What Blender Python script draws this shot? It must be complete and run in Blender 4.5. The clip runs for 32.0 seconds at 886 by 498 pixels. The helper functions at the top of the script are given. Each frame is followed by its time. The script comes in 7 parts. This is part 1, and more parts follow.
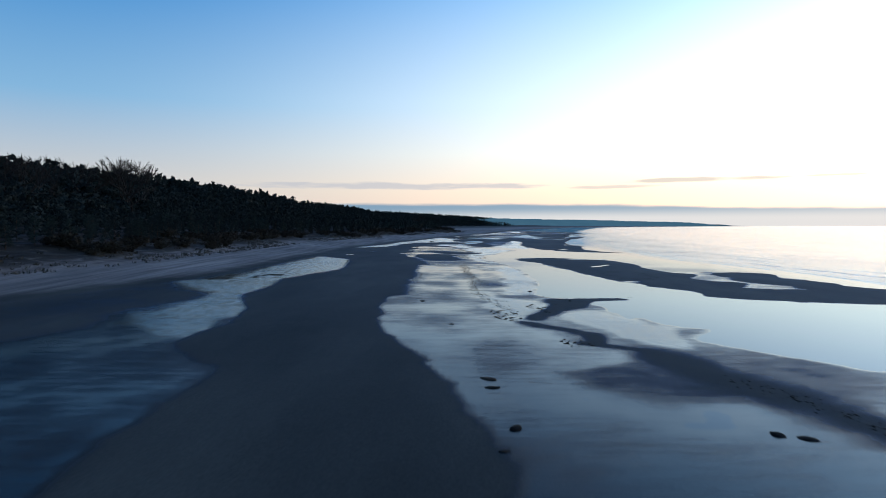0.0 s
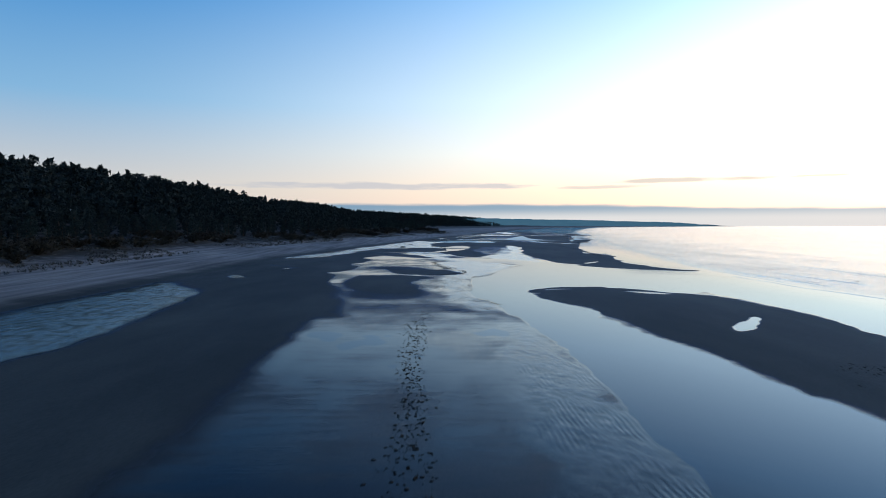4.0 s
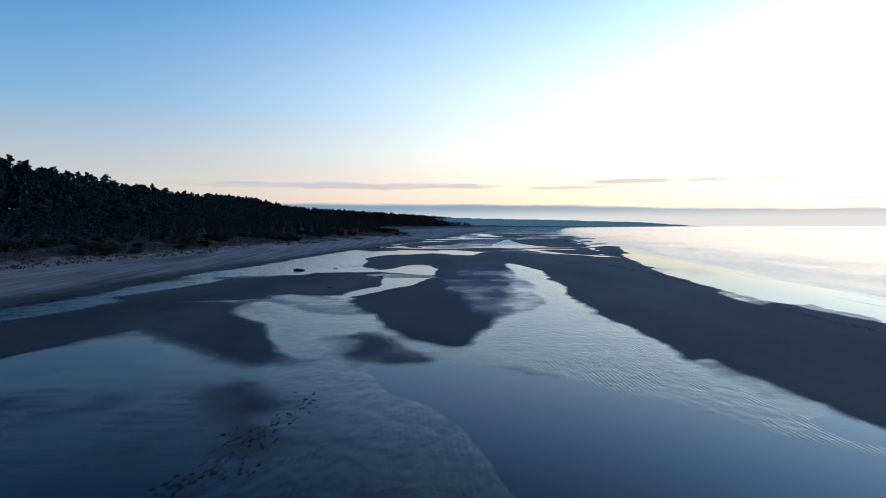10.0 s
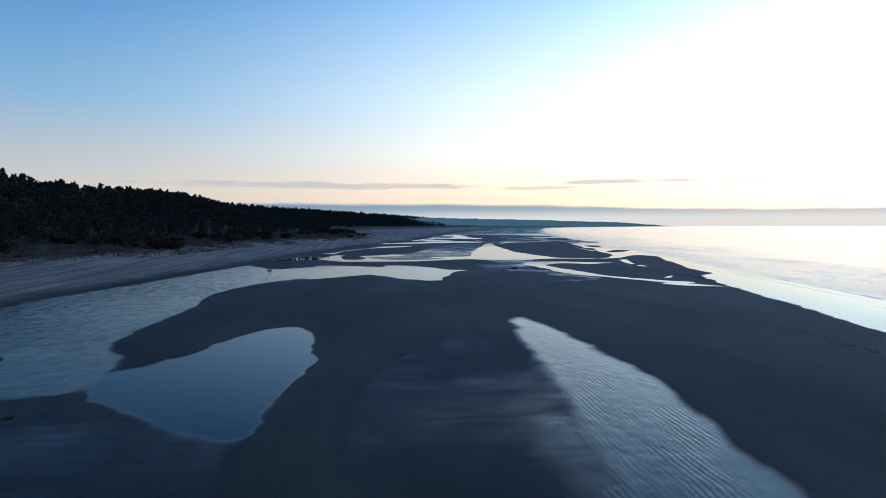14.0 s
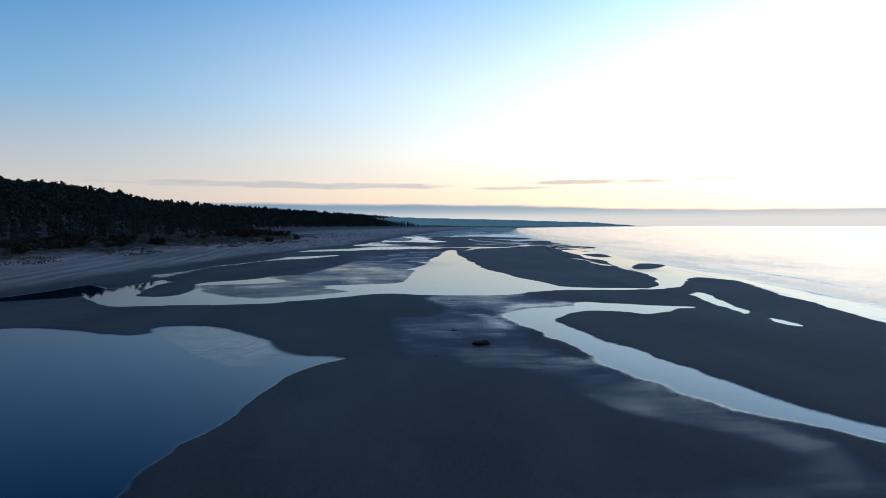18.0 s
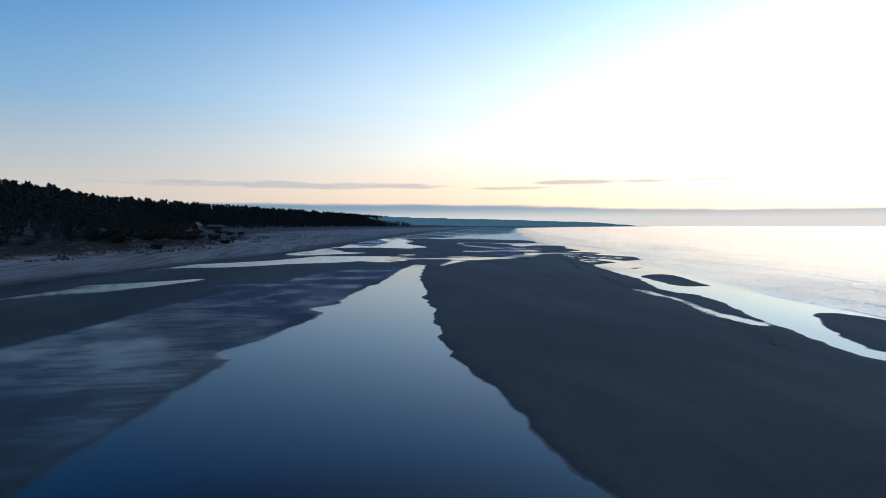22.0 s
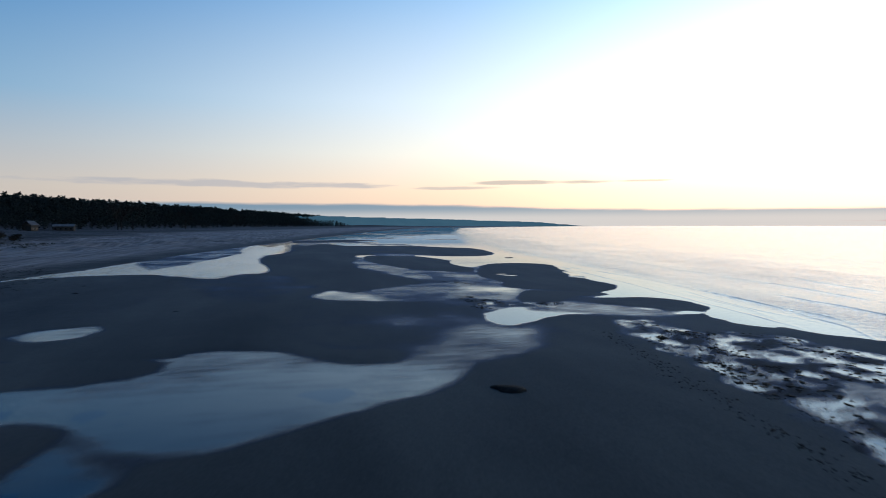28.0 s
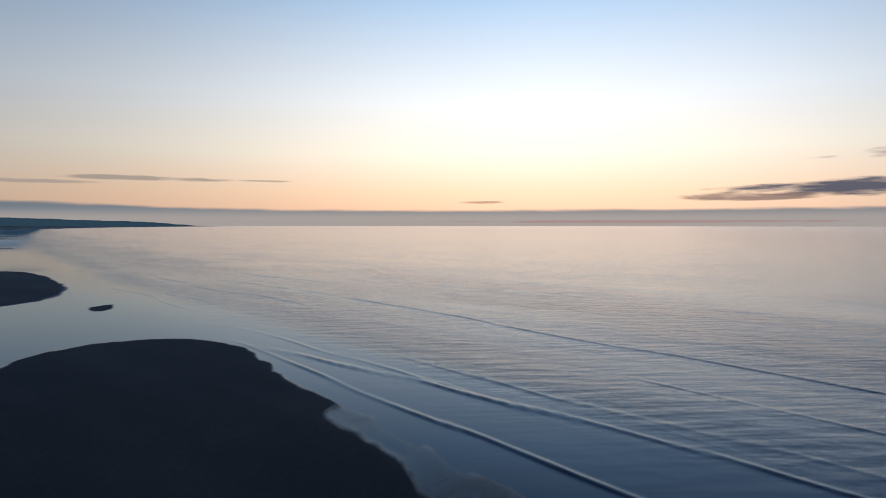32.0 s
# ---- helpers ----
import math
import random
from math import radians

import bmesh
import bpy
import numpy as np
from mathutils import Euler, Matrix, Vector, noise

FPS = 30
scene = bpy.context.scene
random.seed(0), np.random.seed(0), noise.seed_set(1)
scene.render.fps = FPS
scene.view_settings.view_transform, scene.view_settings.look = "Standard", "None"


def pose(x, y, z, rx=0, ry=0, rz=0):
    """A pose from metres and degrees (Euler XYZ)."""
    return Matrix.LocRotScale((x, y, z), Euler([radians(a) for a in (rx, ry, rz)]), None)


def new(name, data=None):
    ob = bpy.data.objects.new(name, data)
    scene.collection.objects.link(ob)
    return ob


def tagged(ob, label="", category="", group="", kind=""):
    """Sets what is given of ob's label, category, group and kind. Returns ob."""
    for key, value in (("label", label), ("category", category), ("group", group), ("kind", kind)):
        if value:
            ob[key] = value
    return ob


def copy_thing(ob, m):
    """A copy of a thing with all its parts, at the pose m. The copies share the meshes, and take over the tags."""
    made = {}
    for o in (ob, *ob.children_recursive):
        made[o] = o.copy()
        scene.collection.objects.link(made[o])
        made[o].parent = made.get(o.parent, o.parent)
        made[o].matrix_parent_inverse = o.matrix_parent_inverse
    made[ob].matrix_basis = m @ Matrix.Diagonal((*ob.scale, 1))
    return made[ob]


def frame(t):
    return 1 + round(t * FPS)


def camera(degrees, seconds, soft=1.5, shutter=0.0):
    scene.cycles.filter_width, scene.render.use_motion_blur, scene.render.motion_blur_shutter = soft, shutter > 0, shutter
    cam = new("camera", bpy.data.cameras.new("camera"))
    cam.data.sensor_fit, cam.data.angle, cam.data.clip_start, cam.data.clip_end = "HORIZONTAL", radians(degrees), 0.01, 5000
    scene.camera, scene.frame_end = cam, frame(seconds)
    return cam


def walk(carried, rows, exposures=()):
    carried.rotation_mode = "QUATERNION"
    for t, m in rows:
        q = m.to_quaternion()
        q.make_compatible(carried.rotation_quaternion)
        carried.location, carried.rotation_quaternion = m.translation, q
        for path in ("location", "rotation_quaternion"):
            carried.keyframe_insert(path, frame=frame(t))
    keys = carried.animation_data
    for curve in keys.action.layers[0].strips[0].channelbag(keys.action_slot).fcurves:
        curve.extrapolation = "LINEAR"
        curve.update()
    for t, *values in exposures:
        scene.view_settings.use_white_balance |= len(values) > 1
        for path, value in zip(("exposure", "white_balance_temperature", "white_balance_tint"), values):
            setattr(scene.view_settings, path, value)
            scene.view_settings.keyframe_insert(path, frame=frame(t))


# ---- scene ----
# ------------------------------------------------------------------ camera
cam = camera(73.4, 32.0, soft=0.9, shutter=0.35)
PATH = [
    (0, 0, -0, 7.01, 87.71, -0.01),
    (1, 0.86, 15.1, 7.01, 87.72, 0.15),
    (2, 1.92, 30.23, 7.01, 87.72, -0.3),
    (3, 3.26, 45.35, 7.01, 87.72, -0.64),
    (3.5, 3.94, 52.92, 7, 87.72, -0.96),
    (5.5, 6.29, 83.45, 6.95, 87.71, -1.19),
    (6, 6.7, 91.39, 6.95, 87.7, -1.02),
    (7, 7.58, 107.47, 6.98, 87.7, -0.92),
    (8, 8.69, 123.72, 7.02, 87.73, -1.74),
    (9, 9.88, 139.97, 7.03, 87.71, -2.6),
    (10, 11.2, 156.19, 7.02, 87.72, -4.04),
    (11, 12.89, 172.34, 6.99, 87.72, -5.94),
    (12, 14.97, 188.41, 6.95, 87.7, -6.42),
    (13, 17.41, 204.41, 6.95, 87.7, -6.39),
    (14, 20.2, 220.32, 6.98, 87.72, -6.45),
    (14.5, 21.72, 228.18, 7, 87.72, -6.44),
    (16.5, 29.74, 258.09, 7.06, 87.72, -8.9),
    (17, 31.4, 265.43, 7.05, 87.73, -9.01),
    (18, 34.64, 280.07, 7.03, 87.72, -9.1),
    (19, 38.11, 294.78, 7.01, 87.71, -9.12),
    (20, 42.23, 309.71, 7.01, 87.71, -9.35),
    (21, 46.66, 324.9, 7.01, 87.72, -9.41),
    (22, 50.93, 340.58, 7, 87.72, -9.2),
    (23, 55.04, 356.59, 7, 87.72, -9.09),
    (24, 59.18, 372.71, 6.98, 87.72, -9.04),
    (24.5, 61.36, 380.77, 6.97, 87.72, -9.02),
    (26.5, 72.44, 412.48, 6.83, 87.66, -9.48),
    (27, 74.74, 420.94, 6.85, 87.67, -10.3),
    (27.5, 76.97, 429.48, 6.88, 87.69, -12.17),
    (28, 79.12, 438.07, 6.92, 87.7, -14.72),
    (28.5, 81.28, 446.64, 6.96, 87.7, -17.64),
    (29, 83.57, 455.11, 6.99, 87.7, -20.79),
    (29.5, 86.14, 463.44, 7.02, 87.71, -24.23),
    (30, 89.03, 471.64, 7.05, 87.72, -29.62),
    (30.5, 92.07, 479.73, 7.06, 87.72, -34.84),
    (31, 95.62, 487.25, 7.07, 87.72, -39.53),
    (31.5, 99.71, 494.33, 7.07, 87.72, -44.99),
    (32, 104.61, 501.32, 7.08, 87.72, -50.03),
]
walk(cam, [(t, pose(x, y, z, rx, 0, rz)) for t, x, y, z, rx, rz in PATH],
     [(0.0, 0.0, 6200, 9), (12.0, -0.05, 6200, 9), (24.0, -0.15, 6250, 9), (28.0, -0.27, 6350, 10), (29.0, -0.4, 6400, 11), (30.0, -0.68, 6450, 12), (31.0, -0.97, 6500, 13), (32.0, -1.18, 6600, 15)])

# ------------------------------------------------------------------ sky: dusk, the sun just under the horizon over the sea
world = bpy.data.worlds.new("dusk_sky")
scene.world = world
world.use_nodes = True
wn, wl = world.node_tree.nodes, world.node_tree.links
wn.clear()


def wire(links, value, socket):
    if isinstance(value, bpy.types.NodeSocket):
        links.new(value, socket)
    else:
        socket.default_value = value


def maths(nodes, links, op, a, b=0.0, c=0.0, clamp=False):
    n = nodes.new("ShaderNodeMath")
    n.operation, n.use_clamp = op, clamp
    for value, socket in zip((a, b, c), n.inputs):
        wire(links, value, socket)
    return n.outputs[0]


def spread(nodes, links, value, a, b, lo=0.0, hi=1.0):
    n = nodes.new("ShaderNodeMapRange")
    n.interpolation_type = "SMOOTHSTEP"
    for v, k in ((value, 0), (a, 1), (b, 2), (lo, 3), (hi, 4)):
        wire(links, v, n.inputs[k])
    return n.outputs[0]


def blend(nodes, links, fac, a, b, kind="MIX"):
    n = nodes.new("ShaderNodeMix")
    n.data_type, n.blend_type = "RGBA", kind
    for v, k in ((fac, 0), (a, 6), (b, 7)):
        wire(links, v, n.inputs[k])
    return n.outputs[2]


def ramp(nodes, links, fac, stops):
    n = nodes.new("ShaderNodeValToRGB")
    e = n.color_ramp.elements
    while len(e) < len(stops):
        e.new(0.5)
    for el, (p, c) in zip(e, stops):
        el.position = p
        el.color = (*c, 1.0) if len(c) == 3 else c
    links.new(fac, n.inputs[0])
    return n.outputs[0]


def wmath(op, a, b=0.0, c=0.0, clamp=False):
    return maths(wn, wl, op, a, b, c, clamp)


w_tex = wn.new("ShaderNodeTexCoord")
w_sep = wn.new("ShaderNodeSeparateXYZ")
wl.new(w_tex.outputs["Generated"], w_sep.inputs[0])
AZ = wmath("MULTIPLY", wmath("ARCTAN2", w_sep.outputs[0], w_sep.outputs[1]), 180 / math.pi)
EL = wmath("MULTIPLY", wmath("ARCSINE", w_sep.outputs[2]), 180 / math.pi)
EL90 = wmath("DIVIDE", EL, 90.0, clamp=True)
cold = ramp(wn, wl, EL90, [(0.0, (0.66, 0.58, 0.53)), (0.035, (0.66, 0.62, 0.57)), (0.12, (0.245, 0.465, 0.69)),
                           (0.235, (0.046, 0.255, 0.60)), (0.265, (0.018, 0.10, 0.32)), (0.33, (0.007, 0.04, 0.14)), (1.0, (0.007, 0.03, 0.10))])
warm = ramp(wn, wl, EL90, [(0.0, (1.0, 0.58, 0.38)), (0.035, (1.08, 0.78, 0.52)), (0.075, (1.08, 1.0, 0.82)), (0.13, (0.90, 0.965, 0.98)),
                           (0.23, (0.41, 0.615, 0.84)), (0.32, (0.20, 0.34, 0.56)), (0.42, (0.05, 0.12, 0.26)), (1.0, (0.010, 0.04, 0.115))])
warm = blend(wn, wl, 1.0, warm, (1.7, 1.7, 1.7, 1), "MULTIPLY")
off = wmath("ABSOLUTE", wmath("SUBTRACT", AZ, 52.0))
glow = wmath("POWER", spread(wn, wl, off, 91.0, 3.0), 1.2)
sky = blend(wn, wl, glow, cold, warm)
core = spread(wn, wl, wmath("ABSOLUTE", wmath("SUBTRACT", AZ, 68.0)), 56.0, 4.0, 1.0, 1.5)
w_core = wn.new("ShaderNodeCombineXYZ")
for k in range(3):
    wl.new(core, w_core.inputs[k])
sky = blend(wn, wl, 1.0, sky, w_core.outputs[0], "MULTIPLY")
# grain for the clouds, long and flat
w_vec = wn.new("ShaderNodeCombineXYZ")
wl.new(wmath("MULTIPLY", AZ, 0.22), w_vec.inputs[0])
wl.new(wmath("MULTIPLY", EL, 1.7), w_vec.inputs[1])
w_noise = wn.new("ShaderNodeTexNoise")
w_noise.inputs["Scale"].default_value, w_noise.inputs["Detail"].default_value = 1.0, 4.0
wl.new(w_vec.outputs[0], w_noise.inputs["Vector"])
PUFF = wmath("SUBTRACT", w_noise.outputs[0], 0.5)


def cloud(sky, az0, az1, el, thick, colour, amount):
    """A flat streak of cloud between two bearings."""
    mid, half = (az0 + az1) / 2, (az1 - az0) / 2
    u = wmath("DIVIDE", wmath("SUBTRACT", AZ, mid), half)
    v = wmath("DIVIDE", wmath("SUBTRACT", EL, el), thick)
    r = wmath("ADD", wmath("ADD", wmath("MULTIPLY", u, u), wmath("MULTIPLY", v, v)), wmath("MULTIPLY", PUFF, 3.2))
    return blend(wn, wl, wmath("MULTIPLY", spread(wn, wl, r, 1.25, 0.2), amount), sky, (*colour, 1))


for az0, az1, el, thick, colour, amount in (
        (-22, 11, 3.75, 0.34, (0.50, 0.52, 0.58), 0.6), (11, 20, 3.55, 0.18, (0.62, 0.58, 0.56), 0.6),
        (17, 30, 4.05, 0.22, (0.66, 0.60, 0.54), 0.75), (31, 36, 4.05, 0.13, (0.80, 0.70, 0.56), 0.7),
        (51, 56, 2.2, 0.16, (0.9, 0.6, 0.42), 0.7), (76, 100, 3.05, 0.7, (0.16, 0.20, 0.30), 0.95),
        (70, 84, 2.5, 0.35, (0.45, 0.32, 0.30), 0.8), (84, 120, 5.6, 0.7, (0.32, 0.32, 0.38), 0.8)):
    sky = cloud(sky, az0, az1, el, thick, colour, amount)
# the bank of cloud on the horizon
top = wmath("ADD", spread(wn, wl, AZ, 8.0, 34.0, 2.05, 1.5), wmath("MULTIPLY", PUFF, 0.35))
bank_mix = spread(wn, wl, wmath("SUBTRACT", top, EL), -0.12, 0.25)
bank_tone = blend(wn, wl, spread(wn, wl, off, 75.0, 5.0), (0.16, 0.31, 0.45, 1), (0.40, 0.51, 0.58, 1))
low = spread(wn, wl, EL, 1.7, 0.6)
bank_tone = blend(wn, wl, wmath("MULTIPLY", low, wmath("MULTIPLY", 0.95, spread(wn, wl, AZ, -20.0, 15.0, 0.4, 1.0))), bank_tone, (0.78, 0.77, 0.74, 1))
sky = blend(wn, wl, wmath("MULTIPLY", bank_mix, 0.93), sky, bank_tone)
sky = cloud(sky, 50, 88, 0.35, 0.14, (0.80, 0.44, 0.42), 0.5)
w_back = wn.new("ShaderNodeBackground")
w_back.inputs["Strength"].default_value = 1.0
wl.new(sky, w_back.inputs["Color"])
w_out = wn.new("ShaderNodeOutputWorld")
wl.new(w_back.outputs[0], w_out.inputs[0])


# ------------------------------------------------------------------ materials
def material(name):
    m = bpy.data.materials.new(name)
    m.use_nodes = True
    n, l = m.node_tree.nodes, m.node_tree.links
    n.clear()
    out = n.new("ShaderNodeOutputMaterial")
    p = n.new("ShaderNodeBsdfPrincipled")
    l.new(p.outputs[0], out.inputs[0])
    return m, n, l, p, out


def noise_of(n, l, vec, scale, detail=4.0, rough=0.55):
    t = n.new("ShaderNodeTexNoise")
    t.inputs["Scale"].default_value, t.inputs["Detail"].default_value, t.inputs["Roughness"].default_value = scale, detail, rough
    if vec is not None:
        l.new(vec, t.inputs["Vector"])
    return t.outputs[0]


def stretched(n, l, vec, scale):
    t = n.new("ShaderNodeVectorMath")
    t.operation = "MULTIPLY"
    l.new(vec, t.inputs[0])
    t.inputs[1].default_value = scale
    return t.outputs[0]


def bump_of(n, l, height, strength, distance, normal=None):
    b = n.new("ShaderNodeBump")
    wire(l, strength, b.inputs["Strength"])
    b.inputs["Distance"].default_value = distance
    l.new(height, b.inputs["Height"])
    if normal is not None:
        l.new(normal, b.inputs["Normal"])
    return b.outputs[0]


def sand_material():
    m, n, l, p, out = material("tidal_sand")
    geo = n.new("ShaderNodeNewGeometry")
    pos = geo.outputs["Position"]
    sep = n.new("ShaderNodeSeparateXYZ")
    l.new(pos, sep.inputs[0])
    z = sep.outputs[2]
    stage = maths(n, l, "DIVIDE", z, 0.3)        # height over the standing water
    broad = noise_of(n, l, stretched(n, l, pos, (0.11, 0.035, 0.0)), 1.0, 5.0)
    patch = noise_of(n, l, stretched(n, l, pos, (0.55, 0.3, 0.0)), 1.0, 5.0)
    grain = noise_of(n, l, pos, 9.0, 6.0, 0.7)
    fine = noise_of(n, l, pos, 60.0, 3.0, 0.7)
    swath = noise_of(n, l, stretched(n, l, pos, (0.06, 0.22, 0.0)), 1.0, 6.0, 0.6)
    streak = noise_of(n, l, stretched(n, l, pos, (0.4, 1.7, 0.0)), 1.0, 4.0, 0.6)
    jitter = maths(n, l, "ADD", maths(n, l, "MULTIPLY", maths(n, l, "SUBTRACT", patch, 0.5), 0.013), maths(n, l, "MULTIPLY", maths(n, l, "SUBTRACT", swath, 0.5), 0.028))
    jitter = maths(n, l, "ADD", jitter, maths(n, l, "MULTIPLY", maths(n, l, "SUBTRACT", streak, 0.5), 0.035))
    crinkle = n.new("ShaderNodeAttribute")
    crinkle.attribute_name = "rills"
    flow = noise_of(n, l, stretched(n, l, pos, (1.3, 0.75, 0.0)), 1.0, 5.0, 0.62)
    cells = n.new("ShaderNodeTexVoronoi")
    cells.feature = "SMOOTH_F1"
    cells.inputs["Scale"].default_value, cells.inputs["Randomness"].default_value = 1.0, 1.0
    l.new(stretched(n, l, pos, (2.6, 1.7, 0.0)), cells.inputs["Vector"])
    rills = maths(n, l, "MULTIPLY", crinkle.outputs["Fac"], spread(n, l, flow, 0.38, 0.56))
    level = maths(n, l, "SUBTRACT", maths(n, l, "ADD", stage, jitter), maths(n, l, "MULTIPLY", crinkle.outputs["Fac"], 0.03))
    wet = spread(n, l, level, 0.085, 0.0)       # film of water on the sand
    damp = spread(n, l, maths(n, l, "ADD", z, maths(n, l, "MULTIPLY", maths(n, l, "SUBTRACT", swath, 0.5), 0.3)), 0.36, 0.06)            # drained sand below the tide line
    dune = spread(n, l, maths(n, l, "ADD", z, maths(n, l, "MULTIPLY", maths(n, l, "SUBTRACT", patch, 0.5), 2.2)), 1.2, 2.3)
    dry_tone = ramp(n, l, broad, [(0.3, (0.25, 0.215, 0.195)), (0.7, (0.42, 0.365, 0.335))])
    bands = noise_of(n, l, stretched(n, l, pos, (0.75, 0.035, 0.0)), 1.0, 5.0, 0.6)
    dry_tone = blend(n, l, 0.8, dry_tone, ramp(n, l, bands, [(0.32, (0.5, 0.5, 0.52)), (0.5, (1.0, 1.0, 1.0)), (0.66, (1.5, 1.45, 1.4))]), "MULTIPLY")
    damp_tone = ramp(n, l, broad, [(0.3, (0.064, 0.064, 0.059)), (0.5, (0.092, 0.090, 0.082)), (0.7, (0.135, 0.129, 0.113))])
    tone = blend(n, l, damp, dry_tone, damp_tone)
    tone = blend(n, l, dune, tone, ramp(n, l, patch, [(0.3, (0.045, 0.039, 0.034)), (0.58, (0.085, 0.072, 0.06)), (0.72, (0.22, 0.195, 0.17))]))
    tone = blend(n, l, maths(n, l, "MULTIPLY", wet, 0.8), tone, (0.006, 0.009, 0.015, 1))
    tone = blend(n, l, 0.5, tone, ramp(n, l, grain, [(0.3, (0.55, 0.55, 0.55)), (0.7, (1.35, 1.35, 1.35))]), "MULTIPLY")
    mats = n.new("ShaderNodeAttribute")
    mats.attribute_name = "weed"
    tangle = noise_of(n, l, stretched(n, l, pos, (1.1, 0.8, 0.0)), 1.0, 6.0, 0.65)
    rotting = maths(n, l, "MULTIPLY", spread(n, l, maths(n, l, "MULTIPLY", mats.outputs["Fac"], tangle), 0.28, 0.42), maths(n, l, "SUBTRACT", 1.0, spread(n, l, wet, 0.6, 0.95)))
    tone = blend(n, l, rotting, tone, (0.011, 0.010, 0.009, 1))
    l.new(tone, p.inputs["Base Color"])
    sheen = ramp(n, l, noise_of(n, l, stretched(n, l, pos, (0.10, 0.45, 0.0)), 1.0, 6.0, 0.6), [(0.35, (0.02, 0.02, 0.02)), (0.65, (0.09, 0.09, 0.09))])
    rough = n.new("ShaderNodeMix")
    l.new(spread(n, l, wet, 0.05, 0.8), rough.inputs[0])
    rough.inputs[2].default_value = 0.55
    l.new(sheen, rough.inputs[3])
    p.inputs["Specular IOR Level"].default_value = 0.0
    p.inputs["Roughness"].default_value = 0.9
    gloss = n.new("ShaderNodeBsdfGlossy")
    l.new(maths(n, l, "ADD", maths(n, l, "MULTIPLY", crinkle.outputs["Fac"], 0.09), maths(n, l, "MULTIPLY_ADD", rills, 0.06, rough.outputs[0])), gloss.inputs["Roughness"])
    l.new(ramp(n, l, wet, [(0.0, (0.74, 0.83, 0.96)), (0.3, (0.48, 0.64, 1.0)), (0.8, (0.60, 0.78, 1.0)), (1.0, (0.78, 0.90, 1.0))]), gloss.inputs["Color"])
    # weaker gloss towards the beach: the dimmer light there is put in by hand
    seaward_gloss = n.new("ShaderNodeAttribute")
    seaward_gloss.attribute_name = "seaward_gloss"
    fres = n.new("ShaderNodeFresnel")
    l.new(maths(n, l, "ADD", maths(n, l, "MULTIPLY_ADD", seaward_gloss.outputs["Fac"], 0.297, 1.043), maths(n, l, "MULTIPLY", rills, 0.08)), fres.inputs["IOR"])
    drowned = spread(n, l, stage, -0.004, -0.03)
    skin = maths(n, l, "MULTIPLY_ADD", maths(n, l, "POWER", wet, 2.2), 0.86, 0.14)     # how much of the sand wears a skin of water
    coat = n.new("ShaderNodeMixShader")
    l.new(maths(n, l, "MULTIPLY", fres.outputs[0], maths(n, l, "MULTIPLY", skin, maths(n, l, "SUBTRACT", 1.0, drowned))), coat.inputs[0])
    l.new(p.outputs[0], coat.inputs[1])
    l.new(gloss.outputs[0], coat.inputs[2])
    l.new(coat.outputs[0], out.inputs[0])
    # ripple marks that the ebb left, in patches
    wave = n.new("ShaderNodeTexWave")
    wave.bands_direction = "Y"
    wave.inputs["Scale"].default_value, wave.inputs["Distortion"].default_value = 1.6, 5.0
    wave.inputs["Detail"].default_value, wave.inputs["Detail Scale"].default_value = 2.0, 0.6
    l.new(pos, wave.inputs["Vector"])
    patchy = spread(n, l, noise_of(n, l, stretched(n, l, pos, (0.09, 0.06, 0.0)), 1.0, 2.0), 0.5, 0.62)
    ripple = bump_of(n, l, wave.outputs[0], maths(n, l, "MULTIPLY", patchy, maths(n, l, "MULTIPLY_ADD", wet, 0.05, 0.1)), 0.02)
    lather = maths(n, l, "ADD", maths(n, l, "MULTIPLY", flow, 1.6), cells.outputs[0])
    ripple = bump_of(n, l, lather, maths(n, l, "MULTIPLY", crinkle.outputs["Fac"], 0.2), 0.05, ripple)
    comb = n.new("ShaderNodeTexWave")
    comb.bands_direction = "X"
    comb.inputs["Scale"].default_value, comb.inputs["Distortion"].default_value = 1.5, 4.0
    comb.inputs["Detail"].default_value, comb.inputs["Detail Scale"].default_value = 2.0, 0.5
    l.new(pos, comb.inputs["Vector"])
    ripple = bump_of(n, l, comb.outputs[0], maths(n, l, "MULTIPLY", crinkle.outputs["Fac"], maths(n, l, "MULTIPLY", 0.36, spread(n, l, noise_of(n, l, stretched(n, l, pos, (0.5, 0.25, 0.0)), 1.0, 3.0), 0.42, 0.62))), 0.012, ripple)
    drained = maths(n, l, "SUBTRACT", 1.0, wet)
    still = maths(n, l, "ADD", maths(n, l, "MULTIPLY_ADD", drained, 0.25, 0.004), maths(n, l, "MULTIPLY", maths(n, l, "MULTIPLY", wet, drained), 1.7))
    coarse = bump_of(n, l, grain, still, 0.03, ripple)
    relief = bump_of(n, l, fine, still, 0.006, coarse)
    for node in (p, gloss, fres):
        l.new(relief, node.inputs["Normal"])
    return m


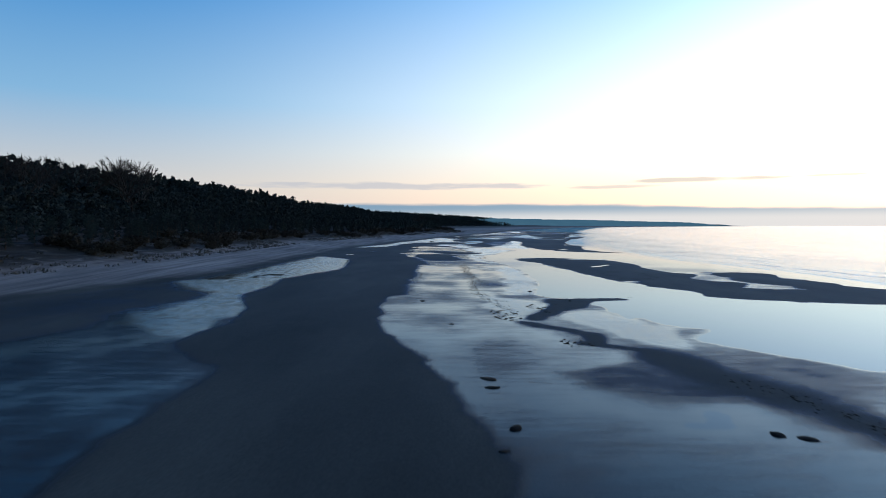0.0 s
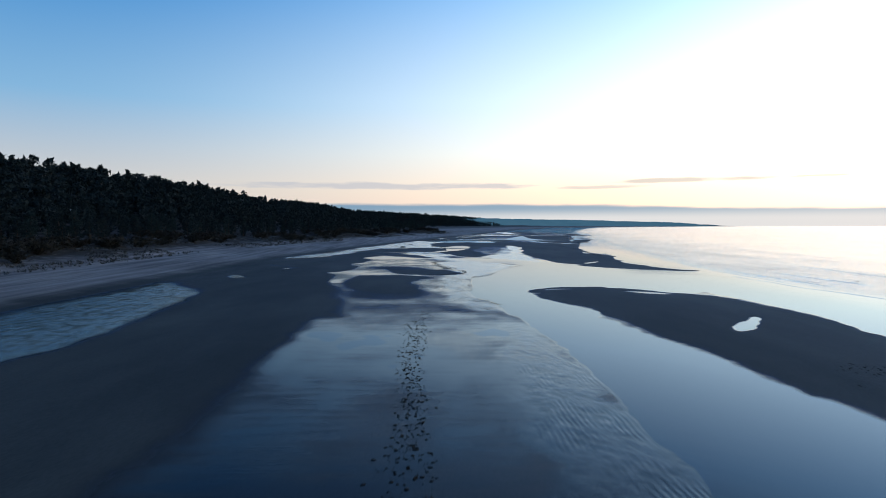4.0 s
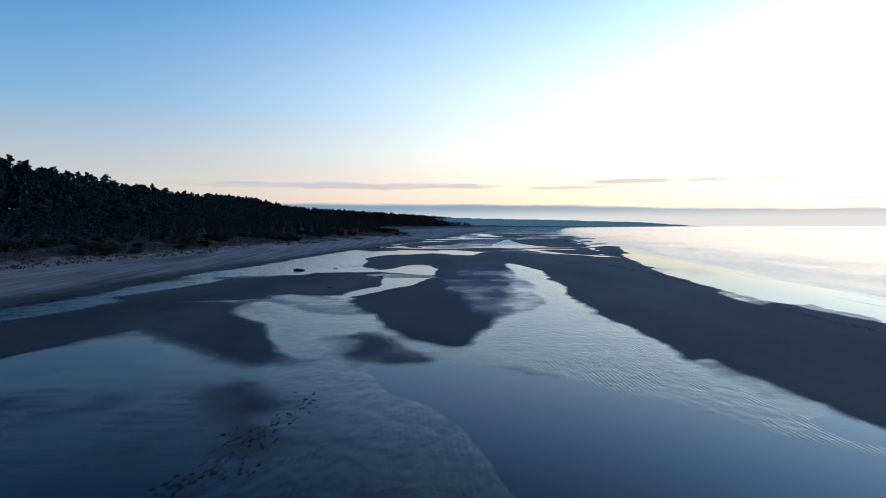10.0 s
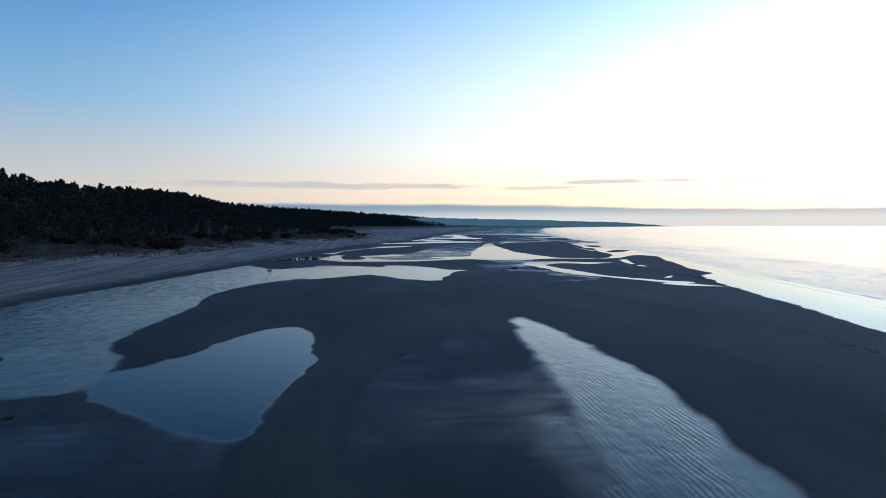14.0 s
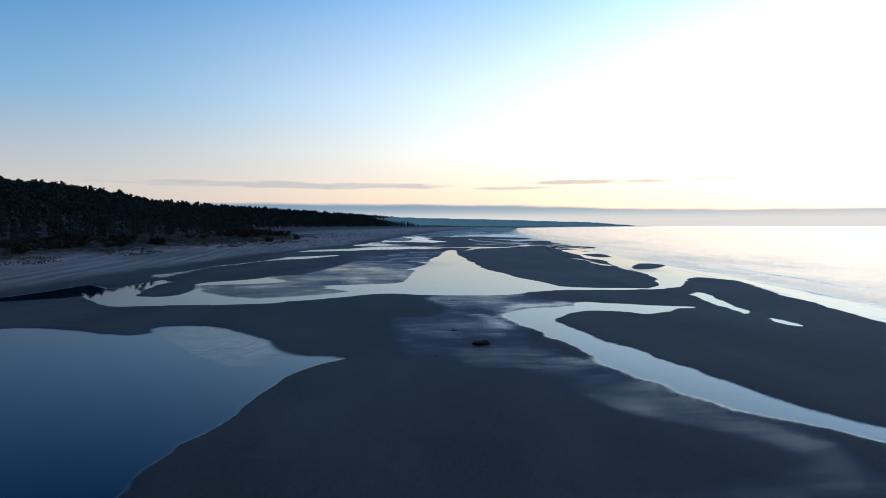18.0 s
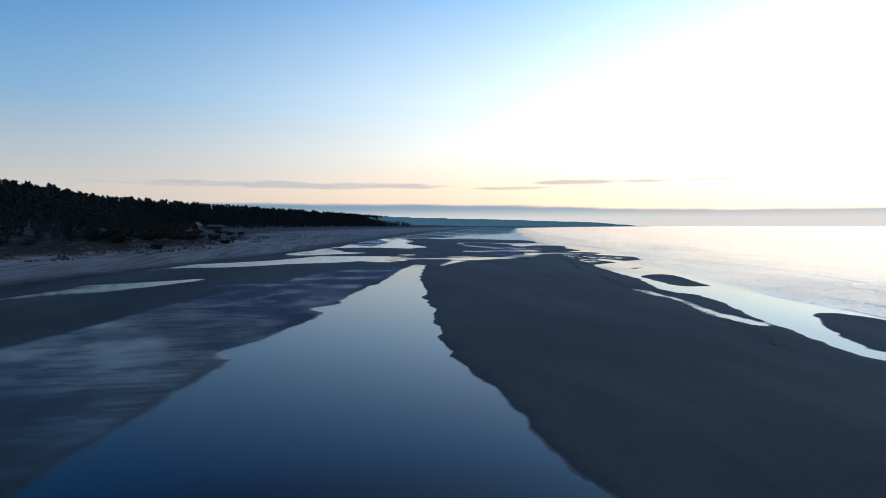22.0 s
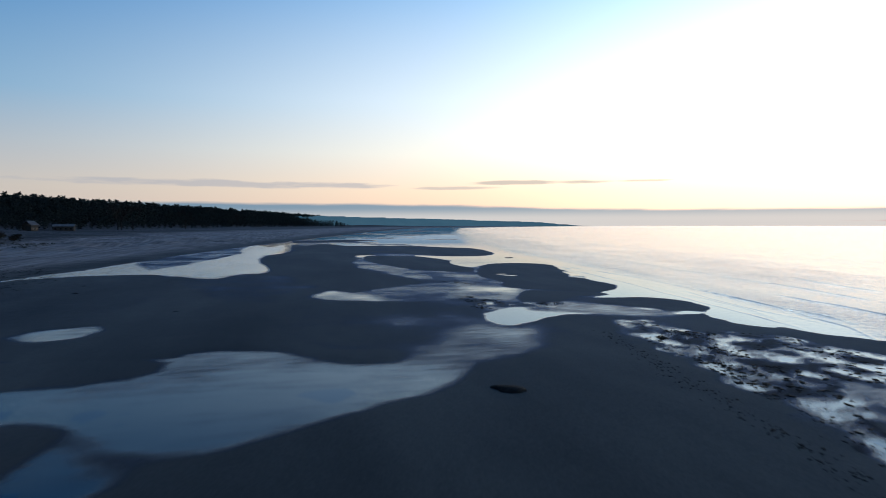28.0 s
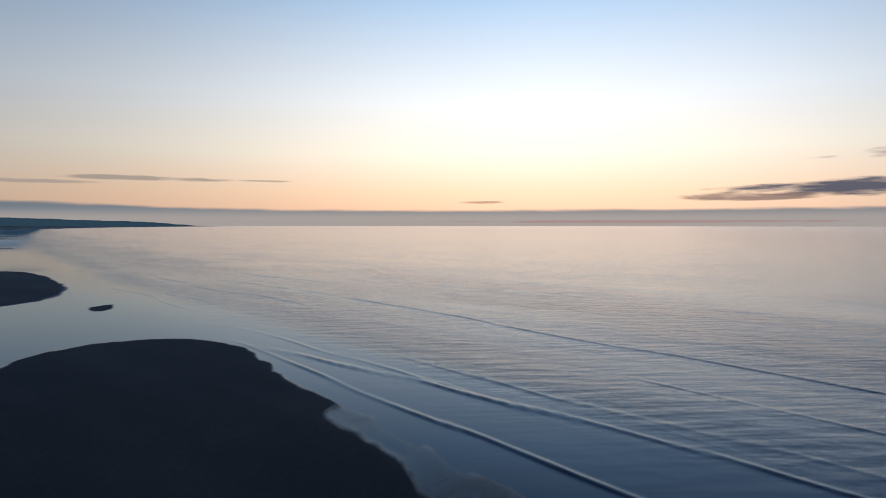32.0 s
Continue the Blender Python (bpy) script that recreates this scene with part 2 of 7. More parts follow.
def water_material():
    m, n, l, p, out = material("calm_sea_water")
    geo = n.new("ShaderNodeNewGeometry")
    pos = geo.outputs["Position"]
    n.remove(p)
    turn = n.new("ShaderNodeMapping")
    turn.inputs["Rotation"].default_value = (0, 0, math.radians(46))
    l.new(pos, turn.inputs["Vector"])
    fine = noise_of(n, l, stretched(n, l, turn.outputs[0], (0.28, 1.5, 0.0)), 1.0, 5.0, 0.6)
    long = noise_of(n, l, stretched(n, l, pos, (0.12, 0.03, 1.0)), 1.0, 4.0, 0.5)
    att = n.new("ShaderNodeAttribute")
    att.attribute_name = "open_sea"
    chop = n.new("ShaderNodeAttribute")
    chop.attribute_name = "chop"
    amount = maths(n, l, "ADD", chop.outputs["Fac"], 0.0)
    b1 = bump_of(n, l, fine, amount, 0.10)
    b2 = bump_of(n, l, long, amount, 0.35, b1)
    gloss = n.new("ShaderNodeBsdfGlossy")
    wire(l, maths(n, l, "MULTIPLY_ADD", att.outputs["Fac"], 0.10, 0.025), gloss.inputs["Roughness"])
    l.new(blend(n, l, att.outputs["Fac"], (0.66, 0.83, 1.0, 1), (0.92, 0.95, 1.0, 1)), gloss.inputs["Color"])
    l.new(b2, gloss.inputs["Normal"])
    fres = n.new("ShaderNodeFresnel")
    # reflections dimmed landward here too, standing in for the darker sky light
    seaward_gloss = n.new("ShaderNodeAttribute")
    seaward_gloss.attribute_name = "seaward_gloss"
    wire(l, maths(n, l, "ADD", maths(n, l, "MULTIPLY_ADD", seaward_gloss.outputs["Fac"], 0.297, 1.043), maths(n, l, "MULTIPLY", att.outputs["Fac"], 0.25)), fres.inputs["IOR"])
    l.new(b2, fres.inputs["Normal"])
    clear = n.new("ShaderNodeBsdfDiffuse")
    clear.inputs["Color"].default_value = (0.005, 0.011, 0.024, 1)
    mix = n.new("ShaderNodeMixShader")
    l.new(fres.outputs[0], mix.inputs[0])
    l.new(clear.outputs[0], mix.inputs[1])
    l.new(gloss.outputs[0], mix.inputs[2])
    l.new(mix.outputs[0], out.inputs[0])
    return m


def plain(name, a, b, scale, rough=0.85, spec=0.2, bump=0.3, depth=0.02, random_tone=0.0):
    """A mottled surface between two tones."""
    m, n, l, p, out = material(name)
    tc = n.new("ShaderNodeTexCoord")
    v = tc.outputs["Object"]
    big = noise_of(n, l, v, scale, 5.0)
    small = noise_of(n, l, v, scale * 9, 4.0, 0.7)
    tone = ramp(n, l, big, [(0.3, a), (0.7, b)])
    tone = blend(n, l, 0.45, tone, ramp(n, l, small, [(0.3, (0.5, 0.5, 0.5)), (0.7, (1.4, 1.4, 1.4))]), "MULTIPLY")
    if random_tone:
        info = n.new("ShaderNodeObjectInfo")
        tone = blend(n, l, random_tone, tone, ramp(n, l, info.outputs["Random"], [(0.0, (0.45, 0.45, 0.45)), (1.0, (1.5, 1.45, 1.3))]), "MULTIPLY")
    l.new(tone, p.inputs["Base Color"])
    p.inputs["Roughness"].default_value, p.inputs["Specular IOR Level"].default_value = rough, spec
    l.new(bump_of(n, l, small, bump, depth), p.inputs["Normal"])
    return m


SAND = sand_material()
WATER = water_material()
BARK = plain("pine_bark", (0.06, 0.04, 0.03), (0.14, 0.085, 0.055), 1.5, bump=0.6)
NEEDLES = plain("pine_needles", (0.022, 0.034, 0.034), (0.040, 0.055, 0.052), 0.6, rough=0.75, random_tone=0.6)
TWIGS = plain("bare_twigs", (0.022, 0.019, 0.017), (0.045, 0.038, 0.033), 1.0, bump=0.3)
SCRUB = plain("dune_scrub", (0.028, 0.024, 0.018), (0.065, 0.052, 0.036), 1.2, random_tone=0.5)
GRASS = plain("dry_marram_grass", (0.055, 0.047, 0.035), (0.11, 0.092, 0.068), 0.4)
STONE = plain("wet_granite", (0.008, 0.008, 0.009), (0.028, 0.027, 0.026), 2.5, rough=0.8, spec=0.08, bump=0.7, random_tone=0.5)
WEED = plain("black_seaweed", (0.006, 0.006, 0.005), (0.022, 0.019, 0.014), 3.0, rough=0.8, spec=0.08, bump=0.5)


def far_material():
    """Distant wooded coast, its evening haze painted in as a faint blue glow."""
    m, n, l, p, out = material("coast_with_painted_haze")
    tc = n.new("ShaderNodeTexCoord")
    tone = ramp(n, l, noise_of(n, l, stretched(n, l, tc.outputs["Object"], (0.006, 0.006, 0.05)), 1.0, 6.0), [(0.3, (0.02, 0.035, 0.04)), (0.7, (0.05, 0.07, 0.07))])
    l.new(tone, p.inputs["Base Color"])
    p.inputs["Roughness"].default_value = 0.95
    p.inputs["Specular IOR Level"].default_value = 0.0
    # emission stands in for the haze; the coast itself gives no light
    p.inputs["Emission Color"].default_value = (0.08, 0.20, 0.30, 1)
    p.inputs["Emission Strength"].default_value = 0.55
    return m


FAR = far_material()


# ------------------------------------------------------------------ helpers for numbers and meshes
def lattice(ix, iy, seed):
    h = (ix * 374761393 + iy * 668265263 + seed * 1442695041) & 0x7FFFFFFF
    h = ((h ^ (h >> 13)) * 1274126177) & 0x7FFFFFFF
    return ((h ^ (h >> 16)) & 0xFFFF) / 65535.0


def value_noise(x, y, seed=0, octaves=4):
    """Smooth noise from -1 to 1 over arrays."""
    total, amp, norm = np.zeros(np.shape(x)), 1.0, 0.0
    for k in range(octaves):
        xi, yi = np.floor(x).astype(np.int64), np.floor(y).astype(np.int64)
        fx, fy = x - xi, y - yi
        fx, fy = fx * fx * (3 - 2 * fx), fy * fy * (3 - 2 * fy)
        s = seed + 17 * k
        a = lattice(xi, yi, s) * (1 - fx) + lattice(xi + 1, yi, s) * fx
        b = lattice(xi, yi + 1, s) * (1 - fx) + lattice(xi + 1, yi + 1, s) * fx
        total += amp * (2 * (a * (1 - fy) + b * fy) - 1)
        norm += amp
        amp *= 0.5
        x, y = x * 2.03 + 11.3, y * 2.03 + 5.7
    return total / norm * 1.6


def ease(v, a, b):
    t = np.clip((v - a) / (b - a), 0, 1)
    return t * t * (3 - 2 * t)


def smooth_ring(points, rounds=2):
    p = np.array(points, float)
    for _ in range(rounds):
        q = np.roll(p, -1, axis=0)
        p = np.stack([0.75 * p + 0.25 * q, 0.25 * p + 0.75 * q], 1).reshape(-1, 2)
    return p


def ring_distance(ring, x, y):
    """Distance to a closed outline, positive inside."""
    best, inside = np.full(x.shape, 1e9), np.zeros(x.shape, bool)
    for (ax, ay), (bx, by) in zip(ring, np.roll(ring, -1, axis=0)):
        ex, ey = bx - ax, by - ay
        t = np.clip(((x - ax) * ex + (y - ay) * ey) / max(ex * ex + ey * ey, 1e-9), 0, 1)
        best = np.minimum(best, (x - ax - t * ex) ** 2 + (y - ay - t * ey) ** 2)
        if ey:
            inside ^= ((ay > y) != (by > y)) & (x < ex * (y - ay) / ey + ax)
    return np.where(inside, 1, -1) * np.sqrt(best)


def sheet(name, xs, ys, zs, mat):
    """A grid of quads from 2D arrays."""
    r, c = xs.shape
    me = bpy.data.meshes.new(name)
    k = np.arange(r * c).reshape(r, c)
    quads = np.stack([k[:-1, :-1], k[:-1, 1:], k[1:, 1:], k[1:, :-1]], -1).reshape(-1, 4)
    raw_mesh(me, np.stack([xs, ys, zs], -1).reshape(-1, 3), quads)
    me.polygons.foreach_set("use_smooth", np.ones(len(quads), bool))
    me.materials.append(mat)
    return new(name, me)


def raw_mesh(me, verts, faces):
    n, size = len(faces), faces.shape[1]
    me.vertices.add(len(verts))
    me.vertices.foreach_set("co", np.ascontiguousarray(verts, np.float32).ravel())
    me.loops.add(n * size)
    me.loops.foreach_set("vertex_index", np.ascontiguousarray(faces, np.int32).ravel())
    me.polygons.add(n)
    me.polygons.foreach_set("loop_start", np.arange(0, n * size, size, dtype=np.int32))
    me.polygons.foreach_set("loop_total", np.full(n, size, np.int32))
    me.update(calc_edges=True)
    me.validate()


def part(name, bm, mat, parent=None, label=""):
    me = bpy.data.meshes.new(name)
    bm.to_mesh(me)
    bm.free()
    me.materials.append(mat)
    ob = new(name, me)
    ob.parent = parent
    if label:
        ob["label"] = label
    return ob


def growing(start, end, step, rate):
    out, v = [], start
    while abs(v - start) < abs(end - start):
        step *= rate
        v += step if end > start else -step
        out.append(v)
    return out


# ------------------------------------------------------------------ the lie of the coast
Y_KEYS = [-600, -80, 54, 84, 160, 190, 222, 255, 290, 320, 355, 390, 425, 455, 510, 556, 635, 1000, 1800, 2600, 3500, 4900]
X_BEACH = [-50, -44, -40, -31, -28, -27, -21, -16, -9, -3, 2, 9, 17, 25, 42, 50, 66, 150, 370, 760, 1380, 2600]


def beach_line(y):
    return np.interp(y, Y_KEYS, X_BEACH)


SHORE_Y = [-600, -100, 60, 90, 125, 160, 190, 260, 300, 350, 400, 450, 470, 500, 540, 580, 700, 1000, 1800, 2600, 3500, 4900]
SHORE_X = [44, 44, 47, 46, 42, 43, 48, 60, 67, 80, 88, 99, 110, 117, 124, 129, 156, 235, 470, 880, 1520, 2750]


def shore_line(y):
    return np.interp(y, SHORE_Y, SHORE_X)


def middle(y):
    return 0.5 * (beach_line(y) + shore_line(y))


def forest_depth(y):
    """Width of the open beach and dune in front of the woods."""
    return np.interp(y, [0, 150, 230, 314, 420, 490, 560, 640, 730, 850, 1000, 1600], [30, 34, 42, 38, 38, 38, 60, 105, 135, 186, 190, 190])


def land_height(d, y):
    """Height of the upper beach, the foredune and the wooded rise, d metres from the flats."""
    w = forest_depth(y)
    d = np.where(d < w, d * 44 / w, d - w + 44)
    return np.interp(d, [0, 3, 12, 24, 34, 44, 70, 110, 160, 400, 2000], [0.02, 0.14, 0.55, 1.2, 2.4, 3.6, 6.5, 11.5, 13.5, 16.0, 18.0])


def upland_height(x, y, d):
    return land_height(d, y) + ease(d, 18, 34) * (0.7 * value_noise(x / 9.0, y / 14.0, 51, 4)) + ease(d, 2, 14) * 0.06 * value_noise(x / 3.0, y / 5.0, 8, 3)


SHAPES = []


def shape(points, level, soft):
    """An outline on the flats: its level over the standing water, and how softly its rim runs out."""
    SHAPES.append((smooth_ring(points), level, soft))


def stretch(points, level):
    """A reach of the flats at one level, running in from its rim."""
    shape(points, level, 0.0)


def pool(points, soft=0.5):
    shape(points, -0.07, soft)


def bar(points, soft=0.5):
    shape(points, 0.095, soft)


def low(points, soft=1.6):
    shape(points, 0.072, soft)


def damp(points, soft=1.6):
    shape(points, 0.05, soft)


def sheen(points, soft=1.6):
    shape(points, 0.026, soft)


def film(points, soft=0.8):
    shape(points, 0.014, soft)


def mat(points):
    shape(points, 0.037, 1.05)


RILLS = []


def rill(points):
    RILLS.append(smooth_ring(points))


# sand bars and tidal pools of the flats, in plan
# 0 metres on
stretch([(-58.6, 72.8), (-39.0, 72.8), (-19.5, 72.8), (0.1, 72.8), (19.6, 72.8), (39.2, 72.8), (58.7, 72.8), (26.9, 33.1), (11.8, 14.5), (0.0, 14.5), (-11.8, 14.5), (-26.8, 33.1)], 0.026)
sheen([(-31.2, 36.5), (-25.1, 38.4), (-29.0, 52.1), (-33.6, 72.8), (-30.6, 90.8), (-25.9, 111.5), (-21.1, 144.4), (-17.0, 96.8), (-20.7, 76.6), (-19.3, 63.4), (-16.5, 50.3), (-14.9, 40.5), (-11.9, 33.1), (-11.1, 28.6), (-10.7, 25.1), (-11.2, 22.7), (-11.3, 20.2), (-11.1, 16.9), (-11.9, 13.8)])
low([(-47.8, 56.1), (-39.6, 60.7), (-36.9, 66.2), (-33.6, 72.8), (-25.4, 45.6), (-25.1, 38.4), (-29.7, 34.7)])
pool([(8.3, 131.4), (11.5, 103.6), (10.3, 69.3), (8.6, 56.1), (16.9, 56.1), (27.6, 56.1), (39.0, 52.1), (43.0, 50.3), (23.6, 27.5), (20.0, 29.1), (17.6, 32.4), (14.9, 37.4), (12.5, 44.2), (13.3, 50.3)])
pool([(53.3, 237.5), (202.4, 237.4), (51.9, 60.7), (45.2, 66.2), (44.6, 82.6), (37.9, 83.6), (33.9, 85.5), (35.7, 115.0), (37.9, 144.3)])
bar([(14.2, 122.7), (26.1, 126.9), (35.7, 115.0), (33.9, 85.5), (33.5, 68.1), (37.9, 64.5), (46.2, 61.7), (51.9, 60.7), (43.9, 51.3), (36.1, 52.8), (26.8, 54.4), (22.8, 57.4), (20.9, 69.3), (18.7, 90.8)])
bar([(38.3, 83.6), (42.7, 83.6), (45.0, 76.6), (46.1, 67.4), (51.9, 60.7), (46.2, 54.0), (41.5, 60.7), (38.9, 66.2), (35.8, 72.8)])
film([(-6.0, 144.4), (-4.7, 52.1), (-4.7, 42.9), (-2.8, 34.4), (0.4, 25.1), (1.6, 19.6), (2.4, 18.6), (4.7, 22.7), (7.1, 21.4), (11.6, 23.5), (11.0, 25.1), (8.8, 29.1), (6.3, 30.4), (8.0, 33.9), (6.6, 39.4), (5.3, 44.2), (3.8, 60.7), (3.6, 103.6)])
damp([(6.3, 30.4), (9.0, 29.7), (11.0, 25.1), (12.0, 24.2), (10.3, 23.1), (8.4, 23.8), (6.9, 27.0)])
film([(4.7, 22.4), (7.0, 21.1), (11.5, 23.1), (12.0, 19.6), (8.2, 13.8), (2.9, 13.8), (2.6, 18.1)])
bar([(-24.6, 179.6), (-17.0, 96.8), (-20.7, 76.6), (-19.3, 63.4), (-16.5, 50.3), (-14.7, 40.5), (-11.6, 32.4), (-11.1, 28.6), (-10.7, 25.1), (-11.2, 22.7), (-11.0, 19.6), (-10.6, 16.1), (-9.7, 13.8), (1.8, 13.8), (1.9, 18.1), (1.5, 20.2), (0.4, 25.1), (-0.7, 28.6), (-2.8, 34.7), (-4.8, 44.2), (-5.6, 56.1), (-5.2, 69.4), (-5.3, 103.6), (-7.5, 179.6)])
bar([(5.0, 43.4), (7.3, 48.6), (9.1, 54.0), (16.9, 56.1), (12.8, 50.3), (9.9, 45.6), (7.1, 42.4), (5.7, 41.0)])
low([(5.7, 42.4), (8.0, 38.8), (9.7, 36.8), (9.8, 34.4), (11.4, 33.4), (12.8, 28.6), (13.9, 25.5), (14.8, 23.1), (15.4, 19.6), (14.8, 18.8), (13.9, 22.0), (13.0, 24.4), (11.9, 27.2), (10.5, 31.7), (9.0, 33.9), (7.1, 38.0)])
# 15 metres on
stretch([(-72.6, 105.9), (-48.2, 106.0), (-23.7, 106.1), (0.7, 106.1), (25.1, 106.2), (49.6, 106.3), (74.0, 106.3), (27.6, 48.3), (12.7, 29.6), (0.8, 29.6), (-11.0, 29.5), (-26.0, 48.2)], 0.026)
film([(-3.7, 45.5), (1.2, 45.5), (4.9, 39.4), (6.0, 33.3), (5.0, 28.9), (-0.4, 28.9), (-2.0, 35.3)], 1.5)
pool([(8.1, 136.1), (12.7, 116.2), (16.5, 91.9), (20.7, 81.5), (21.4, 67.3), (25.3, 56.9), (34.6, 54.6), (21.7, 39.4), (18.1, 40.3), (16.2, 41.2), (15.2, 44.3), (13.7, 47.5), (12.6, 50.7), (13.8, 55.7), (9.1, 55.7), (10.7, 71.3), (10.1, 88.1), (8.9, 106.2)])
pool([(46.0, 195.6), (154.2, 195.9), (48.7, 71.4), (46.0, 81.5), (40.8, 89.6), (32.8, 96.2), (35.3, 127.0)])
bar([(13.4, 123.7), (24.3, 130.5), (32.9, 119.1), (32.0, 96.2), (31.9, 78.6), (31.4, 67.3), (36.8, 63.9), (41.9, 63.2), (34.0, 54.0), (28.5, 55.7), (25.7, 57.6), (24.3, 62.9), (20.7, 65.5), (21.1, 73.5), (19.2, 88.1)])
bar([(40.0, 88.1), (43.6, 86.0), (44.0, 78.7), (48.7, 71.4), (43.8, 65.6), (38.2, 70.1), (36.5, 76.0)])
sheen([(-27.6, 48.2), (-24.4, 53.4), (-23.9, 60.7), (-28.6, 75.8), (-29.0, 96.0), (-29.5, 118.9), (-22.6, 146.9), (-17.1, 106.1), (-21.6, 91.8), (-21.0, 75.9), (-18.6, 60.7), (-17.0, 53.5), (-15.9, 45.4), (-15.7, 40.2), (-16.6, 35.2)])
rill([(-27.6, 48.2), (-24.4, 53.4), (-23.9, 60.7), (-28.6, 75.8), (-29.0, 96.0), (-29.5, 118.9), (-22.6, 146.9), (-17.1, 106.1), (-21.6, 91.8), (-21.0, 75.9), (-18.6, 60.7), (-17.0, 53.5), (-15.9, 45.4), (-15.7, 40.2), (-16.6, 35.2)])
low([(-38.2, 60.6), (-34.7, 78.5), (-29.5, 87.9), (-26.3, 73.4), (-23.9, 60.7), (-23.1, 51.5), (-25.3, 45.4)])
film([(-5.7, 119.0), (-3.9, 75.9), (-4.9, 59.3), (-5.3, 50.7), (-5.1, 45.5), (-3.3, 36.5), (-2.0, 33.2), (-0.4, 28.9), (9.0, 28.9), (9.2, 33.7), (7.5, 34.8), (7.2, 36.2), (5.8, 39.4), (5.3, 42.1), (5.0, 45.5), (4.1, 51.6), (3.6, 60.7), (3.6, 81.4), (2.2, 119.0)])
bar([(-21.6, 175.7), (-17.6, 119.0), (-15.5, 94.3), (-19.1, 88.0), (-20.8, 76.9), (-18.6, 60.7), (-16.5, 51.5), (-15.4, 44.2), (-14.6, 42.6), (-15.4, 39.7), (-16.1, 34.7), (-11.1, 28.8), (-0.6, 28.9), (-2.1, 33.2), (-3.4, 36.5), (-5.2, 45.5), (-5.5, 50.7), (-5.1, 60.7), (-4.2, 75.9), (-4.9, 106.1), (-7.2, 195.5)])
bar([(6.1, 44.3), (7.5, 47.5), (9.1, 53.5), (11.3, 55.0), (16.3, 56.1), (17.7, 55.7), (13.2, 52.6), (11.1, 48.3), (7.9, 45.5), (7.1, 42.9)])
bar([(5.4, 43.1), (6.8, 41.6), (8.4, 40.2), (9.7, 38.6), (10.3, 37.3), (9.6, 35.3), (9.1, 34.8), (10.7, 33.8), (11.6, 33.0), (11.8, 31.4), (11.9, 29.9), (11.1, 29.9), (11.2, 32.0), (10.3, 33.2), (8.7, 34.2), (7.8, 34.9), (8.7, 35.9), (8.8, 37.7), (7.7, 39.4), (6.1, 40.7)])
rill([(3.2, 60.7), (5.3, 55.7), (8.3, 51.6), (7.1, 45.5), (5.0, 43.1), (3.8, 48.3)])
rill([(8.8, 45.5), (12.3, 49.1), (14.7, 43.2), (15.4, 37.9), (14.4, 33.3), (12.5, 33.3), (11.4, 36.5), (9.9, 41.1)])
# 30 metres on
stretch([(-81.1, 134.6), (-53.2, 134.4), (-25.3, 134.3), (2.6, 134.1), (30.4, 134.0), (58.3, 133.8), (86.2, 133.7), (29.0, 63.2), (13.8, 44.6), (2.0, 44.7), (-9.8, 44.8), (-24.7, 63.5)], 0.026)
pool([(39.9, 210.4), (156.6, 209.8), (41.2, 75.6), (40.6, 86.2), (40.9, 90.8), (40.1, 106.8), (35.2, 112.9), (31.6, 127.1)])
pool([(8.0, 134.1), (12.9, 121.2), (17.3, 103.1), (19.8, 88.5), (21.4, 74.4), (23.6, 66.6), (28.2, 60.5), (13.9, 43.9), (13.8, 45.9), (14.0, 50.4), (13.3, 52.9), (13.8, 54.4), (16.4, 55.3), (10.1, 56.7), (9.5, 60.6), (10.8, 68.6), (11.0, 82.3), (10.4, 103.1)])
bar([(13.3, 124.7), (22.4, 127.2), (32.3, 115.8), (33.5, 93.5), (32.9, 82.2), (32.4, 74.3), (37.9, 71.8), (28.7, 61.1), (25.9, 64.8), (23.6, 66.6), (22.4, 71.1), (21.8, 75.2), (20.4, 82.3), (19.0, 93.6), (16.4, 105.3)])
bar([(39.9, 88.4), (44.4, 88.4), (48.5, 84.1), (41.2, 75.6), (37.6, 80.4)])
sheen([(-36.8, 76.1), (-26.4, 76.0), (-25.9, 91.2), (-27.3, 111.4), (-25.6, 142.2), (-23.3, 151.4), (-17.0, 107.1), (-16.2, 93.8), (-19.2, 88.7), (-20.3, 79.0), (-20.5, 70.9), (-20.1, 64.3), (-20.3, 56.4)])
rill([(-36.8, 76.1), (-26.4, 76.0), (-25.9, 91.2), (-27.3, 111.4), (-25.6, 142.2), (-23.3, 151.4), (-17.0, 107.1), (-16.2, 93.8), (-19.2, 88.7), (-20.3, 79.0), (-20.5, 70.9), (-20.1, 64.3), (-20.3, 56.4)])
film([(-5.3, 127.3), (-3.9, 86.4), (-4.2, 70.8), (-4.9, 62.7), (-5.3, 57.3), (-5.3, 52.3), (-4.9, 48.9), (-3.8, 44.0), (4.3, 44.0), (5.2, 47.1), (5.2, 49.8), (5.2, 52.9), (4.0, 56.2), (2.5, 60.6), (3.8, 68.6), (3.1, 86.4), (2.9, 121.3)])
bar([(-22.7, 175.2), (-18.8, 121.4), (-15.9, 99.8), (-18.5, 90.2), (-19.9, 78.1), (-19.9, 69.8), (-20.1, 64.3), (-19.9, 55.9), (-9.9, 44.1), (-4.5, 44.0), (-5.2, 49.9), (-5.5, 53.0), (-5.4, 57.8), (-5.0, 63.4), (-4.6, 70.8), (-4.4, 86.4), (-4.9, 111.3), (-8.6, 142.1)])
bar([(9.6, 56.2), (12.5, 56.4), (15.3, 56.9), (17.7, 56.6), (17.8, 55.1), (15.1, 54.7), (13.7, 54.0), (12.5, 51.6), (11.2, 49.3), (9.3, 46.7), (7.8, 44.0), (6.1, 44.0), (7.2, 47.1), (8.9, 49.8), (9.8, 52.9), (9.2, 54.5)])
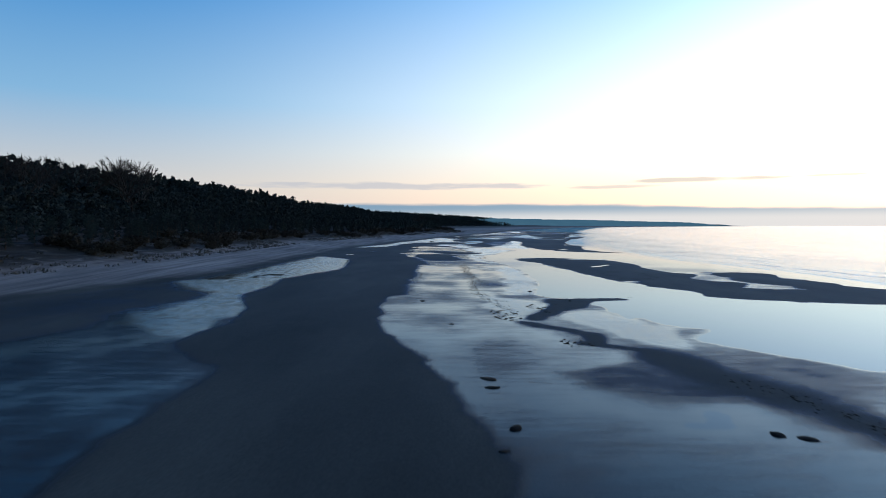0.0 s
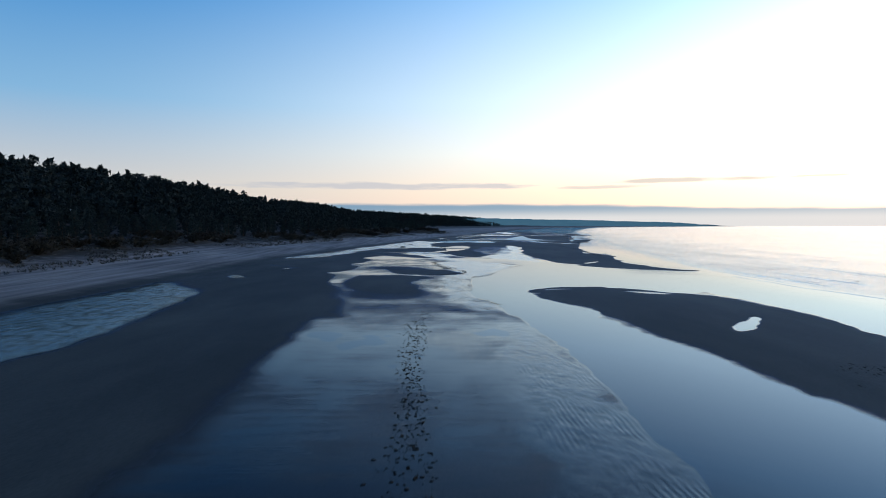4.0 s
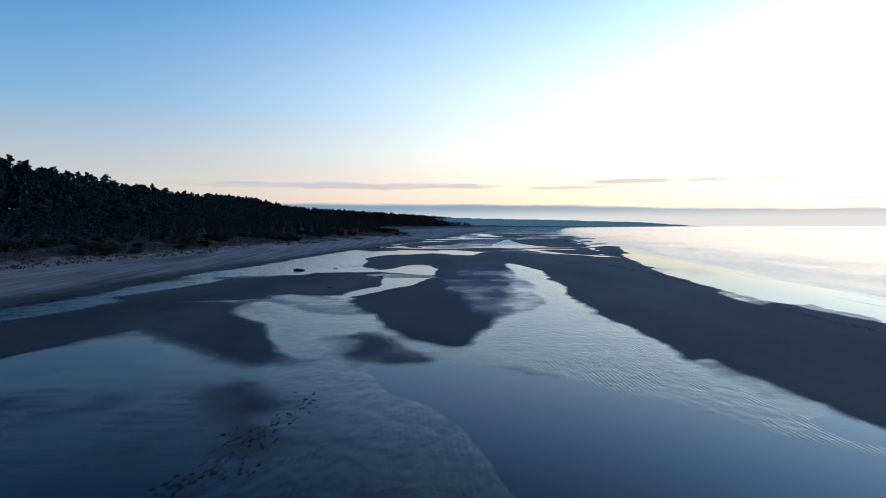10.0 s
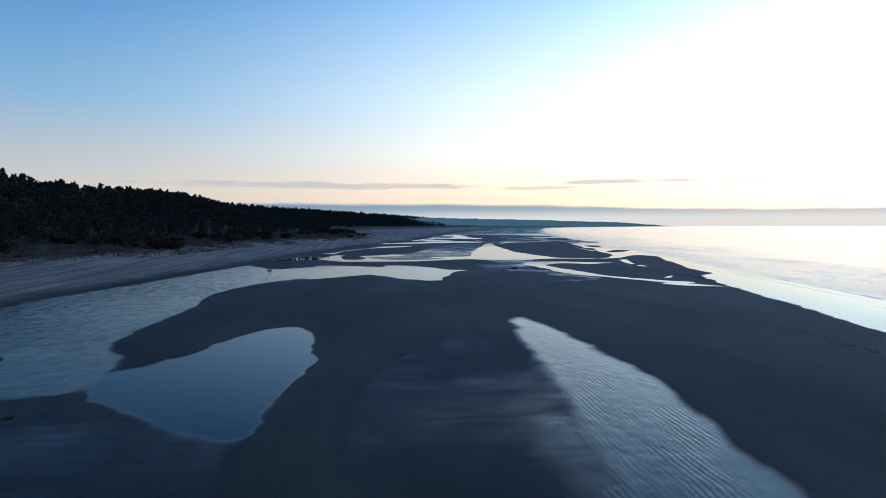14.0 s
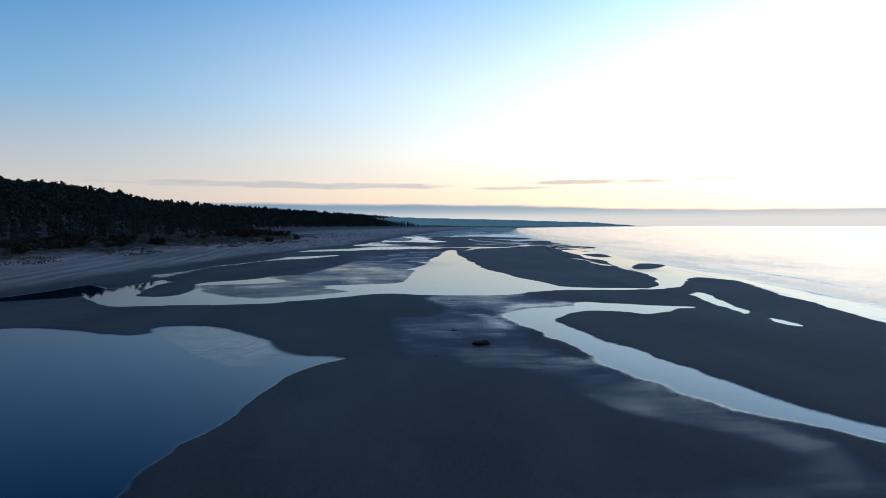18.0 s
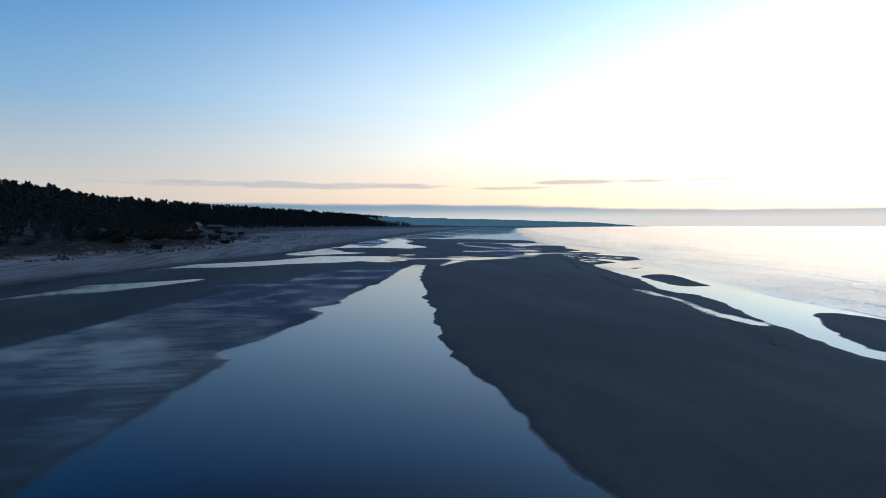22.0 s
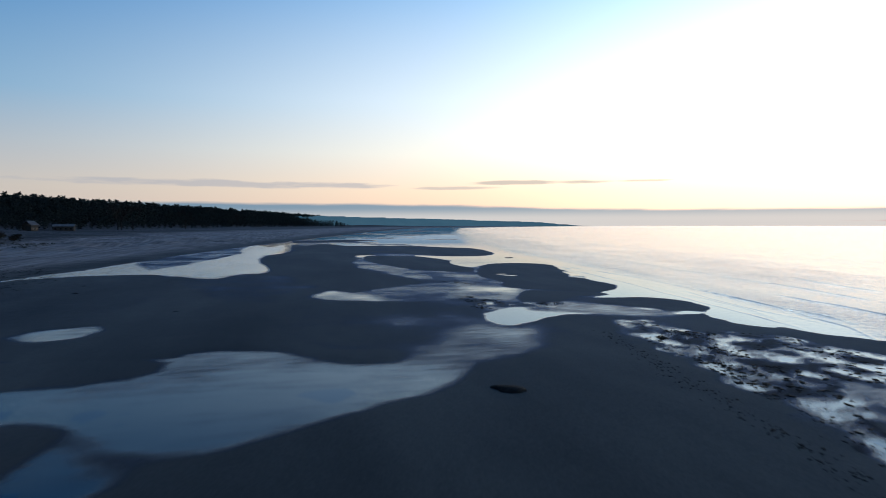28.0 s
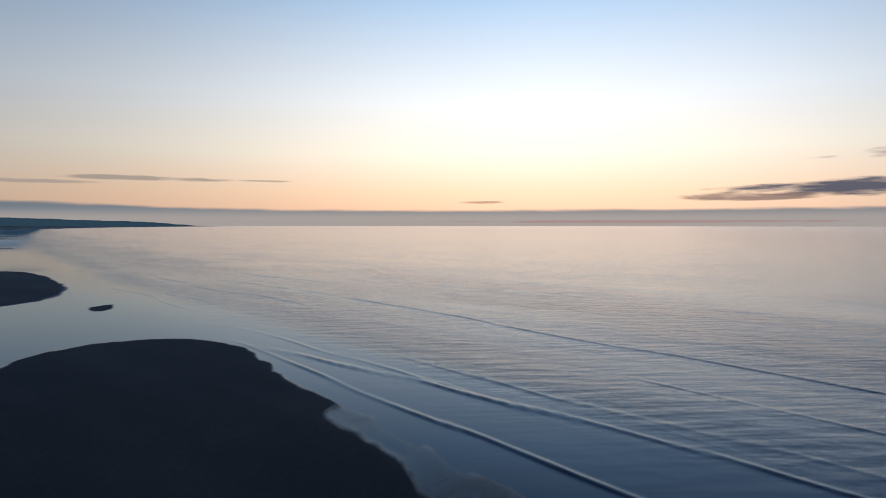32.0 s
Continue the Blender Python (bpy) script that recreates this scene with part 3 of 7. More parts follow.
film([(11.5, 49.3), (13.1, 48.3), (13.1, 46.3), (12.3, 43.9), (7.8, 44.0), (9.3, 46.7)])
rill([(2.6, 65.0), (4.3, 65.0), (5.8, 57.2), (8.0, 55.3), (9.2, 54.5), (9.3, 51.0), (8.0, 48.8), (6.8, 46.3), (6.1, 44.0), (4.3, 44.0), (5.3, 49.3), (4.8, 54.5), (3.0, 57.2)])
# 45 metres on
stretch([(-111.5, 191.5), (-72.7, 191.1), (-33.8, 190.6), (5.0, 190.2), (43.9, 189.8), (82.7, 189.3), (121.5, 188.9), (30.5, 78.2), (15.3, 59.7), (3.4, 59.8), (-8.4, 59.9), (-23.2, 78.8)], 0.026)
pool([(51.9, 269.2), (196.9, 267.5), (35.0, 81.5), (34.0, 89.3), (32.4, 93.7), (35.2, 108.4), (32.5, 124.3), (31.7, 149.0)])
pool([(7.7, 126.3), (13.0, 122.0), (17.0, 108.7), (19.0, 95.5), (19.8, 85.7), (21.9, 76.2), (21.5, 73.2), (24.4, 69.4), (15.4, 59.0), (9.6, 59.0), (10.2, 62.5), (10.6, 65.5), (11.6, 70.4), (12.4, 78.4), (12.3, 90.9), (11.7, 101.4), (11.3, 111.6), (8.7, 118.2)])
bar([(13.3, 124.5), (17.9, 127.1), (27.7, 123.5), (33.0, 117.9), (33.9, 105.8), (33.4, 95.4), (33.1, 88.0), (37.5, 84.4), (28.1, 73.7), (24.0, 74.9), (21.8, 73.2), (22.1, 75.5), (21.2, 80.7), (20.3, 86.9), (19.6, 97.3), (18.3, 108.6), (15.3, 116.0)])
pool([(24.6, 100.0), (29.2, 105.9), (29.7, 104.9), (25.4, 98.0)])
bar([(28.6, 225.5), (42.3, 225.3), (41.0, 166.0), (42.2, 150.3), (32.4, 155.2), (24.9, 166.1)])
film([(-27.6, 82.2), (-26.1, 91.3), (-26.6, 112.0), (-29.0, 136.7), (-23.7, 149.6), (-19.3, 126.6), (-17.2, 106.4), (-16.3, 97.7), (-17.3, 91.2), (-18.9, 86.1), (-20.2, 82.1), (-22.4, 76.0)])
rill([(-27.6, 82.2), (-26.1, 91.3), (-26.6, 112.0), (-29.0, 136.7), (-23.7, 149.6), (-19.3, 126.6), (-17.2, 106.4), (-16.3, 97.7), (-17.3, 91.2), (-18.9, 86.1), (-20.2, 82.1), (-22.4, 76.0)])
film([(-5.2, 118.4), (2.4, 118.3), (10.7, 106.1), (11.4, 90.9), (7.7, 81.8), (4.1, 78.5), (3.0, 69.6), (2.6, 59.1), (-2.1, 59.2), (-2.9, 63.6), (-3.1, 69.7), (-2.2, 78.6)])
bar([(-22.9, 226.0), (-19.3, 157.4), (-20.4, 136.7), (-17.5, 109.0), (-15.8, 97.7), (-16.7, 89.8), (-18.7, 85.7), (-19.6, 81.2), (-21.9, 75.4), (-8.5, 59.2), (-3.3, 59.2), (-4.4, 65.6), (-4.3, 69.7), (-4.4, 74.6), (-4.2, 81.9), (-4.3, 94.1), (-4.7, 108.9), (-6.2, 126.4), (-9.8, 149.4), (-9.5, 190.4)], 1.2)
bar([(-3.7, 162.6), (9.4, 157.1), (8.8, 146.3), (2.1, 142.4)])
rill([(10.7, 106.1), (12.3, 90.9), (12.4, 78.4), (11.6, 70.4), (10.6, 65.5), (10.1, 62.1), (9.6, 59.0), (6.0, 59.1), (6.4, 63.5), (6.7, 69.6), (8.3, 78.5), (8.0, 90.9)])
# 91 metres on
stretch([(-132.5, 271.1), (-85.0, 270.3), (-37.5, 269.4), (10.0, 268.6), (57.5, 267.8), (105.0, 266.9), (152.5, 266.1), (33.9, 123.7), (18.7, 105.5), (7.0, 105.7), (-4.8, 105.9), (-19.2, 124.7)], 0.026)
pool([(62.1, 310.4), (198.0, 308.0), (33.1, 121.0), (28.3, 121.7), (25.9, 125.4), (22.1, 128.2), (41.7, 148.5), (39.5, 155.2), (39.8, 170.8), (48.1, 220.6)])
pool([(17.3, 163.3), (24.9, 169.3), (29.7, 163.0), (35.7, 153.6), (42.8, 148.5), (51.7, 142.2), (35.4, 123.7), (28.3, 121.7), (27.1, 124.6), (24.7, 126.3), (21.7, 127.2), (18.1, 126.9), (14.7, 124.8), (14.6, 120.1), (14.7, 116.1), (16.0, 113.4), (17.0, 111.2), (17.8, 109.4), (18.3, 107.5), (17.7, 104.8), (10.6, 105.0), (10.8, 109.3), (10.6, 113.1), (9.3, 117.1), (8.8, 121.4), (8.9, 127.5), (9.7, 136.5), (12.8, 142.8)])
film([(-8.9, 171.6), (-5.5, 194.1), (6.1, 206.9), (9.7, 181.2), (17.0, 171.2), (19.4, 163.2), (14.4, 151.4), (12.8, 142.8), (8.3, 139.5), (4.5, 141.2), (-1.7, 145.0), (-5.4, 143.2), (-6.9, 136.8), (-7.7, 132.9), (-8.3, 141.5), (-8.6, 154.4)])
bar([(32.4, 260.0), (46.3, 268.0), (52.5, 248.6), (45.8, 210.0), (41.8, 175.4), (41.7, 159.4), (43.6, 149.9), (40.2, 150.9), (33.4, 155.3), (30.4, 165.2), (28.4, 171.0), (26.8, 180.9), (28.8, 210.3)])
bar([(14.6, 124.5), (16.5, 125.9), (19.9, 127.1), (23.2, 126.7), (26.1, 125.8), (28.0, 123.5), (29.4, 120.4), (31.5, 119.2), (18.8, 104.8), (18.4, 105.8), (18.5, 107.9), (18.3, 110.1), (17.4, 112.1), (16.1, 113.7), (15.3, 115.7), (14.8, 118.0), (14.7, 120.7)])
film([(24.7, 123.2), (27.2, 122.3), (28.9, 120.1), (26.4, 121.0)])
bar([(11.4, 233.9), (23.5, 260.1), (31.5, 249.0), (24.3, 210.4), (17.9, 193.7), (13.0, 193.8), (8.4, 210.7)])
bar([(-2.9, 158.3), (1.0, 161.5), (6.4, 160.0), (8.8, 154.1), (9.3, 146.9), (6.4, 144.9), (2.4, 143.8), (0.2, 146.2)])
damp([(-7.3, 136.8), (-5.2, 142.4), (0.0, 143.1), (2.9, 129.5), (3.7, 121.5), (2.8, 117.7), (0.8, 116.4), (-1.8, 117.3), (-5.4, 124.4)])
bar([(-3.1, 249.6), (-11.3, 221.6), (-9.9, 176.3), (-9.2, 154.4), (-8.8, 141.5), (-7.7, 132.9), (-6.6, 127.7), (-5.1, 120.5), (-4.1, 114.8), (-3.8, 111.6), (-3.5, 108.7), (-2.4, 105.2), (-4.9, 105.2), (-43.5, 152.4), (-36.9, 160.8), (-33.1, 182.0), (-28.0, 207.5), (-18.2, 249.9)], 1.4)
film([(-23.5, 141.7), (-22.7, 145.4), (-20.2, 141.7), (-21.2, 139.4)])
rill([(-23.5, 141.7), (-22.7, 145.4), (-20.2, 141.7), (-21.2, 139.4)])
film([(-26.2, 167.8), (-18.4, 163.9), (-18.6, 155.7)])
rill([(-26.2, 167.8), (-18.4, 163.9), (-18.6, 155.7)])
rill([(5.0, 143.0), (9.1, 137.9), (8.9, 127.5), (8.8, 121.4), (9.9, 116.2), (10.9, 111.9), (10.6, 108.4), (7.6, 108.5), (7.4, 112.6), (6.1, 117.2), (5.8, 127.5)])
rill([(8.1, 193.9), (17.0, 171.2), (19.4, 163.2), (12.8, 142.8), (8.3, 139.5), (7.6, 156.9)])
# 107 metres on
stretch([(-105.2, 252.5), (-66.8, 251.9), (-28.4, 251.3), (10.0, 250.7), (48.4, 250.0), (86.8, 249.4), (125.2, 248.8), (34.8, 140.0), (19.6, 121.7), (7.8, 121.9), (-3.9, 122.0), (-18.5, 140.9)], 0.026)
pool([(69.1, 327.4), (199.4, 325.3), (19.7, 121.0), (8.8, 121.1), (9.0, 124.6), (9.5, 131.6), (9.9, 136.4), (9.5, 139.0), (13.1, 142.8), (14.6, 150.0), (20.0, 163.0), (25.2, 170.2), (34.0, 179.4), (44.3, 179.2)])
film([(-7.7, 131.8), (-8.3, 137.9), (-8.6, 144.0), (-8.3, 153.1), (-6.7, 168.1), (-6.8, 197.9), (1.0, 210.5), (7.0, 197.7), (13.7, 176.3), (20.0, 163.0), (14.2, 150.0), (12.9, 143.6), (9.6, 140.4), (9.5, 145.6), (7.3, 154.3), (3.8, 159.3), (-0.7, 159.4), (-2.0, 153.0), (0.0, 145.8), (-1.8, 144.3), (-5.2, 143.9), (-6.2, 138.5), (-6.5, 133.6)])
bar([(35.2, 285.1), (50.1, 298.8), (62.3, 284.6), (47.8, 226.6), (44.8, 197.1), (42.6, 175.8), (41.3, 162.7), (43.4, 153.7), (46.6, 151.6), (44.8, 149.5), (39.3, 152.3), (36.4, 154.7), (30.3, 162.0), (27.6, 170.1), (28.0, 185.7), (30.0, 217.8)])
pool([(31.9, 167.5), (36.2, 174.1), (35.6, 171.7), (32.4, 166.5)])
bar([(14.8, 124.5), (16.4, 125.8), (17.9, 126.7), (19.7, 127.2), (21.8, 127.4), (25.1, 127.2), (19.7, 121.0), (14.3, 121.1), (14.6, 123.4)])
film([(16.6, 124.2), (17.7, 124.8), (19.7, 124.9), (18.1, 124.6)])
bar([(7.9, 218.2), (16.7, 259.5), (31.2, 259.3), (27.0, 213.1), (19.0, 197.5), (14.3, 192.4), (9.6, 200.0)])
pool([(6.9, 213.4), (15.4, 262.7), (16.1, 245.2), (11.2, 223.4), (7.9, 207.6), (10.2, 192.4), (22.3, 187.6), (27.4, 183.3), (25.2, 170.2), (19.8, 167.7), (13.0, 176.3), (8.6, 189.6), (5.1, 203.7)])
bar([(-2.3, 153.0), (-0.7, 159.4), (3.8, 159.3), (7.3, 154.3), (9.4, 147.7), (7.3, 144.7), (4.6, 143.2), (1.6, 144.8), (-0.8, 147.9)])
bar([(-6.5, 133.6), (-5.9, 137.9), (-4.9, 143.0), (-1.8, 144.3), (1.9, 142.9), (3.7, 139.8), (2.2, 134.4), (2.6, 130.2), (4.4, 121.2), (-1.8, 121.3), (-5.3, 127.8)], 1.0)
bar([(-4.3, 250.9), (-8.8, 210.7), (-8.1, 180.1), (-9.3, 163.5), (-9.2, 153.1), (-9.5, 145.9), (-8.9, 139.3), (-8.3, 134.6), (-7.7, 131.8), (-7.7, 125.8), (-39.1, 164.0), (-28.0, 173.9), (-20.5, 188.2), (-16.9, 204.0)])
film([(-19.4, 156.9), (-18.4, 161.6), (-17.0, 159.7), (-18.3, 155.6)])
rill([(-19.4, 156.9), (-18.4, 161.6), (-17.0, 159.7), (-18.3, 155.6)])
rill([(7.1, 173.3), (13.7, 176.3), (17.8, 163.1), (14.2, 150.0), (12.9, 143.6), (9.5, 139.7), (9.8, 135.3), (8.8, 123.1), (7.9, 123.1), (8.2, 136.5), (5.2, 143.8), (9.5, 145.6), (7.2, 155.8)])
# 124 metres on
stretch([(-85.3, 248.2), (-52.7, 247.2), (-20.1, 246.2), (12.5, 245.2), (45.1, 244.2), (77.7, 243.2), (110.3, 242.3), (36.6, 156.1), (21.0, 137.8), (9.1, 138.2), (-2.7, 138.6), (-17.2, 157.8)], 0.026)
pool([(74.8, 347.7), (208.0, 343.7), (21.1, 137.1), (9.7, 137.5), (11.0, 140.2), (12.8, 142.3), (14.2, 147.9), (14.7, 151.6), (17.6, 158.3), (20.3, 162.9), (18.9, 166.5), (15.1, 175.8), (11.9, 193.3), (16.8, 190.0), (21.5, 177.6), (24.4, 170.5)])
bar([(35.3, 284.6), (48.0, 304.1), (65.3, 303.5), (51.3, 244.1), (45.4, 208.7), (43.4, 189.2), (41.0, 175.0), (40.4, 167.1), (42.9, 161.2), (36.9, 154.7), (33.4, 157.5), (31.6, 160.0), (29.6, 163.1), (27.7, 167.5), (26.7, 177.4), (28.5, 192.8), (27.9, 204.4), (30.9, 235.4)])
pool([(31.3, 168.8), (35.3, 173.4), (36.5, 173.4), (32.8, 167.4), (30.8, 166.1)])
film([(-7.3, 164.9), (-8.6, 190.8), (-4.5, 215.5), (4.2, 215.3), (9.1, 184.7), (7.1, 174.3), (6.0, 162.3), (2.7, 160.5), (-0.6, 159.7), (-3.3, 159.8), (-2.5, 154.5), (-1.6, 150.1), (-0.6, 146.8), (1.8, 145.4), (3.1, 143.0), (2.0, 142.6), (0.3, 143.1), (-6.4, 142.4), (-11.4, 148.7), (-8.1, 156.0)])
bar([(7.2, 213.0), (13.6, 231.0), (18.1, 269.1), (32.0, 268.7), (28.0, 220.6), (24.8, 204.5), (19.0, 196.6), (13.8, 192.0), (10.7, 198.3)])
pool([(4.2, 215.3), (9.6, 249.5), (16.4, 263.6), (16.1, 241.2), (12.2, 221.1), (7.7, 211.9), (9.2, 196.9), (7.9, 190.3), (5.1, 197.0)])
bar([(-10.4, 228.7), (3.1, 236.2), (8.5, 228.1), (3.9, 221.3), (-4.5, 215.5), (-9.3, 205.6)])
bar([(3.8, 285.5), (-7.6, 236.6), (-11.5, 215.7), (-8.6, 190.8), (-7.7, 173.0), (-7.3, 164.9), (-8.0, 158.3), (-8.6, 151.8), (-10.8, 147.8), (-34.3, 177.3), (-23.4, 185.7), (-17.3, 192.3), (-14.7, 205.7), (-13.5, 246.0)])
film([(-28.1, 185.9), (-25.6, 204.3), (-16.9, 210.6), (-14.3, 250.2), (-1.6, 331.0), (21.3, 319.3), (4.6, 256.4), (-10.9, 231.7), (-15.0, 204.0), (-17.3, 192.3), (-24.8, 188.4)])
rill([(-28.1, 185.9), (-25.6, 204.3), (-16.9, 210.6), (-14.3, 250.2), (-1.6, 331.0), (21.3, 319.3), (4.6, 256.4), (-10.9, 231.7), (-15.0, 204.0), (-17.3, 192.3), (-24.8, 188.4)])
bar([(-1.2, 148.3), (-2.0, 153.3), (-2.9, 158.6), (-0.7, 159.9), (2.8, 159.6), (5.2, 156.3), (7.0, 152.4), (8.9, 148.9), (9.6, 146.8), (8.8, 144.5), (7.7, 143.7), (5.8, 143.4), (4.0, 143.3), (2.9, 144.4), (1.1, 145.1), (-0.4, 146.4)])
bar([(-6.8, 142.9), (-1.5, 143.2), (1.5, 142.6), (3.3, 141.2), (4.2, 140.0), (4.8, 137.6), (-2.8, 137.9)], 1.0)
rill([(3.8, 169.6), (9.1, 180.0), (14.3, 169.3), (17.4, 160.0), (14.6, 151.6), (14.2, 147.9), (12.7, 142.3), (11.1, 140.5), (10.5, 142.8), (9.7, 145.1), (10.0, 148.0), (8.0, 154.2)])
# 140 metres on
stretch([(-68.9, 247.6), (-41.0, 246.3), (-13.2, 245.1), (14.7, 243.8), (42.6, 242.5), (70.4, 241.3), (98.3, 240.0), (38.3, 171.9), (22.4, 153.9), (10.5, 154.5), (-1.3, 155.0), (-15.4, 174.4)], 0.026)
pool([(55.3, 361.9), (210.5, 354.8), (22.5, 153.2), (15.5, 153.5), (18.7, 159.8), (20.7, 163.8), (19.7, 167.6), (17.0, 170.1), (14.9, 176.3), (12.3, 180.5), (9.6, 192.3), (7.5, 209.7), (8.7, 213.1), (11.1, 194.1), (17.2, 186.9), (20.1, 180.2), (24.3, 175.9), (27.4, 171.7)])
film([(-5.8, 189.5), (-6.3, 207.2), (-0.6, 221.6), (6.0, 213.2), (4.7, 196.5), (6.7, 183.2), (5.8, 176.7), (4.7, 170.7), (5.4, 163.0), (7.1, 153.9), (2.7, 154.1), (-0.9, 159.6), (-6.6, 161.0), (-10.6, 166.1), (-8.0, 175.6), (-7.1, 181.4)])
damp([(-6.6, 161.0), (-0.3, 160.1), (3.1, 156.4), (4.0, 154.0), (-1.4, 154.3)])
bar([(32.9, 270.9), (55.0, 318.2), (70.4, 317.5), (53.9, 249.9), (49.5, 219.3), (47.0, 201.9), (44.2, 188.9), (42.2, 179.2), (42.9, 175.1), (31.9, 163.3), (29.8, 166.3), (28.5, 168.4), (27.6, 172.1), (26.9, 177.7), (27.7, 188.0), (28.1, 200.1), (28.2, 212.2), (32.0, 243.0)])
pool([(32.1, 169.4), (36.3, 174.5), (36.6, 173.6), (34.1, 169.3), (32.5, 167.6)])
bar([(7.3, 213.2), (10.1, 206.4), (11.1, 194.1), (14.4, 190.2), (17.6, 195.9), (21.3, 212.5), (27.1, 220.3), (31.0, 260.1), (22.7, 300.1), (17.2, 260.8), (14.5, 230.9), (10.9, 221.1)])
film([(32.2, 260.1), (29.5, 220.2), (28.1, 200.1), (27.3, 188.0), (26.9, 177.7), (27.4, 171.7), (24.0, 175.0), (20.1, 180.2), (17.2, 186.9), (17.6, 195.9), (20.9, 205.9), (26.1, 212.3)])
pool([(6.6, 215.4), (9.3, 244.0), (13.9, 265.0), (16.4, 251.6), (14.5, 230.9), (10.2, 221.1), (7.7, 213.1), (6.9, 206.6), (6.2, 198.7), (8.3, 185.8), (5.4, 189.0), (4.2, 196.5)])
low([(-11.1, 226.8), (-2.7, 237.7), (6.7, 231.3), (5.8, 217.1), (-3.0, 217.5), (-6.6, 213.8)])
bar([(4.1, 272.2), (-1.9, 231.7), (-12.3, 232.2), (-13.5, 214.1), (-8.4, 210.4), (-6.3, 191.2), (-7.1, 181.4), (-8.4, 176.5), (-8.7, 171.3), (-10.9, 166.5), (-24.9, 184.6), (-19.7, 190.1), (-16.2, 197.4), (-17.0, 214.3), (-14.9, 232.3), (-4.6, 252.6)])
film([(-30.9, 192.3), (-20.7, 191.8), (-16.7, 197.5), (-16.4, 210.8), (-14.9, 232.3), (-4.6, 252.6), (4.9, 285.1), (2.8, 345.6), (-8.9, 285.7), (-13.8, 238.2), (-20.5, 214.4), (-24.5, 200.1)])
rill([(-30.9, 192.3), (-20.7, 191.8), (-16.7, 197.5), (-16.4, 210.8), (-14.9, 232.3), (-4.6, 252.6), (4.9, 285.1), (2.8, 345.6), (-8.9, 285.7), (-13.8, 238.2), (-20.5, 214.4), (-24.5, 200.1)])
rill([(0.4, 213.5), (6.3, 206.6), (5.1, 192.5), (10.8, 180.6), (14.9, 176.3), (16.4, 167.8), (18.7, 164.8), (21.1, 164.7), (17.9, 159.9), (15.5, 155.9), (16.6, 159.9), (15.3, 161.2), (13.0, 162.6), (11.1, 169.2), (6.8, 173.4), (3.9, 186.0)])
# 156 metres on
stretch([(-55.5, 252.3), (-31.1, 250.6), (-6.7, 248.8), (17.7, 247.1), (42.1, 245.4), (66.5, 243.7), (90.9, 241.9), (40.4, 187.4), (24.1, 169.8), (12.2, 170.6), (0.4, 171.5), (-13.2, 191.2)], 0.026)
pool([(97.5, 389.9), (231.4, 380.5), (51.0, 196.5), (47.1, 198.1), (48.0, 205.9), (50.3, 223.2), (53.7, 244.6), (63.9, 284.9)])
pool([(6.2, 215.2), (8.1, 202.2), (10.1, 192.9), (12.7, 187.9), (16.3, 184.0), (20.3, 179.9), (23.1, 176.5), (25.0, 173.4), (26.3, 171.3), (24.1, 169.1), (15.0, 169.7), (13.8, 174.2), (12.7, 178.9), (10.7, 181.4), (8.6, 186.9), (6.7, 199.6)])
film([(-3.2, 206.1), (-2.7, 220.9), (5.1, 215.2), (6.7, 199.6), (4.5, 189.9), (5.0, 184.8), (7.6, 181.7), (8.8, 179.2), (9.3, 174.5), (11.0, 172.4), (10.4, 170.1), (3.1, 170.6), (-1.6, 173.3), (-10.8, 185.9), (-7.4, 192.4), (-5.9, 199.3)])
damp([(6.1, 173.5), (6.3, 176.8), (4.0, 182.8), (5.6, 181.8), (7.7, 180.8), (9.1, 176.6), (9.7, 173.6), (7.9, 172.6), (6.1, 171.7)])
bar([(30.7, 228.0), (35.9, 258.8), (35.1, 286.9), (69.5, 333.2), (63.6, 297.9), (49.3, 244.9), (47.2, 220.2), (45.5, 206.1), (45.4, 195.6), (46.8, 192.2), (28.6, 173.6), (27.4, 176.5), (27.3, 179.4), (27.0, 183.2), (27.5, 189.9), (27.2, 198.2), (27.2, 209.3)])
film([(30.0, 259.2), (31.6, 248.5), (29.7, 224.6), (26.7, 209.4), (27.2, 198.2), (27.5, 189.9), (27.0, 183.2), (27.0, 179.0), (27.0, 175.9), (27.7, 172.8), (27.0, 172.0), (25.0, 173.4), (23.1, 176.5), (20.3, 179.9), (17.7, 182.8), (16.4, 187.7), (12.9, 191.8), (16.1, 190.4), (16.3, 194.4), (19.7, 202.9), (26.2, 211.5), (27.6, 221.6)])
bar([(7.6, 210.7), (10.6, 222.8), (15.8, 237.2), (19.1, 260.0), (33.1, 276.1), (27.6, 221.6), (24.6, 211.6), (19.7, 202.9), (16.3, 194.4), (16.2, 190.7), (12.9, 192.7), (10.8, 194.8), (9.8, 203.6)])
pool([(9.5, 247.7), (16.2, 260.2), (15.9, 241.9), (13.3, 229.3), (10.6, 221.6), (7.5, 212.8), (6.2, 215.2), (9.1, 229.6)])
film([(-20.4, 239.7), (-16.4, 270.4), (-5.6, 318.7), (30.4, 323.5), (10.0, 288.7), (4.8, 268.9), (9.6, 242.4), (2.7, 238.1), (-6.5, 238.7), (-12.6, 227.6)])
bar([(-12.6, 227.6), (-6.5, 238.7), (2.7, 238.1), (9.1, 229.6), (6.0, 217.6), (2.5, 217.9), (-2.7, 220.9), (-3.7, 207.8), (-5.9, 199.3), (-8.3, 194.2), (-10.8, 185.9), (-20.6, 199.1), (-16.2, 203.9), (-16.1, 214.5), (-17.3, 231.4)])
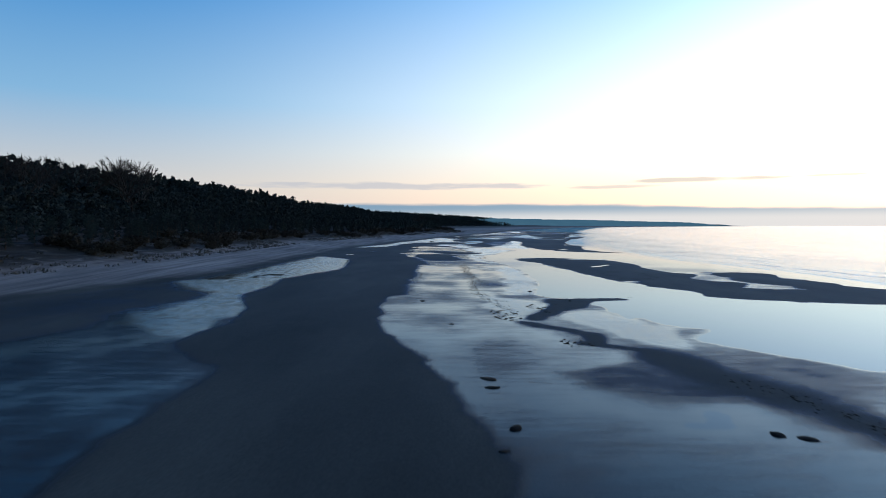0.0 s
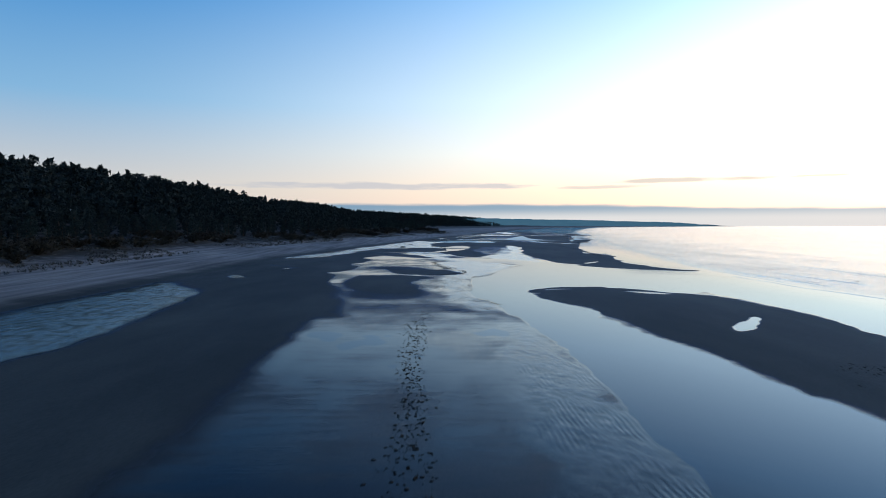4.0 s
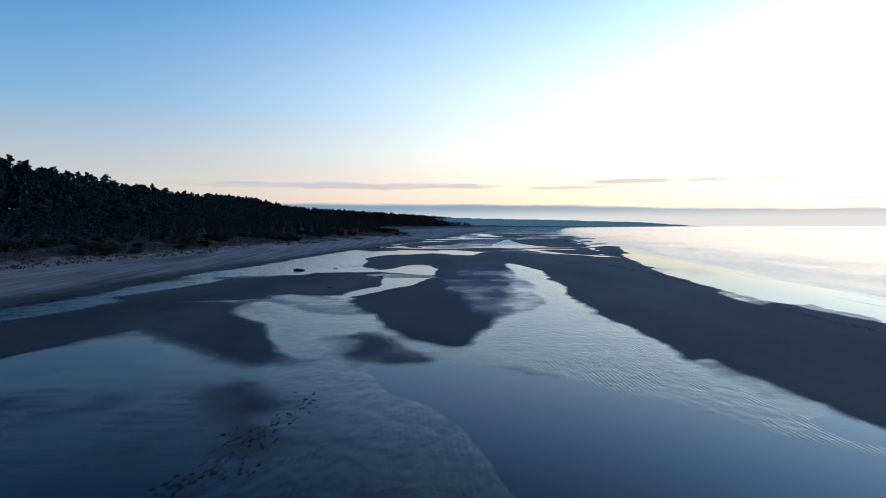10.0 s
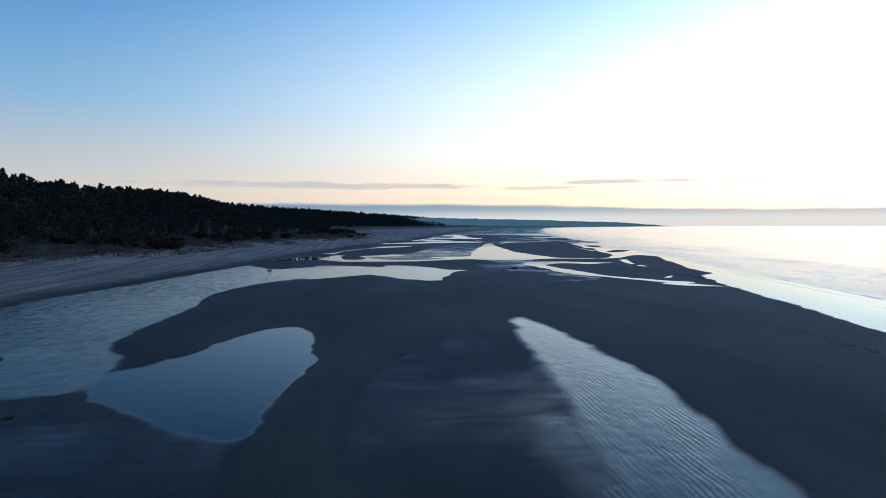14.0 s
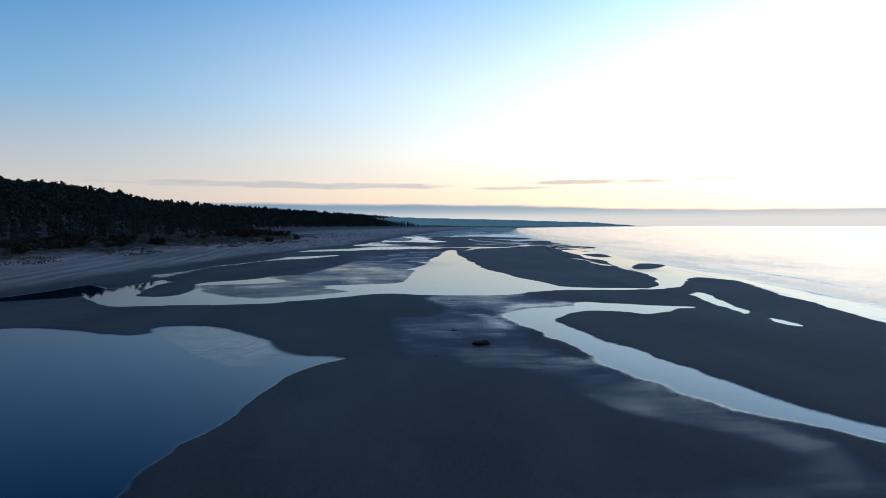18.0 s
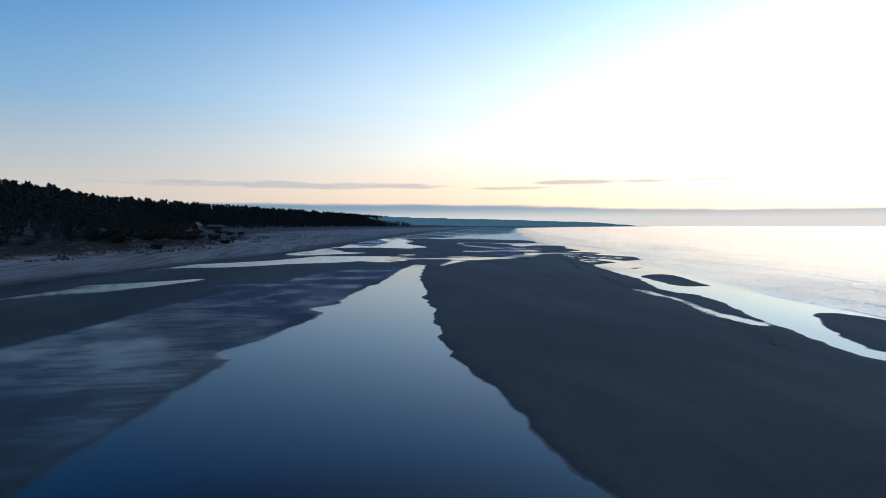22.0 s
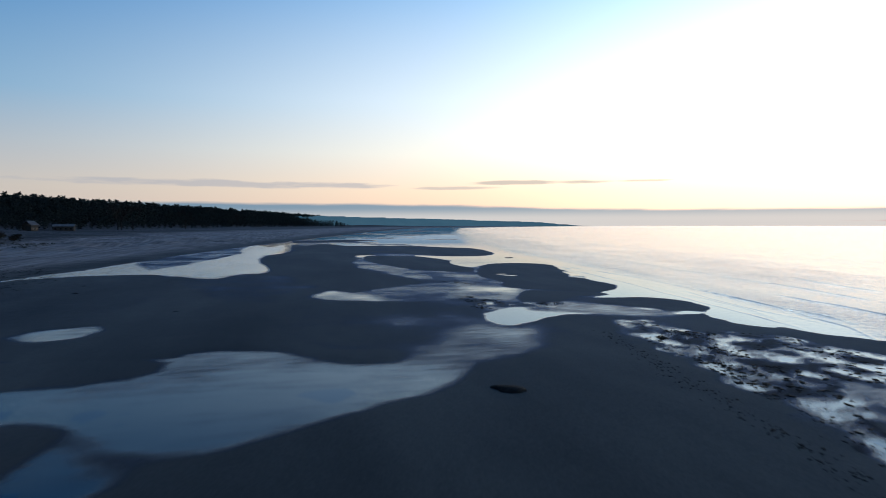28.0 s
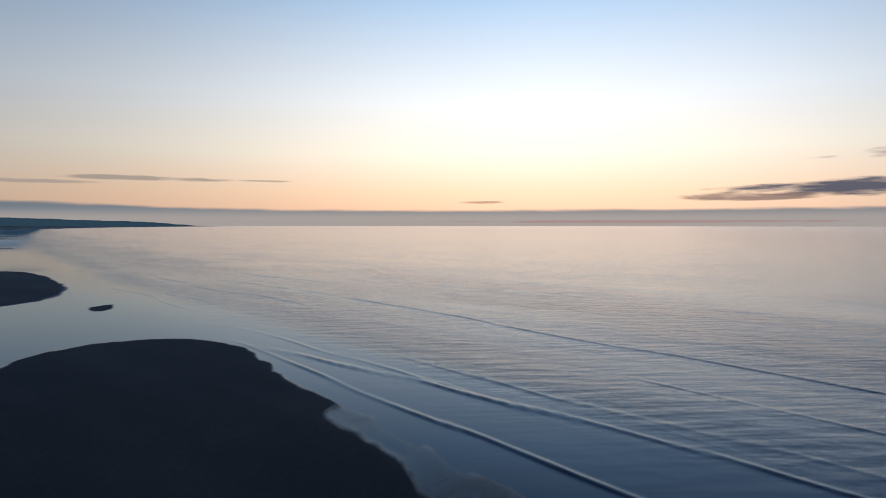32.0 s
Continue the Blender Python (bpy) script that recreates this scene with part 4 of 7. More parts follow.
sheen([(-25.7, 206.1), (-18.1, 208.8), (-17.3, 231.4), (-12.6, 227.6), (-15.2, 210.4), (-20.6, 199.1)])
rill([(-25.7, 206.1), (-18.1, 208.8), (-17.3, 231.4), (-12.6, 227.6), (-15.2, 210.4), (-20.6, 199.1)])
rill([(27.7, 246.4), (27.4, 216.1), (26.3, 195.8), (26.7, 188.4), (26.5, 182.2), (26.5, 175.4), (27.3, 172.4), (25.0, 173.4), (23.1, 176.5), (20.3, 179.9), (17.7, 182.8), (16.4, 187.7), (19.0, 198.7)])
rill([(-3.2, 206.1), (-1.5, 220.8), (5.3, 213.0), (9.1, 193.0), (8.6, 186.9), (11.0, 180.6), (11.3, 172.3), (10.0, 173.2), (8.9, 177.8), (6.4, 182.6), (4.2, 188.5), (5.0, 199.7)])
# 172 metres on
stretch([(-59.2, 284.0), (-31.6, 281.1), (-3.9, 278.3), (23.7, 275.4), (51.4, 272.5), (79.0, 269.6), (106.7, 266.8), (43.0, 202.5), (26.1, 185.5), (14.4, 186.7), (2.7, 187.9), (-10.3, 208.0)], 0.026)
pool([(94.5, 388.8), (225.7, 375.1), (47.7, 205.3), (45.4, 207.5), (46.3, 217.7), (49.0, 235.1), (56.5, 265.1)])
low([(-13.0, 209.9), (-3.6, 210.6), (-1.4, 204.3), (3.7, 193.5), (6.6, 186.8), (2.5, 187.2)])
film([(-2.8, 208.8), (-0.4, 214.4), (4.2, 213.9), (7.8, 207.7), (9.7, 201.9), (10.1, 196.2), (9.3, 194.2), (6.9, 195.8), (5.2, 194.6), (6.6, 186.8), (4.1, 191.4), (1.6, 199.6), (-2.3, 204.4)])
damp([(6.2, 194.5), (9.7, 194.1), (11.9, 190.2), (13.5, 186.1), (8.3, 186.6)])
film([(30.3, 256.5), (30.2, 237.0), (28.2, 216.5), (26.2, 207.5), (27.2, 206.5), (26.6, 199.6), (27.1, 195.6), (27.1, 192.0), (27.0, 189.3), (26.7, 187.0), (26.2, 184.8), (17.2, 185.7), (15.8, 188.6), (13.7, 190.4), (15.3, 190.8), (16.7, 194.7), (17.8, 197.0), (20.0, 202.1), (24.1, 207.7), (25.3, 214.1), (27.0, 231.8)])
film([(10.2, 196.9), (11.8, 192.7), (13.3, 190.7), (15.9, 188.9), (17.7, 187.3), (17.2, 185.7), (13.7, 186.1), (11.9, 190.6), (10.1, 194.7)])
bar([(34.6, 282.2), (57.4, 312.9), (68.3, 311.8), (54.6, 265.3), (49.1, 241.7), (44.9, 223.2), (43.3, 213.5), (42.3, 204.1), (43.8, 201.6), (26.2, 184.8), (26.5, 187.4), (27.0, 190.0), (27.1, 193.0), (27.1, 195.6), (26.9, 200.1), (27.2, 206.5), (27.3, 211.5), (28.9, 222.9), (31.9, 243.5)])
bar([(6.7, 210.5), (9.6, 218.4), (14.3, 230.7), (16.0, 245.1), (17.3, 276.1), (31.1, 274.6), (28.4, 243.8), (26.0, 219.8), (25.0, 211.7), (19.7, 203.4), (17.4, 198.9), (16.7, 196.3), (15.5, 192.3), (15.0, 190.3), (13.3, 191.0), (11.8, 192.7), (10.2, 196.9), (9.8, 201.9), (8.4, 207.6)], 0.8)
pool([(6.3, 212.6), (9.3, 223.2), (9.1, 245.8), (15.0, 261.2), (16.5, 253.2), (15.3, 235.7), (11.2, 223.0), (7.5, 214.7)])
film([(-10.2, 247.9), (-7.7, 286.6), (2.7, 318.6), (32.8, 315.5), (15.7, 289.5), (5.5, 277.3), (5.6, 254.3), (10.4, 249.5), (8.2, 239.3), (0.7, 240.1), (-3.6, 237.7)])
bar([(-3.6, 237.7), (8.3, 238.1), (9.2, 225.0), (7.2, 217.3), (4.0, 215.1), (1.0, 219.3), (-1.5, 214.5), (-6.3, 212.8), (-14.3, 211.7), (-19.1, 218.7), (-14.5, 225.7), (-11.2, 234.8)])
film([(-21.1, 221.6), (-17.7, 231.8), (-14.3, 252.1), (-10.2, 247.9), (-3.6, 237.7), (-11.2, 234.8), (-14.5, 225.7), (-16.5, 214.9)])
rill([(-21.1, 221.6), (-17.7, 231.8), (-14.3, 252.1), (-10.2, 247.9), (-3.6, 237.7), (-11.2, 234.8), (-14.5, 225.7), (-16.5, 214.9)])
rill([(28.4, 243.8), (27.3, 213.9), (26.3, 204.2), (26.6, 194.8), (26.8, 189.1), (26.0, 185.8), (17.5, 186.7), (15.9, 188.9), (15.9, 192.3), (19.1, 200.9), (23.6, 206.1)])
rill([(-2.3, 204.4), (-1.8, 210.4), (0.5, 218.0), (5.4, 213.8), (8.8, 204.6), (9.9, 197.8), (8.1, 194.9), (4.9, 197.5), (4.2, 194.7), (1.6, 199.6)])
# 188 metres on
stretch([(-66.9, 317.7), (-35.2, 314.1), (-3.4, 310.5), (28.4, 306.9), (60.2, 303.3), (92.0, 299.8), (123.8, 296.2), (45.1, 218.0), (28.2, 201.3), (16.6, 202.6), (4.9, 204.0), (-7.7, 224.0)], 0.072)
pool([(94.9, 400.8), (225.9, 386.0), (48.1, 219.3), (46.7, 222.1), (48.1, 232.5), (51.3, 250.3), (58.9, 279.8)])
damp([(-4.8, 217.5), (3.1, 216.6), (6.0, 214.4), (7.1, 210.6), (9.6, 202.7), (4.8, 203.3)], 0.8)
film([(3.3, 216.1), (6.0, 215.3), (7.0, 212.0), (5.8, 212.1)], 0.8)
bar([(34.8, 289.3), (56.0, 314.5), (68.3, 313.1), (57.2, 276.4), (49.7, 247.6), (47.3, 234.9), (45.2, 220.5), (46.6, 217.9), (28.3, 200.6), (26.9, 202.4), (27.3, 204.7), (27.4, 207.7), (27.4, 211.6), (29.1, 218.4), (29.9, 225.0), (30.7, 235.1), (31.9, 249.6)])
bar([(9.6, 202.7), (6.8, 210.6), (6.7, 213.1), (8.0, 216.6), (9.9, 221.3), (12.6, 225.9), (15.1, 233.8), (16.3, 248.7), (20.2, 291.0), (34.8, 289.3), (27.6, 252.9), (21.1, 236.2), (18.2, 224.4), (17.3, 212.3), (17.6, 206.2), (18.0, 201.8)], 1.0)
damp([(28.3, 252.9), (26.8, 229.8), (26.6, 220.1), (24.4, 211.5), (21.7, 205.7), (19.3, 201.6), (17.2, 201.9), (17.5, 208.2), (18.2, 218.3), (20.7, 233.2)])
film([(29.6, 259.3), (32.0, 252.4), (30.2, 235.1), (30.0, 227.1), (29.1, 218.4), (27.8, 214.4), (27.2, 211.2), (27.2, 207.4), (27.3, 204.7), (26.5, 201.8), (21.7, 201.4), (23.3, 205.6), (24.9, 209.9), (26.2, 217.4), (27.6, 229.7), (27.8, 240.8)])
pool([(6.0, 214.4), (7.9, 217.1), (9.8, 222.0), (12.6, 226.9), (15.1, 235.3), (16.4, 248.7), (15.9, 260.8), (11.9, 259.2), (7.8, 249.7), (8.7, 234.5), (8.9, 225.4), (6.4, 221.0), (5.4, 216.9)])
bar([(-13.1, 229.8), (-9.3, 236.6), (-4.3, 239.7), (2.4, 239.9), (8.3, 245.0), (8.7, 234.5), (8.9, 225.4), (6.2, 221.7), (4.9, 218.6), (3.1, 216.6), (-5.6, 218.6)])
film([(-16.4, 234.7), (-11.8, 241.5), (-2.3, 240.5), (-2.2, 246.2), (8.3, 245.0), (4.2, 258.7), (3.6, 286.1), (18.8, 308.0), (30.1, 306.7), (24.6, 325.4), (6.4, 327.5), (-6.6, 297.0), (-12.2, 270.2), (-14.9, 253.3), (-21.7, 242.6)])
rill([(-16.4, 234.7), (-11.8, 241.5), (-2.3, 240.5), (-2.2, 246.2), (8.3, 245.0), (4.2, 258.7), (3.6, 286.1), (18.8, 308.0), (30.1, 306.7), (24.6, 325.4), (6.4, 327.5), (-6.6, 297.0), (-12.2, 270.2), (-14.9, 253.3), (-21.7, 242.6)])
bar([(3.6, 286.1), (18.7, 304.2), (22.2, 290.7), (16.7, 264.5), (11.8, 261.3), (7.5, 252.4), (4.8, 258.6)])
rill([(29.6, 259.3), (32.0, 252.4), (30.2, 235.1), (30.0, 227.1), (29.1, 218.4), (27.8, 214.4), (27.2, 211.2), (27.2, 207.4), (27.3, 204.7), (26.5, 201.8), (20.6, 201.5), (21.4, 205.8), (23.9, 210.1), (25.7, 217.5), (26.8, 229.8), (27.4, 238.9)])
# 204 metres on
damp([(16.5, 240.8), (20.6, 240.4), (24.7, 236.6), (25.1, 229.5), (25.4, 224.8), (25.8, 221.1), (25.0, 217.3), (16.0, 218.3), (16.1, 224.7)], 1.5)
# 220 metres on
stretch([(-78.7, 376.7), (-40.3, 372.3), (-1.9, 368.0), (36.5, 363.6), (75.0, 359.3), (113.4, 355.0), (151.8, 350.6), (50.5, 250.1), (33.5, 233.3), (21.8, 234.6), (10.1, 236.0), (-2.6, 256.1)], 0.072)
pool([(97.2, 436.4), (234.5, 420.9), (54.4, 252.1), (53.0, 255.1), (56.3, 265.0), (59.9, 282.3), (69.1, 312.0), (80.4, 345.7)])
sheen([(6.0, 241.1), (9.4, 242.4), (13.1, 241.3), (15.8, 239.5), (16.4, 234.5), (9.9, 235.3)])
bar([(31.8, 310.2), (43.2, 321.8), (45.8, 298.6), (53.5, 289.6), (58.2, 279.6), (55.1, 266.8), (53.0, 255.1), (53.6, 251.4), (33.6, 232.6), (31.4, 234.2), (30.9, 236.0), (31.4, 239.3), (32.2, 244.1), (32.2, 248.2), (32.2, 253.0), (32.3, 259.6), (31.4, 269.5), (27.9, 280.4)])
pool([(43.9, 329.7), (51.1, 332.4), (59.7, 327.9), (49.9, 324.1), (48.9, 308.3), (52.7, 296.0), (58.5, 285.6), (60.7, 283.4), (54.9, 285.4), (48.8, 298.2), (45.3, 314.7)])
bar([(16.4, 234.5), (16.0, 240.5), (16.2, 245.9), (16.7, 251.2), (16.2, 257.3), (16.6, 271.2), (19.2, 286.9), (29.7, 300.4), (32.4, 285.4), (29.4, 265.0), (26.9, 250.0), (25.8, 239.9), (24.3, 233.6)], 1.0)
damp([(19.1, 244.8), (21.9, 253.4), (27.3, 260.2), (27.2, 252.7), (27.0, 243.9), (24.7, 233.6), (19.0, 234.2)], 1.2)
film([(30.9, 266.3), (32.0, 257.5), (32.5, 252.9), (32.5, 248.1), (32.5, 244.1), (31.8, 239.5), (30.9, 236.0), (31.1, 233.9), (27.2, 233.3), (28.1, 238.6), (28.8, 246.4), (29.3, 255.8)])
pool([(9.7, 252.0), (11.0, 257.9), (12.8, 261.1), (15.0, 261.5), (16.4, 257.9), (16.3, 253.2), (16.8, 250.5), (16.2, 245.9), (16.1, 241.6), (15.8, 239.5), (13.1, 241.3), (8.3, 246.0), (7.8, 249.8)])
film([(-13.3, 269.8), (-8.9, 290.1), (-4.1, 320.3), (3.6, 343.5), (23.7, 327.1), (32.5, 316.2), (24.4, 301.0), (16.4, 309.8), (8.2, 298.6), (3.1, 285.8), (5.3, 269.2), (4.7, 261.6), (4.5, 257.8), (7.3, 252.2), (8.2, 247.7), (7.1, 246.1), (2.3, 246.7)])
rill([(-13.3, 269.8), (-8.9, 290.1), (-4.1, 320.3), (3.6, 343.5), (23.7, 327.1), (32.5, 316.2), (24.4, 301.0), (16.4, 309.8), (8.2, 298.6), (3.1, 285.8), (5.3, 269.2), (4.7, 261.6), (4.5, 257.8), (7.3, 252.2), (8.2, 247.7), (7.1, 246.1), (2.3, 246.7)])
bar([(4.5, 257.8), (4.6, 262.7), (5.2, 270.8), (3.1, 285.8), (8.8, 294.7), (19.0, 301.6), (16.7, 277.0), (15.2, 262.7), (12.4, 261.2), (11.0, 257.9), (9.8, 253.3), (7.1, 252.9)])
rill([(30.9, 266.3), (32.0, 257.5), (32.5, 252.9), (32.5, 248.1), (32.5, 244.1), (31.8, 239.5), (30.9, 236.0), (31.1, 233.9), (24.6, 233.6), (25.9, 238.8), (27.7, 246.5), (29.3, 255.8)])
# 265 metres on
stretch([(-84.6, 468.3), (-36.4, 460.7), (11.9, 453.0), (60.1, 445.4), (108.3, 437.7), (156.6, 430.1), (204.8, 422.4), (63.3, 294.2), (45.5, 277.9), (33.7, 279.8), (21.9, 281.7), (10.0, 302.6)], 0.095)
pool([(141.0, 492.8), (272.7, 471.9), (70.2, 298.4), (68.5, 304.6), (73.7, 320.7), (83.0, 352.5), (75.4, 349.1), (69.3, 343.9), (77.0, 364.3), (88.1, 404.5)])
damp([(21.7, 329.0), (30.5, 320.7), (35.1, 312.9), (41.9, 310.3), (47.7, 324.9), (46.6, 330.7), (36.8, 335.4), (26.9, 337.0)])
damp([(43.6, 310.0), (48.1, 300.0), (49.7, 293.5), (44.3, 292.0), (39.5, 295.1), (37.7, 301.6)])
pool([(11.1, 298.4), (13.1, 300.0), (16.3, 302.4), (18.6, 304.6), (23.0, 308.1), (23.8, 303.8), (26.2, 297.2), (27.9, 297.6), (29.8, 301.1), (31.5, 309.2), (34.8, 312.9), (30.5, 316.9), (27.2, 323.3), (23.9, 325.2), (20.6, 320.3), (15.8, 324.3), (10.7, 321.9), (4.6, 316.2), (0.8, 315.4)])
damp([(21.3, 300.8), (26.5, 297.2), (28.0, 296.9), (26.0, 292.8), (23.8, 292.2), (22.0, 296.6)])
pool([(-2.3, 320.4), (-0.8, 332.6), (3.3, 342.1), (16.3, 342.2), (37.4, 342.8), (56.2, 344.1), (52.8, 361.1), (62.7, 445.0), (46.7, 397.7), (39.0, 363.3), (26.0, 351.7), (11.4, 367.7), (5.5, 352.2), (0.6, 341.2)])
bar([(11.9, 346.8), (16.6, 363.1), (21.2, 359.9), (20.3, 343.1)])
damp([(22.8, 372.9), (31.8, 419.5), (53.2, 426.3), (39.5, 370.2), (31.6, 358.3)])
bar([(62.7, 445.0), (89.9, 479.1), (96.9, 439.5), (72.2, 351.9), (68.5, 342.2), (60.8, 343.4), (55.8, 354.5), (55.8, 385.2)])
pool([(45.4, 325.2), (49.2, 330.3), (59.2, 331.9), (61.8, 327.0), (55.8, 323.6), (51.4, 327.0), (49.3, 322.1), (49.7, 313.9), (51.1, 306.1), (51.6, 299.4), (53.4, 296.5), (55.2, 294.3), (57.3, 290.5), (59.2, 289.0), (57.7, 287.8), (55.0, 290.3), (52.4, 295.1), (50.8, 298.1), (48.3, 301.9), (46.2, 309.6)])
pool([(60.3, 298.0), (61.5, 298.8), (59.2, 295.1), (58.4, 295.3)])
pool([(70.2, 337.6), (69.1, 330.3), (66.7, 317.1), (66.5, 324.6)])
# 280 metres on
stretch([(-80.2, 481.7), (-32.3, 474.0), (15.6, 466.3), (63.4, 458.7), (111.3, 451.0), (159.2, 443.3), (207.0, 435.7), (66.5, 308.6), (48.7, 292.5), (36.9, 294.4), (25.2, 296.3), (13.4, 317.2)], 0.095)
pool([(139.1, 506.0), (274.1, 484.3), (71.4, 311.2), (74.0, 321.6), (80.6, 340.1), (81.6, 354.8), (74.5, 347.8), (70.6, 341.7), (71.4, 348.2), (81.1, 378.2), (100.0, 452.8)])
damp([(28.9, 333.9), (49.7, 334.7), (45.2, 324.7), (44.4, 315.6), (39.9, 310.1), (35.4, 312.9), (29.7, 319.9), (26.2, 327.8)])
damp([(45.5, 319.5), (46.6, 307.8), (48.6, 301.3), (50.3, 296.5), (48.2, 296.3), (45.5, 300.1), (42.9, 305.2), (42.0, 312.6)])
pool([(-1.2, 338.8), (3.7, 349.5), (7.5, 376.9), (18.8, 429.7), (49.0, 461.0), (61.0, 439.0), (54.2, 375.5), (57.0, 348.4), (52.1, 343.4), (39.8, 345.4), (28.5, 338.1), (21.5, 335.1), (11.1, 344.6), (3.1, 340.0)])
bar([(15.4, 361.1), (14.9, 381.8), (22.7, 415.9), (38.0, 426.7), (29.5, 379.5), (22.0, 364.4)])
bar([(12.1, 348.1), (12.9, 357.6), (19.8, 356.5), (21.1, 344.0), (17.2, 342.2)])
damp([(33.3, 372.7), (40.7, 426.2), (61.0, 439.0), (42.3, 377.4), (34.9, 354.1), (29.1, 358.9)])
bar([(62.1, 438.9), (85.5, 464.6), (96.6, 453.4), (78.2, 378.6), (72.6, 351.9), (65.5, 343.7), (57.6, 348.3), (56.0, 363.7), (55.6, 382.2)])
pool([(8.2, 323.3), (14.0, 324.6), (19.9, 320.4), (21.7, 321.2), (23.7, 324.2), (26.3, 322.6), (29.0, 319.6), (30.8, 315.6), (32.8, 314.8), (35.0, 312.5), (34.1, 311.3), (32.5, 310.0), (31.7, 307.0), (30.5, 304.2), (30.1, 301.3), (29.1, 299.4), (28.8, 297.4), (28.4, 295.0), (25.0, 295.6)])
pool([(45.5, 326.2), (49.6, 330.6), (54.7, 333.0), (60.5, 328.9), (66.2, 326.1), (58.9, 325.0), (56.7, 327.7), (51.2, 326.2), (49.5, 322.6), (49.7, 317.7), (50.2, 312.0), (51.1, 307.7), (51.5, 303.8), (52.1, 301.1), (52.4, 298.6), (54.3, 296.6), (53.5, 296.0), (51.4, 297.6), (49.8, 299.7), (48.6, 303.3), (47.1, 308.9), (46.2, 315.3), (45.0, 320.8)])
pool([(69.6, 338.9), (70.5, 336.1), (66.7, 326.1), (65.3, 326.3)])
pool([(65.9, 321.4), (66.5, 318.6), (66.3, 316.2), (65.2, 317.5)])
rill([(46.2, 315.3), (47.1, 308.9), (48.6, 303.3), (49.8, 299.7), (48.8, 299.9), (47.4, 303.5), (46.3, 309.1)])
# 295 metres on
stretch([(-75.8, 494.9), (-28.3, 487.3), (19.2, 479.7), (66.7, 472.1), (114.3, 464.4), (161.8, 456.8), (209.3, 449.2), (69.9, 323.2), (52.1, 307.2), (40.4, 309.1), (28.7, 310.9), (16.9, 331.7)], 0.095)
pool([(118.7, 507.8), (261.2, 484.9), (76.7, 327.5), (77.5, 333.2), (82.2, 344.5), (84.5, 354.4), (79.4, 354.0), (70.7, 342.3), (67.3, 342.8), (70.6, 346.4), (76.8, 362.3), (79.5, 380.1), (87.4, 409.1)])
damp([(37.6, 328.4), (45.5, 332.5), (47.9, 330.1), (45.7, 324.3), (45.8, 318.1), (45.5, 314.0), (45.4, 309.6), (45.1, 307.6), (37.9, 308.8), (37.0, 315.4)], 2.5)
pool([(6.9, 345.9), (8.9, 350.4), (12.2, 366.0), (14.1, 380.5), (19.3, 420.0), (52.4, 474.4), (63.3, 446.1), (54.4, 374.0), (57.8, 353.1), (57.7, 346.3), (64.3, 343.3), (70.7, 342.3), (61.4, 342.7), (46.8, 344.3), (37.4, 344.1), (32.8, 337.8), (28.5, 335.2), (23.4, 335.0), (16.9, 335.1), (13.7, 334.7)])
bar([(13.1, 365.9), (12.5, 376.5), (18.5, 396.0), (25.0, 419.1), (33.7, 428.6), (26.3, 378.5), (22.2, 361.5), (17.5, 358.6)])
bar([(13.3, 344.9), (11.8, 353.7), (14.3, 360.1), (17.8, 359.5), (18.4, 348.9), (18.0, 341.4), (13.2, 342.2)])
damp([(30.8, 377.8), (41.2, 427.4), (63.3, 446.1), (45.3, 385.6), (39.5, 356.1), (31.5, 357.3)])
damp([(20.8, 348.5), (26.7, 353.4), (35.3, 349.9), (33.0, 343.2), (26.3, 336.6)])
bar([(64.0, 446.0), (86.1, 468.9), (95.4, 455.0), (83.4, 392.5), (75.0, 359.1), (71.1, 347.2), (66.2, 343.8), (57.7, 346.3), (56.7, 362.0), (55.4, 378.6)])
film([(20.5, 323.5), (24.1, 323.4), (25.8, 322.6), (27.9, 320.2), (29.8, 316.5), (30.7, 314.3), (30.9, 312.2), (30.0, 310.0), (28.5, 310.3)])
pool([(46.5, 326.2), (48.3, 329.2), (51.3, 329.6), (53.1, 330.2), (54.3, 333.2), (57.7, 330.9), (61.0, 328.0), (65.1, 326.5), (60.3, 326.0), (58.0, 323.4), (56.7, 325.3), (54.1, 327.7), (52.0, 326.9), (50.1, 323.6), (49.4, 320.3), (49.7, 317.5), (49.9, 315.2), (50.1, 313.0), (50.8, 311.1), (50.9, 309.0), (50.4, 306.7), (47.6, 307.2), (47.8, 309.5), (47.5, 313.1), (46.9, 317.9), (46.5, 322.9)])
pool([(71.0, 340.4), (71.6, 337.1), (68.7, 328.7), (65.8, 321.7), (65.8, 323.9), (67.3, 330.0)])
rill([(44.5, 327.3), (46.3, 324.2), (46.9, 317.9), (47.2, 312.7), (47.8, 309.5), (47.3, 307.2), (45.1, 307.6), (45.8, 311.9), (45.5, 316.6), (44.1, 320.1)])
# 310 metres on
stretch([(-48.7, 471.0), (-10.6, 464.7), (27.6, 458.4), (65.8, 452.1), (104.0, 445.8), (142.2, 439.5), (180.4, 433.3), (74.1, 338.0), (56.3, 322.1), (44.6, 324.0), (32.9, 325.9), (21.2, 346.7)], 0.095)
pool([(114.6, 479.8), (222.5, 462.0), (85.5, 346.1), (83.0, 349.2), (82.0, 354.1), (79.3, 352.9), (74.3, 345.5), (71.4, 341.8), (67.0, 341.7), (70.8, 344.9), (74.1, 352.1), (77.5, 360.7), (78.9, 370.8), (82.4, 385.0), (86.0, 407.6)])
bar([(84.5, 380.4), (89.3, 383.9), (88.7, 375.8), (81.3, 369.2), (79.5, 370.7)])
